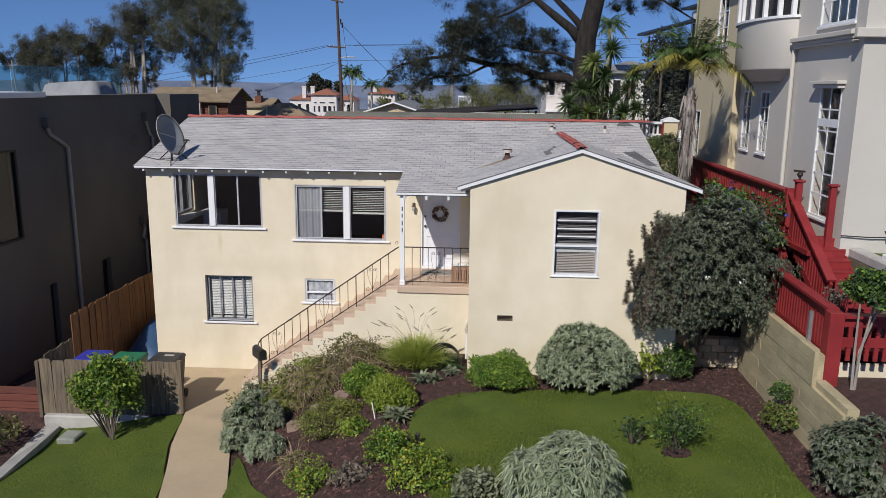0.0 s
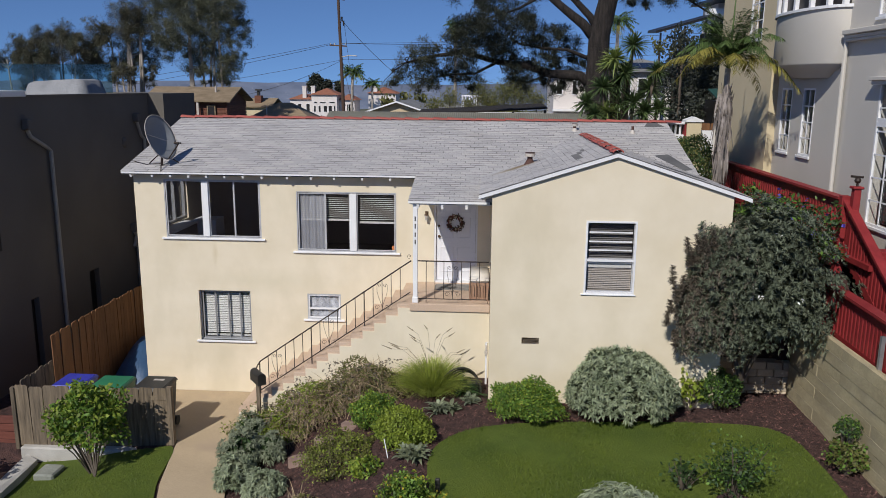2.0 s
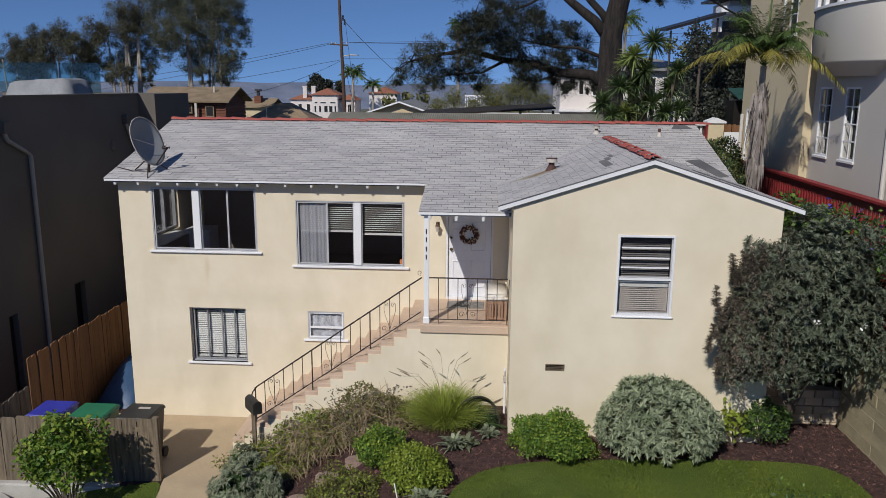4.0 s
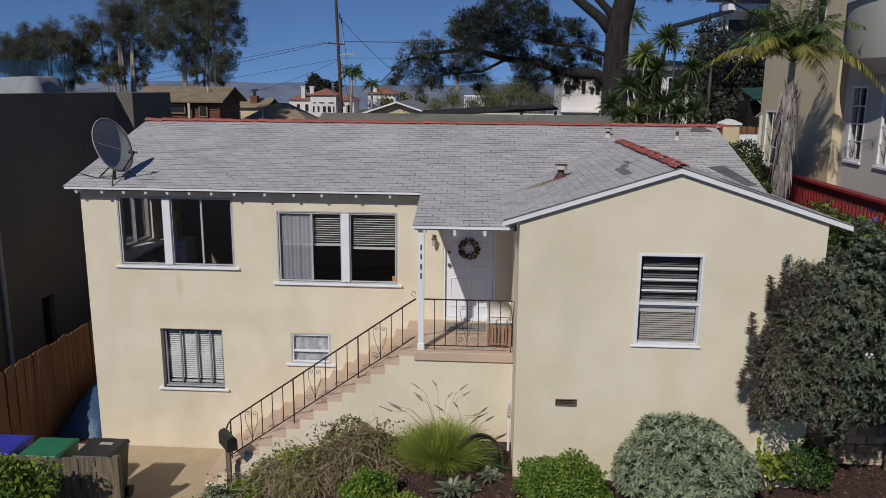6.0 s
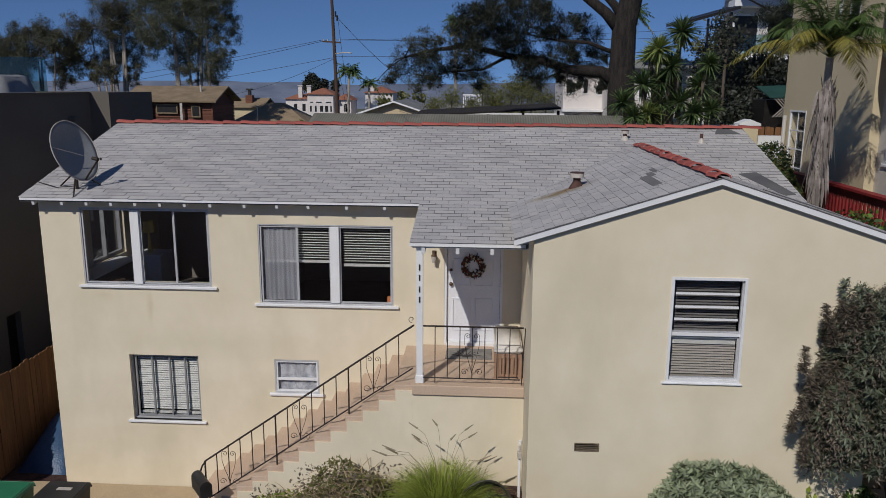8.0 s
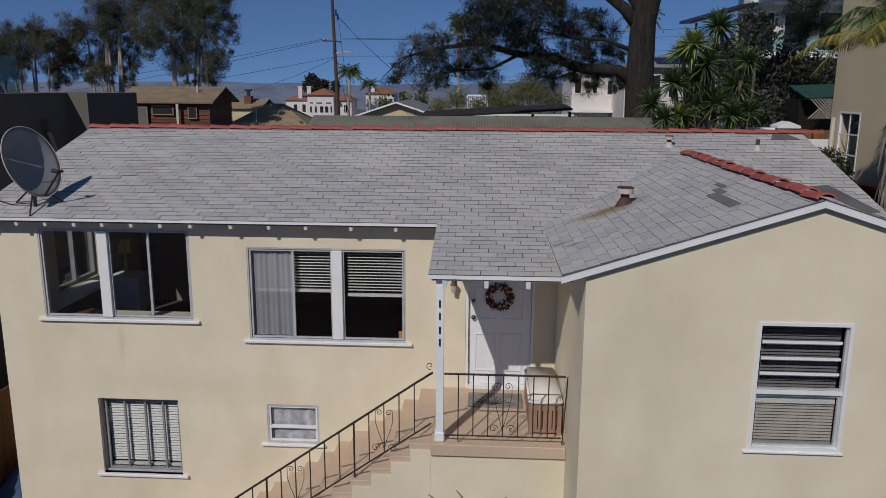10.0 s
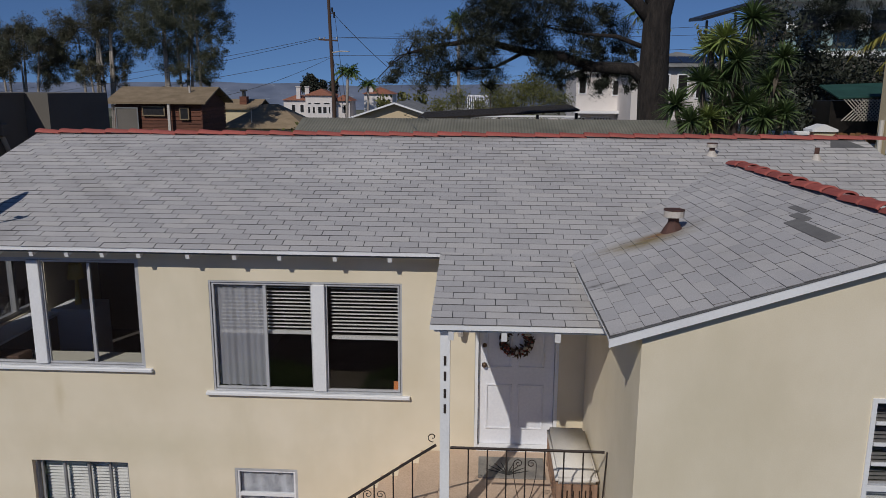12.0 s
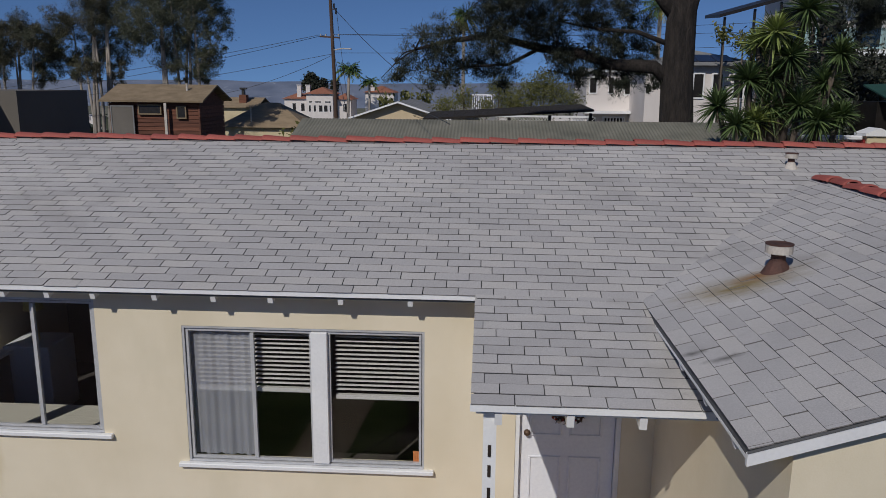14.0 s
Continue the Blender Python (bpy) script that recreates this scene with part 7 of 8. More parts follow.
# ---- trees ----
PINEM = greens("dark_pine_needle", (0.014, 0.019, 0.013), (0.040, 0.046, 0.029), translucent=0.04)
PINEL = greens("sunlit_pine_needle", (0.050, 0.056, 0.028), (0.115, 0.115, 0.058), translucent=0.08)
PINEBARK = surf("dark_furrowed_bark", (0.010, 0.008, 0.007), (0.042, 0.033, 0.028), 9, 30, 0.95, 1.0, 0.08, stretch=(1, 1, 0.2))
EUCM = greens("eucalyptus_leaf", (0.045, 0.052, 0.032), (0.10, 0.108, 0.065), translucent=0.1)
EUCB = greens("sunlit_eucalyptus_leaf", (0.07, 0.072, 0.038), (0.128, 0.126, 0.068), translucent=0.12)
PALMM = greens("palm_frond", (0.05, 0.095, 0.022), (0.115, 0.175, 0.045))
DRYPALM = greens("yellowed_palm_frond", (0.20, 0.18, 0.03), (0.33, 0.29, 0.06))
YUCM = greens("yucca_leaf", (0.05, 0.085, 0.028), (0.11, 0.165, 0.055), translucent=0.1)
YUCL = greens("light_yucca_leaf", (0.15, 0.20, 0.05), (0.26, 0.31, 0.09), translucent=0.1)


def limbs(name, path_list, mat, parent, sides=8):
    bm = bmesh.new()
    for pts, r0, r1 in path_list:
        add_tube(bm, pts, r0, sides, r1)
    return part(name, bm, mat, parent, smooth=True)


def crown(name, clumps, per, leaf, mat, parent, rng, needle=False, squash=0.75, shell=0.2, tufts=1):
    vs, fs, base = [], [], 0
    split = []
    for c, r in clumps:
        k = max(1, int(tufts * min(1.6, max(0.6, r))))
        for _ in range(k):
            d = unit(rng.normal(size=3)) * r * rng.uniform(0.25, 0.85) * np.array([1, 1, squash])
            split.append((tuple(np.asarray(c) + d), r * rng.uniform(0.32, 0.55)) if tufts > 1 else (c, r))
    per = per / (max(1, tufts) * 0.19) if tufts > 1 else per
    for c, r in split:
        n = int(per * max(0.02, r * r))
        p, o = dome_points(n, c, (r, r, r * squash), rng, -1.0, 0.28, c[0] + c[2], shell)
        p = p + rng.normal(size=p.shape) * r * 0.12
        if needle:
            v, f = blades(p, o + 0.8 * rng.normal(size=p.shape), leaf * rng.uniform(0.7, 1.3, len(p)), leaf * 0.16, 0.15, rng, 2)
        else:
            v, f = leaf_quads(p, leaf, rng, 0.45)
        vs.append(v)
        fs.append(f + base)
        base += len(v)
    return mesh_np(name, np.concatenate(vs), np.concatenate(fs), mat, parent)


def cloud(name, clumps, mat, parent, rng, density, leaf, tufts=16, needle=False, fluff=0.20, tall=1.0, thin=0.42):
    """Many loose tufts of leaves filling each clump, with a feathery edge."""
    pts, ctr = [], []
    for c, r in clumps:
        k = max(4, int(tufts * r * r / 2.0)) if not needle else max(5, int(tufts * r * r))
        d = unit(rng.normal(size=(k, 3))) * (rng.uniform(0.02, 1.0, (k, 1)) ** 0.45) * r * np.array([1, 1, tall])
        for q in d:
            n = max(6, int(density * rng.uniform(0.5, 1.4)))
            m = np.asarray(c) + q
            sz = (fluff * min(r, 2.0) * rng.uniform(0.7, 1.3, 3)) if not needle else np.array([0.13, 0.13, 0.08])
            pts.append(m + rng.normal(size=(n, 3)) * sz)
            ctr.append(np.tile(m - np.array([0, 0, 0.10 if needle else 0.0]), (n, 1)))
    p, o = np.concatenate(pts), np.concatenate(ctr)
    if needle:
        v, f = blades(p, unit(p - o) + 0.35 * rng.normal(size=p.shape), leaf * rng.uniform(0.6, 1.3, len(p)), leaf * 0.075, 0.1, rng, 2)
    else:
        v, f = leaf_quads(p, leaf, rng, thin)
    return mesh_np(name, v, f, mat, parent)


def pine():
    rng = np.random.default_rng(200)
    t = thing("pine_tree", "huge dark pine with thick furrowed trunk and spreading limbs", "tree", (13.4, 21, 3.0))
    limbs("trunk", [([(13.55, 21, 2.0), (13.5, 21, 5.0), (13.4, 21, 7.1), (13.42, 21, 9.3), (13.8, 21, 11.1), (14.0, 21.2, 15.0)], 0.66, 0.38)], PINEBARK, t, 16)
    spots = [(3.4, 7.57, .64), (4.05, 8.14, .81), (4.71, 8.42, .81), (3.11, 6.99, .44), (4.28, 7.15, .73), (5.16, 7.58, .73), (6.29, 9.55, .86), (7.15, 9.97, 1.0),
             (8.01, 9.56, 1.08), (7.17, 8.86, 1.0), (6.31, 8.44, .72), (8.32, 8.59, 1.0), (9.16, 9.29, .91), (9.34, 8.18, .8), (10.17, 8.88, .71), (8.93, 7.47, .63), (10.35, 8.05, .63),
             (10.9, 8.47, .57), (11.21, 7.78, .51), (6.03, 7.59, .64), (6.75, 7.88, .72), (5.16, 7.0, .5), (10.5, 7.3, .5), (11.4, 7.1, .4), (11.7, 7.5, .5), (12.1, 6.9, .4), (12.3, 7.9, .4), (11.0, 6.7, .4), (6.91, 7.03, .58), (9.66, 7.06, .5), (10.9, 9.4, .7), (11.6, 8.9, .55), (11.9, 8.2, .5), (10.0, 9.6, .6), (9.4, 10.4, .6)]
    high = [(7.42, 10.79, .71), (8.56, 10.66, .62), (9.71, 9.98, .43), (9.93, 11.88, 1.1), (7.96, 11.88, 1.1), (6.2, 11.6, .8)]
    tips = [((x, 22 + rng.uniform(-1.5, 1.5), z), r) for x, z, r in spots + high]
    tips += [((x, 21 + rng.uniform(-0.6, 0.6), z), r) for x, z, r in ((14.19, 10.7, .35), (15.0, 10.83, .44), (16.1, 10.9, .55), (17.2, 11.0, .55), (18.5, 9.4, .55), (19.5, 8.9, .75), (20.2, 9.3, .7), (19.2, 9.7, .7), (20.6, 8.5, .5))]
    tips += [((x, y, z), r) for x, y, z, r in ((11.9, 21, 12.3, 1.1), (15.0, 22, 13.6, 1.5), (17.6, 21, 12.6, 1.1), (12.8, 20, 14.6, 1.5))]
    # the sun on the left clumps is put into a lighter needle colour
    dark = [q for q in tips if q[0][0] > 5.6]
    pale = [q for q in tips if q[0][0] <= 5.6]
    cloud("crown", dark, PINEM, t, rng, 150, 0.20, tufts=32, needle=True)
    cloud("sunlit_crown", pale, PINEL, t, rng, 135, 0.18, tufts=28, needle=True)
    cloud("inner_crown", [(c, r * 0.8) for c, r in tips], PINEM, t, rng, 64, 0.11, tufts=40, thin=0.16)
    paths = [([(13.2, 21, 6.9), (12.6, 21, 7.42), (11.2, 21.2, 7.5), (10.0, 21.4, 7.9), (8.68, 21.6, 8.05), (7.0, 22, 8.5), (5.4, 22, 8.3), (4.2, 22, 8.0)], 0.27, 0.05),
             ([(13.3, 21, 9.0), (12.66, 21, 9.75), (11.8, 21, 10.4), (10.85, 21, 11.15), (9.6, 21.4, 11.7), (8.0, 21.8, 11.6)], 0.27, 0.08),
             ([(13.4, 21, 9.4), (12.95, 21, 10.1), (12.3, 21, 10.75), (11.8, 21, 11.2), (11.2, 21, 12.4)], 0.20, 0.10),
             ([(13.6, 21, 10.6), (14.3, 20.9, 11.25), (15.6, 20.8, 11.4), (17.0, 20.9, 11.1), (18.4, 21, 10.3), (19.6, 21, 9.7)], 0.09, 0.03),
             ([(10.85, 21, 11.15), (9.6, 21.5, 10.5), (8.6, 21.8, 10.2), (7.2, 22, 9.9)], 0.08, 0.03),
             ([(11.2, 21.2, 7.5), (10.2, 21.8, 7.1), (9.0, 22, 7.3)], 0.07, 0.02),
             ([(8.68, 21.6, 8.05), (7.6, 22, 7.5), (6.2, 22, 7.4), (5.0, 22, 7.2)], 0.08, 0.02),
             ([(13.0, 21, 8.2), (12.0, 21.2, 8.6), (10.8, 21.6, 8.7), (9.4, 22, 9.0)], 0.10, 0.03)]
    for (c, r) in tips[:43]:
        q = Vector(c)
        a = min((Vector(p) for path, _, _ in paths[:8] for p in path[2:]), key=lambda p: (p - q).length)
        paths.append(([a, a.lerp(q, 0.5) + Vector((0, 0, 0.12)), q], 0.035, 0.01))
    limbs("limb", paths, PINEBARK, t, 7)
    t.location.x -= 0.5
    for ob in t.children:
        if "crown" in ob.name:
            ob.location.x += 0.5


pine()
EUCO = greens("brown_olive_eucalyptus_leaf", (0.048, 0.047, 0.029), (0.10, 0.092, 0.055), translucent=0.1)


def eucalyptus(spots, seed, label, y=70.0, mat=None, sun=None, stem=5):
    rng = np.random.default_rng(seed)
    cx = sum(s[0] for s in spots) / len(spots)
    w = max(s[0] for s in spots) - min(s[0] for s in spots)
    t = thing("eucalyptus_tree", label, "tree", (cx, y, -5.0))
    cl = [((x, y + rng.uniform(-2.5, 2.5), z), r) for x, z, r in spots]
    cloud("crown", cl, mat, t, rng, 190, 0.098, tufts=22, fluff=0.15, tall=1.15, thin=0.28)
    # sunlight is put into colour: a lighter leaf copy shifted towards the sun
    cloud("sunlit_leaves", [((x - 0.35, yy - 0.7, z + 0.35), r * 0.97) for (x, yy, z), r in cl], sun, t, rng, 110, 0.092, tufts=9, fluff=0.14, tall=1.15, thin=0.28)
    paths = []
    for k in range(stem):
        bx = cx + w * ((k + 0.5) / stem - 0.5) * 0.62 + rng.uniform(-0.3, 0.3)
        near = min(spots, key=lambda s: abs(s[0] - bx) - 0.2 * s[1])
        top = Vector((near[0], y, near[1]))
        base = Vector((bx * 0.8 + cx * 0.2, y, -6))
        paths.append(([base, base.lerp(top, 0.55) + Vector((rng.uniform(-0.5, 0.5), 0, 0)), top], 0.26, 0.06))
    for (c, r) in cl:
        q = Vector(c)
        a = min((p[0][1].lerp(p[0][2], s) for p in paths[:stem] for s in (0.1, 0.35, 0.6, 0.85)), key=lambda p: (p - q).length + 2 * max(0, p.z - q.z))
        paths.append(([a, a.lerp(q, 0.5) + Vector((0, 0, 0.3)), q], 0.085, 0.03))
    limbs("trunk", paths, PALEBARK, t, 6)


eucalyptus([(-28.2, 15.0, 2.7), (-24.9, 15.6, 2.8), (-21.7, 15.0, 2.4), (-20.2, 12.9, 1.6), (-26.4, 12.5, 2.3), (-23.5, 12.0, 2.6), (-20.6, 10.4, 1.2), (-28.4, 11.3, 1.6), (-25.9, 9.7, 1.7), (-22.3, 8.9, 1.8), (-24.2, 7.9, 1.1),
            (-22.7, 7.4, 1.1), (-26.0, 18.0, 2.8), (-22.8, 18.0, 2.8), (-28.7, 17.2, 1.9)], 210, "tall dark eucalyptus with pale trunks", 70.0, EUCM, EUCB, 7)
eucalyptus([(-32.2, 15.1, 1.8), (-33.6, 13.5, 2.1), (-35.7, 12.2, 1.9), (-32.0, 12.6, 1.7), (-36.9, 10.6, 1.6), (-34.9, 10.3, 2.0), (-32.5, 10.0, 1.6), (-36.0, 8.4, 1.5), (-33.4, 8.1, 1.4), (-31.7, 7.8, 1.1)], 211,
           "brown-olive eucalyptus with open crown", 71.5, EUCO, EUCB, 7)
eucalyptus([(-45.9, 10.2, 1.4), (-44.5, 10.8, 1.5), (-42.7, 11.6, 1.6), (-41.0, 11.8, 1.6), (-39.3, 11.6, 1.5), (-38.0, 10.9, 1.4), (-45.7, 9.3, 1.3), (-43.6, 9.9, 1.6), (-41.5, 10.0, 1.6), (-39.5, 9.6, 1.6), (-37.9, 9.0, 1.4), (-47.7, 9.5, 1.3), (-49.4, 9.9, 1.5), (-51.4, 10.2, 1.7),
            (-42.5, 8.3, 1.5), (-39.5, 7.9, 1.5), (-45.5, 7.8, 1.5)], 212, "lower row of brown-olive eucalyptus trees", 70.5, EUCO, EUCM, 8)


def frond(rng, base, way, ln, droop, leaflets, leaf, width):
    """Leaflet strips along an arching rib, and the rib's points."""
    way = Vector(way).normalized()
    pts = [Vector(base) + way * ln * u - Vector((0, 0, 1)) * droop * ln * u * u for u in (0, 0.25, 0.5, 0.75, 1.0)]
    us = rng.uniform(0.15, 1.0, leaflets)
    b, w = [], []
    for i, u in enumerate(us):
        k = min(3, int(u * 4))
        d = (pts[k + 1] - pts[k]).normalized()
        p = pts[k].lerp(pts[k + 1], u * 4 - k)
        s = d.cross(Vector((0, 0, 1)))
        s = s.normalized() if s.length > 0.05 else Vector((1, 0, 0))
        sg = 1 if i % 2 else -1
        b.append(p)
        w.append(d * 0.7 + s * sg * 0.9 + Vector((0, 0, -0.25)))
    prof = np.clip(1.25 - us, 0.3, 1.0)
    v, f = blades(np.array(b), np.array(w), leaf * prof * rng.uniform(0.8, 1.1, leaflets), width, 0.45, rng, 2)
    return v, f, pts


def palm(name, base, top, r0, r1, fronds, ln, leaf, width, seed, label, skirt=0, leaflets=44, rise=(0.0, 1.3), dry=0.2, droop=(0.5, 1.0)):
    rng = np.random.default_rng(seed)
    t = thing(name, label, "palm tree", base)
    base, top = Vector(base), Vector(top)
    limbs("trunk", [([base, base.lerp(top, 0.35) + Vector((0.04, 0, 0)), base.lerp(top, 0.7), top], r0, r1)], PALEBARK, t, 12)
    sets = {"fronds": [], "dry_fronds": []}
    ribs = []
    for i in range(fronds):
        a = 2.399 * i + rng.uniform(-0.3, 0.3)
        up = rise[1] - (rise[1] - rise[0]) * (i / fronds)
        v, f, pts = frond(rng, top, (math.cos(a), math.sin(a), up), ln * rng.uniform(0.85, 1.1), rng.uniform(*droop) * (0.30 + 0.70 * i / fronds), leaflets, leaf, width)
        sets["dry_fronds" if i > fronds * (1 - dry) else "fronds"].append((v, f))
        ribs.append((pts, width * 0.6, width * 0.15))
    for i in range(skirt):
        a = rng.uniform(0, 2 * math.pi)
        v, f, pts = frond(rng, top - Vector((0, 0, 0.25)), (math.cos(a) * 0.5, math.sin(a) * 0.5, -0.5), ln * 0.5, 0.8, leaflets, leaf, width)
        sets["dry_fronds"].append((v, f))
    for nm, mat in (("fronds", PALMM), ("dry_fronds", DRYPALM)):
        if base.y > 40 and sets[nm]:
            off, vs, fs = 0, [], []
            for v, f in sets[nm]:
                vs.append(v)
                fs.append(f + off)
                off += len(v)
            mesh_np(nm, np.concatenate(vs), np.concatenate(fs), mat, t)["kind"] = "stuff"
            continue
        for v, f in sets[nm]:
            mesh_np(nm[:-1], v, f, mat, t)
    for pts, ra, rb in ribs:
        limbs("rib", [(pts, ra, rb)], PALMM, t, 4)
    return t


pk = palm("palm_tree", (13.42, 2.3, 3.2), (13.50, 2.42, 7.32), 0.075, 0.065, 40, 2.25, 0.44, 0.0125, 220, "feather palm with shaggy pale trunk beside the tan wall", leaflets=180, rise=(0.70, 3.6), dry=0.22, droop=(0.72, 1.0))
limbs("crown_shaft", [([(13.50, 2.42, 6.9), (13.53, 2.42, 7.9), (13.57, 2.42, 9.9)], 0.04, 0.008)], PALMM, pk, 8)
rng = np.random.default_rng(221)
n = 760
a = rng.uniform(0, 2 * np.pi, n)
hz = 3.4 + 3.45 * rng.uniform(0, 1, n) ** 0.75
wide = 0.055 + 0.09 * np.clip((hz - 5.0) / 1.6, 0, 1) * np.clip((7.0 - hz) / 0.5, 0.4, 1)
b = np.stack([13.42 + 0.08 * (hz - 3.2) / 4.2 + np.cos(a) * wide, 2.34 + np.sin(a) * wide, hz], 1)
v, f = blades(b, np.stack([np.cos(a) * 0.14, np.sin(a) * 0.14, np.where(rng.uniform(size=n) < 0.25, 0.8, -0.9)], 1), rng.uniform(0.10, 0.34, n), 0.045, 0.25, rng, 2)
SHAG = surf("shaggy_palm_bark", (0.17, 0.145, 0.13), (0.32, 0.28, 0.26), 6, 40, 0.95, 0.4, island=0.3)
mesh_np("shaggy_bark", v, f, SHAG, pk)
n = 90
a = rng.uniform(0, 2 * np.pi, n)
hz = rng.uniform(4.6, 6.75, n)
wide = 0.09 + 0.07 * np.clip((hz - 4.8) / 1.2, 0, 1)
b = np.stack([13.42 + 0.08 * (hz - 3.2) / 4.2 + np.cos(a) * wide, 2.34 + np.sin(a) * wide, hz], 1)
v, f = blades(b, np.stack([np.cos(a) * 0.10, np.sin(a) * 0.10, rng.uniform(-1.0, -0.7, n)], 1) + rng.normal(size=(n, 3)) * 0.07, rng.uniform(0.2, 0.75, n), 0.06, 0.30, rng, 3)
mesh_np("hanging_leaf_bases", v, f, SHAG, pk)
palm("palm_tree", (-43.6, 265, -20), (-42.3, 265, 12.0), 0.62, 0.42, 28, 5.6, 2.0, 0.22, 222, "distant feather palm near the utility pole", leaflets=40, dry=0.15, rise=(-0.2, 1.2))
palm("palm_tree", (-36.0, 268, -20), (-35.6, 268, 7.8), 0.5, 0.36, 22, 4.0, 1.6, 0.20, 223, "distant small feather palm", leaflets=36, dry=0.15, rise=(-0.2, 1.2))
palm("palm_tree", (3.9, 70, -4), (3.9, 70, 13.4), 0.2, 0.16, 30, 1.7, 0.5, 0.08, 224, "tall thin fan palm with dry skirt", skirt=16, leaflets=30, dry=0.2, rise=(-0.4, 1.4))
palm("palm_tree", (18.3, 50, 0), (18.3, 50, 12.3), 0.18, 0.14, 24, 1.9, 0.6, 0.07, 225, "tall palm behind the pine", leaflets=30, dry=0.15, rise=(-0.3, 1.2))


def yucca():
    rng = np.random.default_rng(230)
    t = thing("yucca_clump", "clump of tall yuccas with spiky green heads behind the roof", "yucca", (12.3, 9.4, 3.0))
    heads = [(12.4, 8.2, .53), (11.85, 7.77, .50), (12.2, 7.32, .53), (13.12, 6.83, .53), (12.57, 6.38, .55), (11.55, 6.87, .53), (11.71, 6.07, .46), (11.05, 6.35, .50), (12.03, 6.93, .5), (13.25, 7.4, .42), (11.75, 7.6, .42), (12.05, 6.35, .5), (11.3, 6.0, .45), (12.9, 6.1, .5), (13.4, 6.2, .42)]
    paths = []
    for i, (x, z, r) in enumerate(heads):
        c = np.array([x, 9.2 + rng.uniform(-0.3, 0.4), z])
        n = 230
        way = rng.normal(size=(n, 3)) + np.array([0, 0, 0.35])
        way[:, 2] = np.where(way[:, 2] < -0.9, -way[:, 2], way[:, 2])
        v, f = blades(np.tile(c, (n, 1)), way, r * rng.uniform(0.85, 1.25, n), 0.040, 0.22, rng, 3)
        mesh_np("leaf_head", v, f, YUCL if i in (1, 6, 10) else YUCM, t)
        paths.append(([(12.3 + (x - 12.3) * 0.35, 9.5, 2.6), (12.3 + (x - 12.3) * 0.8, 9.4, z - 1.0), tuple(c)], 0.09, 0.05))
    for q in paths:
        limbs("stem", [q], BARK, t, 7)


yucca()


def far_bush(spots, y, seed, mat, label, leaf=0.14, per=420, name="bush", spread=1.0):
    rng = np.random.default_rng(seed)
    t = thing(name, label, "bush", (spots[0][0], y, ground_z(spots[0][0], y)))
    cl = [((x, y + rng.uniform(-spread, spread), z), r) for x, z, r in spots]
    crown("foliage", cl, per, leaf, mat, t, rng, squash=0.9)
    limbs("stem", [([(c[0], c[1], ground_z(c[0], c[1]) - 0.2), (c[0], c[1], c[2])], 0.1, 0.04) for c, r in cl], BARK, t, 5)


far_bush([(5.0, 6.0, 0.8), (4.0, 5.6, 0.7), (9.5, 7.1, 0.8), (7.0, 6.7, 0.8), (7.6, 5.9, 1.0), (8.8, 6.4, 1.0), (10.1, 6.3, 1.0), (11.1, 5.9, 0.8), (6.3, 5.5, 0.7), (8.2, 5.3, 0.9)], 38, 240, OLIVE, "olive-green hedge bush behind the pergola", leaf=0.065, per=2000)
far_bush([(21.4, 6.4, 1.5), (19.7, 7.4, 1.3), (18.4, 7.9, 1.1), (22.6, 7.2, 1.6), (19.6, 5.6, 1.4), (21.9, 5.6, 1.4), (24.5, 6.6, 1.8), (20.6, 7.7, 1.3), (18.6, 6.6, 1.2)], 26, 241, PINEM, "dark dense trees behind the garden wall", spread=1.5, leaf=0.10, per=1000)
far_bush([(15.55, 8.4, 0.75), (15.6, 7.4, 0.8), (15.5, 6.5, 0.85), (15.6, 5.6, 0.9), (15.7, 9.0, 0.5), (16.6, 6.0, 0.7), (18.0, 5.8, 0.8)], 16.5, 242, PINEM, "tall dark narrow conifer behind the yuccas", leaf=0.085, per=1000)
far_bush([(21.6, 8.4, 1.0), (22.8, 8.2, 1.2), (20.6, 9.3, 0.7), (21.6, 9.2, 0.9), (19.2, 9.6, 0.6)], 38, 243, OLIVE, "green hedge below the hillside house")
far_bush([(-63.6, 10.6, 1.5), (-64.5, 9.2, 2.0), (-62.8, 9.0, 2.0), (-65.6, 7.4, 2.1), (-63.6, 7.4, 2.4), (-61.6, 7.2, 2.0), (-64.4, 5.4, 2.6), (-62.4, 5.2, 2.6), (-59.0, 7.6, 1.9), (-59.0, 5.6, 1.7), (-54.4, 7.4, 1.8), (-54.2, 5.4, 1.6)], 300, 244, PINEM, "dark bushy conifers behind the far villas", leaf=0.45, per=220)
far_bush([(-10, 1.0, 2.5), (-6, 1.2, 2.2), (-2, 0.6, 2.6), (1.5, 1.5, 2.4), (6, 2.4, 2.4), (10, 2.8, 2.6)], 62, 245, OLIVE, "green garden trees between far roofs", leaf=0.25, per=90, spread=4)
far_bush([(-3.0, 5.2, 0.9), (-1.2, 5.8, 0.7), (0.4, 5.6, 0.8)], 66, 246, OLIVE, "light green palm-like bush far off", leaf=0.25, per=160)

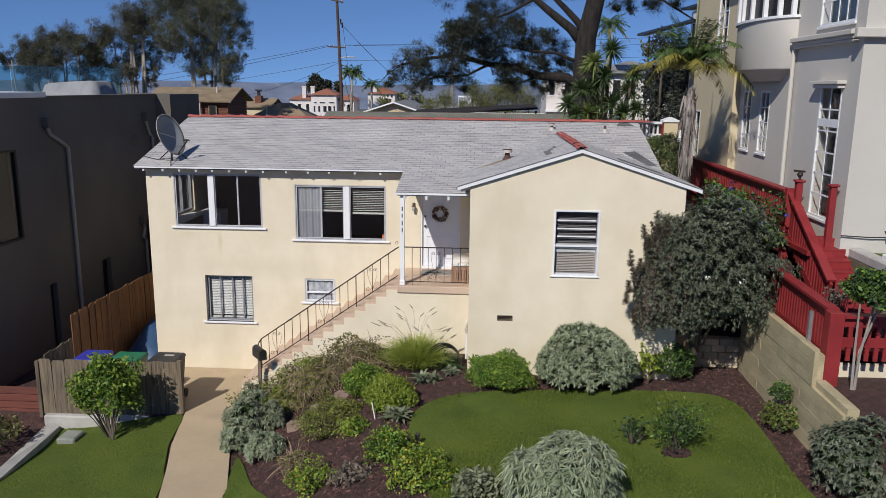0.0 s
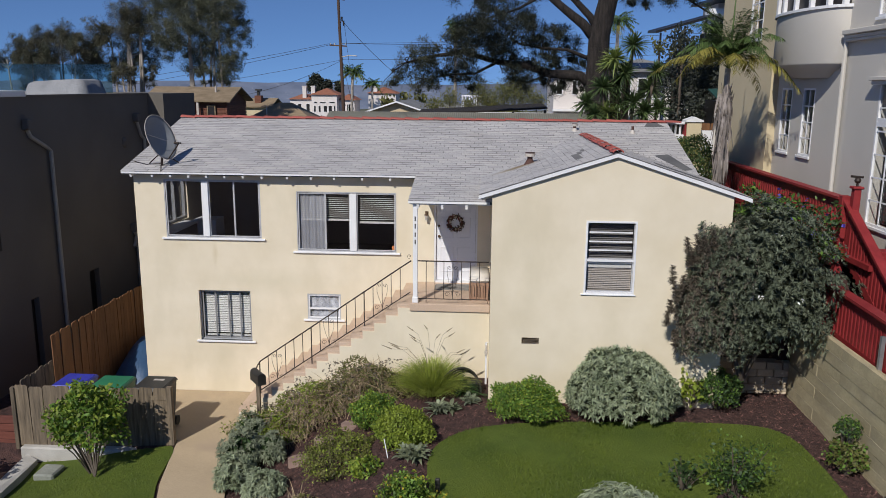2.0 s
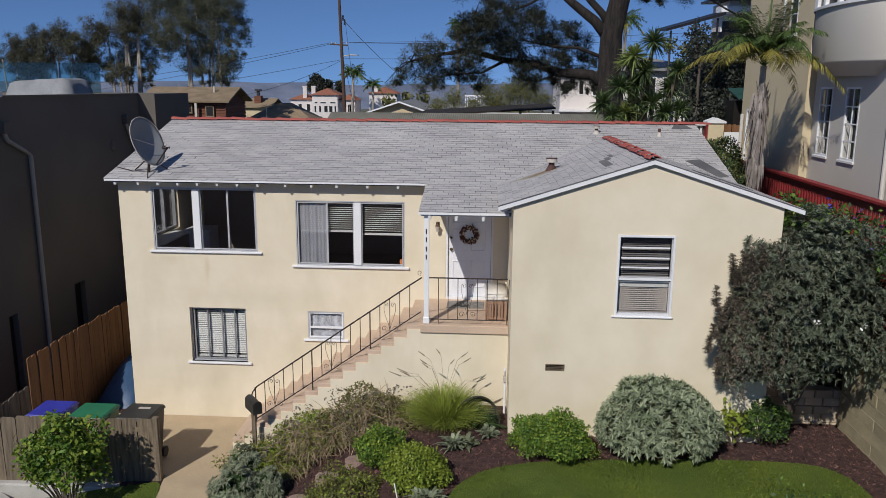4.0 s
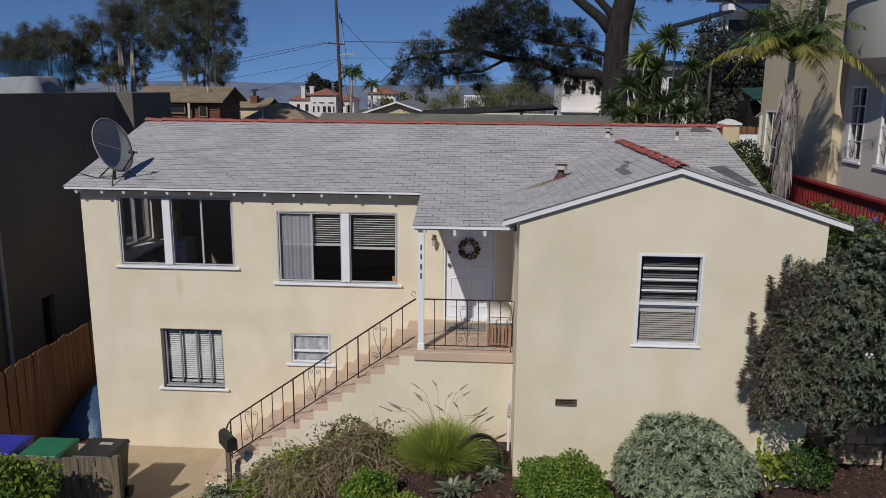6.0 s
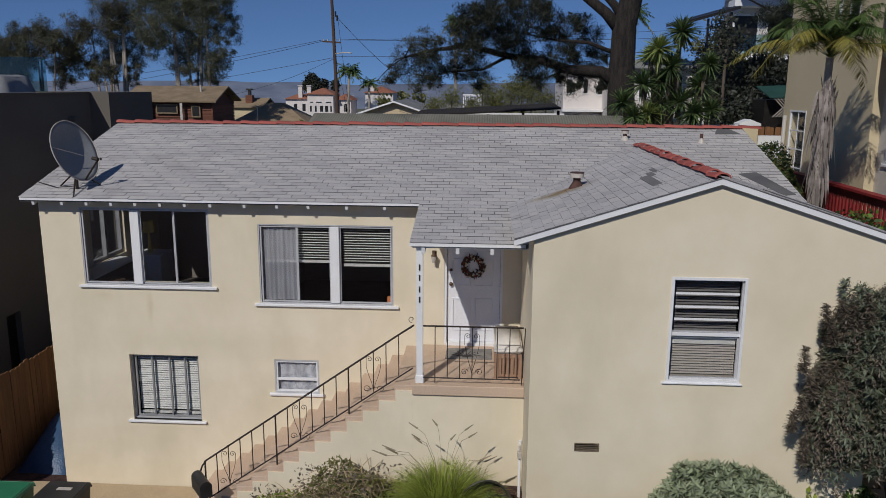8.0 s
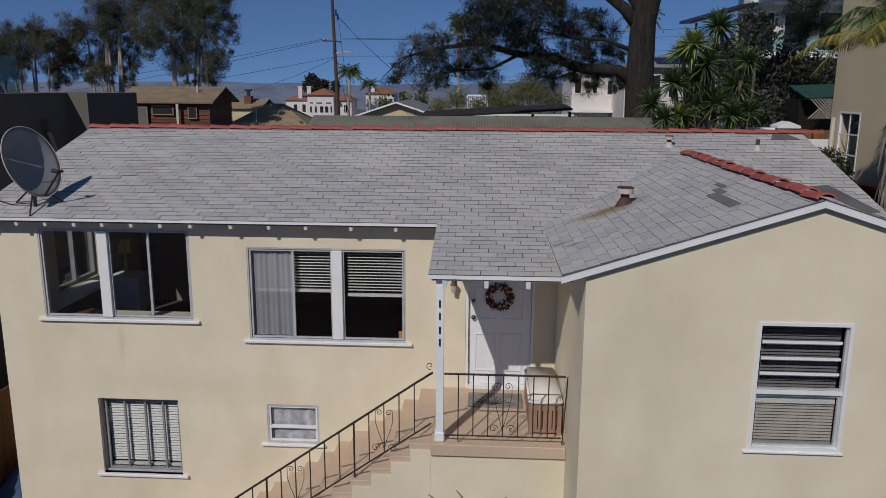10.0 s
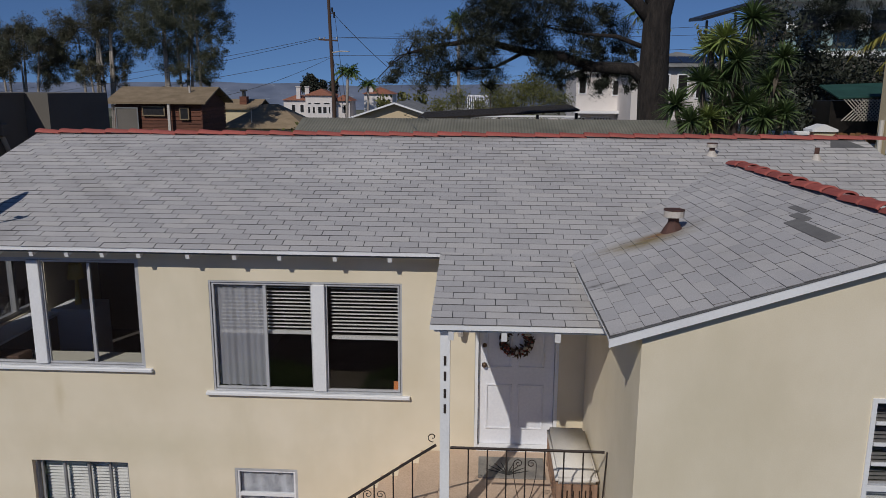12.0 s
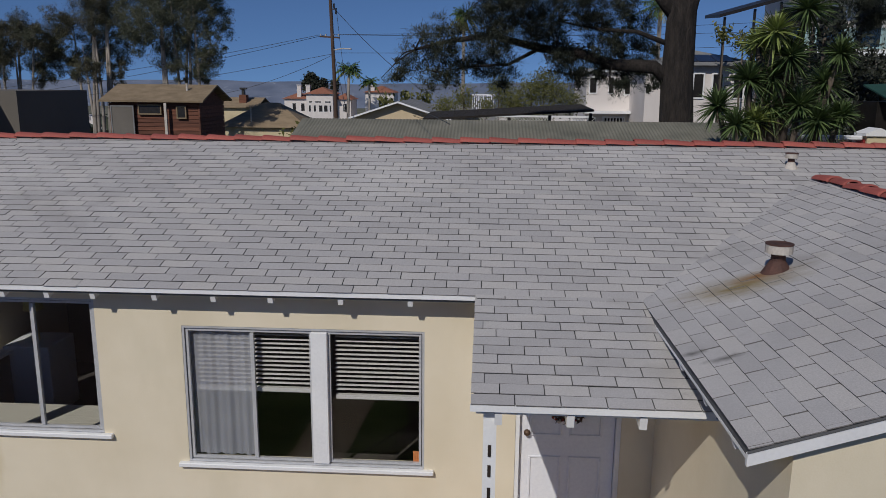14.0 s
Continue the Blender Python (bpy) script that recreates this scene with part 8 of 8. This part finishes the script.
# ---- buildings behind ----
DARKWOOD = surf("dark_red_log", (0.09, 0.033, 0.020), (0.19, 0.075, 0.045), 1.2, 18, 0.85, 0.3, 0.01, stretch=(0.5, 3, 6), rand=0.25)
BROWNROOF = surf("brown_shingle_roof", (0.17, 0.125, 0.075), (0.26, 0.195, 0.125), 1.0, 22, 0.95, 0.4, 0.02, stretch=(1, 1, 4))
WHITEST = surf("white_render", (0.62, 0.57, 0.54), (0.72, 0.67, 0.64), 0.5, 20, 0.9, 0.2)
TANROOF = surf("sunned_tan_shingle_roof", (0.21, 0.155, 0.095), (0.30, 0.225, 0.145), 1.0, 22, 0.95, 0.4, 0.02, stretch=(1, 1, 4))
TERRA = surf("terracotta_roof", (0.22, 0.085, 0.05), (0.32, 0.13, 0.08), 1.5, 14, 0.9, 0.4, 0.03)
GREYROOF = surf("grey_tile_roof", (0.16, 0.16, 0.16), (0.25, 0.25, 0.245), 1.0, 18, 0.9, 0.3, 0.02)
CORR = surf("corrugated_grey_green_sheet", (0.145, 0.14, 0.11), (0.215, 0.205, 0.165), 1.2, 40, 0.7, 0.2, 0.006, stain=(0.10, 0.10, 0.08), stain_scale=0.8)


def gable_roof(x0, x1, y0, y1, ze, zr, axis="x", over=0.3, thick=0.14):
    """Two sloping slabs; axis is the way of the ridge."""
    bm = bmesh.new()
    if axis == "x":
        m = (y0 + y1) / 2
        sets = ([(x0 - over, y0 - over, ze), (x1 + over, y0 - over, ze), (x1 + over, m, zr), (x0 - over, m, zr)], [(x0 - over, m, zr), (x1 + over, m, zr), (x1 + over, y1 + over, ze), (x0 - over, y1 + over, ze)])
    else:
        m = (x0 + x1) / 2
        sets = ([(x0 - over, y0 - over, ze), (m, y0 - over, zr), (m, y1 + over, zr), (x0 - over, y1 + over, ze)], [(m, y0 - over, zr), (x1 + over, y0 - over, ze), (x1 + over, y1 + over, ze), (m, y1 + over, zr)])
    for q in sets:
        top = [bm.verts.new(p) for p in q]
        low = [bm.verts.new(Vector(p) - Vector((0, 0, thick))) for p in q]
        bm.faces.new(top)
        bm.faces.new(low[::-1])
        for i in range(4):
            bm.faces.new((low[i], low[(i + 1) % 4], top[(i + 1) % 4], top[i]))
    bmesh.ops.recalc_face_normals(bm, faces=bm.faces[:])
    return bm


def hip_roof(x0, x1, y0, y1, ze, zr, over=0.5):
    bm = bmesh.new()
    x0, x1, y0, y1 = x0 - over, x1 + over, y0 - over, y1 + over
    h = min(x1 - x0, y1 - y0) / 2
    c = [bm.verts.new(p) for p in ((x0, y0, ze), (x1, y0, ze), (x1, y1, ze), (x0, y1, ze))]
    if x1 - x0 >= y1 - y0:
        a, b = bm.verts.new((x0 + h, (y0 + y1) / 2, zr)), bm.verts.new((x1 - h + 0.001, (y0 + y1) / 2, zr))
        for f in ((c[0], c[1], b, a), (c[1], c[2], b), (c[2], c[3], a, b), (c[3], c[0], a)):
            bm.faces.new(f)
    else:
        a, b = bm.verts.new(((x0 + x1) / 2, y0 + h, zr)), bm.verts.new(((x0 + x1) / 2, y1 - h + 0.001, zr))
        for f in ((c[0], c[1], a), (c[1], c[2], b, a), (c[2], c[3], b), (c[3], c[0], a, b)):
            bm.faces.new(f)
    bm.faces.new(c[::-1])
    return bm


def far_window(x0, x1, z0, z1, y, parent, mat=None, glazing=None):
    w = part("window", frame_bars(x0, x1, z0, z1, y - 0.06, y + 0.02, min(0.10, (x1 - x0) * 0.12)), mat or TRIM, parent)
    part("pane", boxes((x0 + 0.05, x1 - 0.05, y - 0.02, y - 0.01, z0 + 0.05, z1 - 0.05)), glazing or DARKM, w)


# board-sided house
lh = thing("board_house", "red-brown board-sided house with brown shingle roof", "house", (-20, 56, -2))
part("roof", gable_roof(-23.9, -16.2, 53.4, 59.6, 5.42, 6.66, "x", 0.35), BROWNROOF, lh)
part("core", boxes((-23.6, -16.45, 53.75, 59.2, -3, 5.35)), DARKWOOD, lh)
part("gable", prism([(53.75, 5.351), (59.2, 5.351), (56.5, 6.40)], "x", -16.75, -16.45), DARKWOOD, lh)
for i in range(16):
    z = 0.4 + 0.31 * i
    bm = bmesh.new()
    beam(bm, (-23.7, 53.72, z), (-16.35, 53.72, z), 0.12, 0.27)
    part("board", bm, DARKWOOD, lh)
    bm = bmesh.new()
    beam(bm, (-16.42, 53.6, z + 0.1), (-16.42, 59.3, z + 0.1), 0.12, 0.27)
    part("board", bm, DARKWOOD, lh)
far_window(-23.5, -21.6, 2.6, 5.0, 53.4, lh, GREYROOF, GREYSTUCCO)
far_window(-21.3, -19.4, 4.3, 5.1, 53.5, lh, BROWNROOF)
far_window(-18.2, -17.4, 4.0, 5.0, 53.5, lh, BROWNROOF)
part("post", boxes((-19.05, -18.85, 53.1, 53.3, -3, 5.25)), PALE, lh)
part("vent", tube([(-17.9, 55.2, 6.1), (-17.9, 55.2, 6.75)], 0.10, 8), PALE, lh)
# brown roofs in the middle distance
b1 = thing("bungalow", "low bungalow with brown shingle roof", "house", (-18, 78, -4))
part("wall", boxes((-22.4, -13.2, 75.5, 83, -6, 2.2)), TANSTUCCO, b1)
part("roof", hip_roof(-22.4, -13.2, 75.5, 83, 2.2, 4.75), TANROOF, b1)
part("vent", tube([(-19.2, 76, 2.6), (-19.2, 76, 4.3)], 0.07, 6), PALE, b1)
b2 = thing("bungalow", "tan-roofed house with red brick chimney", "house", (-23, 90, -5))
part("wall", boxes((-27.5, -22.3, 88, 94, -8, 4.0)), TANSTUCCO, b2)
part("roof", gable_roof(-27.5, -22.3, 88, 94, 4.0, 5.1, "x", 0.4), TANROOF, b2)
ch = part("chimney", boxes((-24.65, -23.75, 89, 90, 4.0, 5.45)), DARKWOOD, b2, "red brick chimney with dark cowl")
part("cowl", boxes((-24.35, -24.05, 89.2, 89.8, 5.451, 6.1), (-24.55, -23.85, 89.05, 89.95, 6.101, 6.32)), BLACK, ch)
# white houses with terracotta roofs
for wx0, wx1, wz, wr, wy, chx, wl in ((-70.6, -61.9, 1.6, 2.2, 284, (-65.0,), 0), (-61.2, -51.3, 3.5, 2.5, 280, (-60.7,), 1), (-51.2, -45.2, 1.5, 2.2, 284, (), 0), (-39.2, -28.6, 4.2, 2.5, 281, (-36.6,), 2)):
    h = thing("villa", "white rendered villa with terracotta hip roof", "house", ((wx0 + wx1) / 2, wy, -20), "far villas")
    part("wall", boxes((wx0, wx1, wy, wy + 13, -22, wz)), WHITEST, h)
    part("roof", hip_roof(wx0, wx1, wy, wy + 13, wz, wz + wr, 0.8), TERRA, h)
    for c in chx:
        k = part("chimney", boxes((c - 0.75, c + 0.75, wy + 0.6, wy + 2.0, wz - 0.4, 6.5)), WHITEST, h)
        part("cap", boxes((c - 0.95, c + 0.95, wy + 0.4, wy + 2.2, 6.501, 6.8)), WHITEST, k)
    if wl == 1:
        for x, w in ((-60.4, 0.9), (-58.6, 1.0), (-56.6, 1.5), (-54.7, 1.5), (-52.6, 0.8)):
            far_window(x, x + w, -3.1, -0.6, wy, h)
        for x, w in ((-60.3, 1.3), (-58.0, 2.4), (-54.3, 2.3)):
            far_window(x, x + w, 0.2, 0.9, wy, h)
    elif wl == 0:
        for x in (wx0 + 3.0, wx1 - 2.4):
            far_window(x, x + 1.5, wz - 4.6, wz - 1.6, wy, h)
    else:
        for x in (wx0 + 1.0, wx0 + 4.8, wx0 + 7.0):
            far_window(x, x + 1.1, wz - 4.2, wz - 1.6, wy, h)
# cream gable-fronted house
cg = thing("gable_house", "cream gable-fronted house with white bargeboards", "house", (0.4, 48, -3))
part("wall", prism([(-2.6, -4), (3.2, -4), (3.2, 4.62), (0.4, 5.55), (-2.6, 4.62)], "y", 45.3, 56), surf("cream_render", (0.55, 0.43, 0.28), (0.62, 0.50, 0.33), 0.6, 30, 0.9, 0.2), cg)
part("roof", gable_roof(-2.5, 3.3, 45.3, 56, 4.58, 5.70, "y", 0.45, 0.1), GREYROOF, cg)
part("bargeboard", rake(-2.95, 4.6, 0.4, 5.70, 44.80, 0.06, 0.12), TRIM, cg)
part("bargeboard", rake(0.4, 5.70, 3.75, 4.6, 44.80, 0.06, 0.12), TRIM, cg)
# corrugated shed roof just behind the ridge
sh = thing("shed", "long shed with grey-green corrugated roof behind the house", "shed", (7, 10.5, 3))
bm = bmesh.new()
nc = 270
rows = []
for j, (y, z) in enumerate(((8.6, 5.05), (12.0, 5.92))):
    rows.append([bm.verts.new((2.0 + 10.5 * i / nc + (0.0 if i else -0.1 * j), y, z + (0.006 if i % 2 else -0.006))) for i in range(nc + 1)])
for i in range(nc):
    bm.faces.new((rows[0][i], rows[0][i + 1], rows[1][i + 1], rows[1][i]))
part("roof", bm, CORR, sh, "grey-green corrugated roof")
part("wall", boxes((2.1, 11.3, 8.9, 9.0, 2.2, 5.02), (2.1, 12.4, 11.8, 11.9, 2.2, 5.7), (2.1, 2.2, 9.01, 11.79, 2.2, 5.1)), GREYWOOD, sh)
# dark flat pergola roof, lattice and white balcony
pg = thing("pergola", "long dark pergola roof on posts", "pergola", (8, 31, 1))
part("roof", slab([(3.4, 29, 5.25), (11.2, 29, 5.72), (11.2, 34, 5.86), (3.4, 34, 5.40)], 0.09), PINEBARK, pg)
for i in range(5):
    x = 3.6 + 1.85 * i
    part("post", boxes((x, x + 0.14, 29.1, 29.24, 0, 5.1 + 0.06 * (x - 3.4))), DARKM, pg)
lt = thing("lattice_fence", "white lattice fence under the pergola", "fence", (9, 35.5, 2))
for i in range(36):
    for sg in (-1, 1):
        bm = bmesh.new()
        x = 6.2 + 0.16 * i
        beam(bm, (x - sg * 0.35, 35.5 + 0.03 * sg, 4.4), (x + sg * 0.35, 35.5 + 0.03 * sg, 5.1), 0.05, 0.02)
        part("slat", bm, TRIM, lt)
part("rail", boxes((5.8, 12.0, 35.42, 35.58, 5.1, 5.2)), TRIM, lt)
part("base", boxes((5.8, 12.0, 35.42, 35.58, -1.5, 4.4)), WHITEST, lt)
wb = thing("balcony", "white railed balcony of a far house", "balcony", (6, 60, 0))
part("deck", boxes((5.0, 6.9, 60, 62, 4.5, 4.75)), TRIM, wb)
part("rail", boxes((5.0, 6.9, 60, 60.08, 5.95, 6.08)), TRIM, wb)
for i in range(11):
    part("baluster", boxes((5.02 + 0.18 * i, 5.10 + 0.18 * i, 60.0, 60.06, 4.76, 5.95)), TRIM, wb)
part("wall", boxes((3.2, 8.0, 61, 66, -4, 4.49)), WHITEST, wb)
part("roof", gable_roof(1.0, 5.0, 58.5, 64, 4.4, 5.2, "x", 0.3), GREYROOF, wb)
# white house behind the pine and grey-roofed house with solar panels
wh = thing("white_house", "white rendered house partly hidden by the pine", "house", (15, 46, 1))
part("wall", boxes((12.8, 17.8, 45, 52, 0, 7.7)), WHITEST, wh)
part("eave", boxes((12.6, 17.9, 44.7, 52.2, 7.7, 7.9)), TRIM, wh)
part("balcony_floor", boxes((12.7, 15.9, 44.2, 45, 5.05, 5.2)), TRIM, wh)
for i, (x0, x1, z0, z1) in enumerate(((12.95, 13.5, 6.3, 7.4), (14.2, 14.6, 6.3, 7.4), (13.9, 15.4, 3.9, 4.85), (16.4, 17.2, 5.6, 7.0), (15.2, 15.9, 6.2, 7.3), (12.95, 13.5, 3.8, 4.8))):
    far_window(x0, x1, z0, z1, 45, wh)
for i in range(7):
    part("bar", boxes((13.98 + 0.2 * i, 14.05 + 0.2 * i, 44.86, 44.9, 3.95, 4.8)), TRIM, wh)
gh = thing("grey_roof_house", "pale house with grey roof and solar panels", "house", (19, 41, 2))
part("wall", boxes((15.6, 22.4, 40, 47, 0, 8.0)), WHITEST, gh)
part("roof", hip_roof(15.6, 22.4, 40, 47, 8.0, 9.05, 0.5), GREYROOF, gh)
for x in (17.2, 18.3, 19.4, 20.6):
    far_window(x, x + 0.7, 6.1, 7.6, 40, gh)
SOLAR = surf("dark_blue_solar_glass", (0.012, 0.015, 0.03), (0.02, 0.025, 0.045), 3, 20, 0.2, 0.0)
for i in range(3):
    x = 17.6 + 1.05 * i
    part("solar_panel", slab([(x, 40.3, 8.28), (x + 1.0, 40.3, 8.28), (x + 1.0, 41.9, 8.70), (x, 41.9, 8.70)], 0.05), SOLAR, gh)
# modern hillside house with balconies and flat canopy
mh = thing("hillside_house", "modern white hillside house with glass balconies and flat canopy", "house", (25, 44, 4))
part("wall", boxes((24.1, 36, 42, 46, 0, 12.9)), WHITEST, mh)
part("roof", slab([(23.3, 39.6, 13.05), (36.4, 39.6, 13.05), (36.4, 46.6, 13.25), (23.3, 46.6, 13.25)], 0.16), DARKM, mh, "flat dark overhanging roof")
part("lower_wall", boxes((23.2, 36, 40.5, 41.99, 0, 8.6)), GREYSTUCCO, mh)
part("balcony_floor", boxes((23.2, 36, 40.3, 41.99, 8.62, 8.95)), TRIM, mh)
for i in range(5):
    x = 23.4 + 2.2 * i
    p = part("glass_panel", boxes((x, x + 2.1, 40.4, 40.43, 9.0, 10.2)), TEAL, mh)
    far_window(x + 0.2, x + 1.9, 9.1, 11.6, 41.99, mh)
part("upper_floor", boxes((23.2, 36, 40.6, 41.98, 12.0, 12.4)), TRIM, mh)
cn = thing("canopy", "flat dark canopy on thin posts on the hillside", "canopy", (19.8, 39.5, 4))
part("roof", slab([(19.0, 38, 10.7), (22.8, 38, 11.75), (22.8, 41, 11.95), (19.0, 41, 10.9)], 0.18), DARKM, cn)
for x in (19.3, 20.9, 22.3):
    part("post", boxes((x, x + 0.12, 38.2, 38.32, 4, 10.50 + 0.27 * (x - 19.0))), DARKM, cn)
part("wall", boxes((22.5, 23.15, 39.5, 40.2, 4, 10.6)), GREYSTUCCO, cn)
# dark garden structure with lattice behind the tall house
gs = thing("garden_shed", "small dark shed with green canopy and lattice panel", "shed", (17, 14.5, 3))
part("wall", boxes((16.65, 19.2, 14.6, 16, 3, 6.4)), DARKM, gs)
GREENC = surf("dark_green_canvas", (0.008, 0.045, 0.036), (0.014, 0.065, 0.052), 3, 30, 0.8, 0.2)
part("canopy", slab([(16.6, 14.0, 6.50), (19.3, 14.0, 6.62), (19.3, 15.4, 6.95), (16.6, 15.4, 6.85)], 0.04), GREENC, gs, "green canvas canopy")
for i in range(12):
    for sg in (-1, 1):
        bm = bmesh.new()
        x = 17.06 + 0.1 * i
        beam(bm, (x - sg * 0.3, 14.05 + 0.02 * sg, 5.85), (x + sg * 0.3, 14.05 + 0.02 * sg, 6.45), 0.03, 0.02)
        part("slat", bm, PALE, gs)

# ---- utility pole and wires ----
POLE = surf("brown_creosoted_pole", (0.055, 0.032, 0.022), (0.10, 0.06, 0.042), 3, 30, 0.9, 0.3, stretch=(1, 1, 0.2))
up = thing("utility_pole", "brown wooden utility pole with crossarm and transformer lines", "utility pole", (-7.0, 60, -4))
part("pole", tube([(-6.62, 60, -4), (-6.78, 60, 6), (-7.08, 60, 15.3)], 0.20, 10, 0.13), POLE, up)
bm = bmesh.new()
beam(bm, (-8.0, 60, 10.75), (-6.3, 60, 10.65), 0.10, 0.13)
part("crossarm", bm, POLE, up)
for x in (-7.9, -7.5, -6.8, -6.4):
    bm = bmesh.new()
    beam(bm, (x, 60, 10.78), (x, 60, 10.95), 0.09, sides=8)
    part("insulator", bm, PALE, up)
part("street_lamp_arm", tube([(-7.0, 60, 9.6), (-6.0, 59.6, 9.75), (-5.2, 59.4, 9.7)], 0.05, 6), PALE, up)
bm = bmesh.new()
beam(bm, (-7.62, 59.86, 15.22), (-6.42, 59.86, 14.96), 0.10, 0.13)
part("crossarm", bm, POLE, up)
for x, z in ((-7.5, 15.26), (-7.2, 15.2), (-6.55, 15.06)):
    bm = bmesh.new()
    beam(bm, (x, 59.86, z), (x, 59.86, z + 0.2), 0.09, sides=8)
    part("insulator", bm, PALE, up)
for x, z, hh in ((-6.72, 13.0, 0.42), (-6.56, 12.55, 0.5)):
    bm = bmesh.new()
    beam(bm, (x, 59.9, z), (x, 59.9, z + hh), 0.16, sides=10)
    part("cutout", bm, DARKM, up, "dark cable cutout")
part("bracket", tube([(-7.0, 60, 12.9), (-6.6, 59.9, 12.95)], 0.03, 6), POLE, up)
for i, (a, b, sag) in enumerate((((-7.9, 60, 10.9), (-75, 78, 4.0), 1.2), ((-7.4, 60, 10.9), (-75, 80, 3.0), 1.4), ((-7.0, 60, 9.3), (-75, 74, 1.5), 1.0), ((-6.4, 60, 10.9), (70, 66, 15.5), 0.8), ((-6.8, 60, 10.9), (70, 68, 14.4), 1.0),
                                 ((-7.0, 60, 9.4), (70, 64, 13.2), 0.9), ((-6.6, 60, 12.9), (1.8, 50, 6.2), 0.3), ((-6.9, 60, 10), (-2, 40, 4.5), 0.2), ((-7.0, 60, 9.2), (-18, 57, 5.5), 0.5), ((-6.5, 60, 12.6), (-3.5, 48, 5.4), 0.2))):
    a, b = Vector(a), Vector(b)
    pts = [a.lerp(b, s / 14) - Vector((0, 0, sag * 4 * (s / 14) * (1 - s / 14))) for s in range(15)]
    tagged(part("wire", tube(pts, 0.022, 4), BLACK), "thin dark overhead wire", "wire", "overhead wires")
# drop wire across the shed roof to the house
tagged(part("wire", tube([(5.0, 14, 5.75), (4.6, 12, 6.0), (5.2, 8.5, 6.2), (5.9, 3.5, 6.22)], 0.006, 4), BLACK), "thin dark overhead wire", "wire", "overhead wires")


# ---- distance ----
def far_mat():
    """Town and hills many kilometres off, their haze put into the base colour."""
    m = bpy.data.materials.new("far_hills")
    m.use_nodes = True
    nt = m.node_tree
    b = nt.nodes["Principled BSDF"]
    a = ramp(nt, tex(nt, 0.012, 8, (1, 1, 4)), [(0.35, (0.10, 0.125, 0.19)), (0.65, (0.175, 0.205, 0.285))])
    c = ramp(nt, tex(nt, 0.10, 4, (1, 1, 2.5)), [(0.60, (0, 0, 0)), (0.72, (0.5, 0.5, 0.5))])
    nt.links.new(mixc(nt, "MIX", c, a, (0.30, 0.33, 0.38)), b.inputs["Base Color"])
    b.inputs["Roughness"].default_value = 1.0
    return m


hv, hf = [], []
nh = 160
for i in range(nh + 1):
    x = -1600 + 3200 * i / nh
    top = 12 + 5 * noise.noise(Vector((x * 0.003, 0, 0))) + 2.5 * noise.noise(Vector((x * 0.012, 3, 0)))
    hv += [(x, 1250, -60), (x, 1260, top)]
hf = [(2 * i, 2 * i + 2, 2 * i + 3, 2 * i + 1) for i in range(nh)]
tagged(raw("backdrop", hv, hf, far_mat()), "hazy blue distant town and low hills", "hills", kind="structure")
trng = random.Random(300)
bm = bmesh.new()
for _ in range(260):
    y = trng.uniform(180, 900)
    x = trng.uniform(-0.55, 0.5) * y
    s = trng.uniform(3, 7)
    g = ground_z(x, y)
    box(bm, x - s, x + s, y, y + s, g - 1, g + trng.uniform(3, 7))
tagged(part("far_town", bm, WHITEST), "scattered pale roofs of a distant town", "town", kind="stuff")
rng = np.random.default_rng(301)
vs, fs, base = [], [], 0
for _ in range(240):
    y = rng.uniform(110, 800)
    x = rng.uniform(-0.55, 0.5) * y
    r = rng.uniform(2.5, 6)
    p, o = dome_points(46, (x, y, ground_z(x, y) + r * 0.6), (r, r, r * 0.8), rng, -0.5, 0.3, int(x), 0.5)
    v, f = leaf_quads(p, r * 0.28, rng, 0.7)
    vs.append(v)
    fs.append(f + base)
    base += len(v)
tagged(mesh_np("far_trees", np.concatenate(vs), np.concatenate(fs), EUCM), "scattered dark trees of the distant town", "trees", kind="stuff")

# ---- single pieces: roof shingles and wall blocks ----
for m in picked:
    ob = link("shingle", TAB, None, roof)
    ob.matrix_basis = m
bmesh_block = boxes((0, 0.075, 0.0015, 0.9985, 0.0015, 0.2035), bevel=0.004)
BLOCK_ME = bpy.data.meshes.new("block")
bmesh_block.to_mesh(BLOCK_ME)
bmesh_block.free()
BLOCK_ME.materials.append(BLOCK)
bl_rng = random.Random(11)
for y, ln, z in RB:
    ob = link("block", BLOCK_ME, None, rwall)
    ob.matrix_basis = Matrix.Translation(-rwall.location) @ Matrix.Translation((13.78 - bl_rng.uniform(0, 0.012), y, z)) @ Matrix.Diagonal((1, ln, 1, 1))
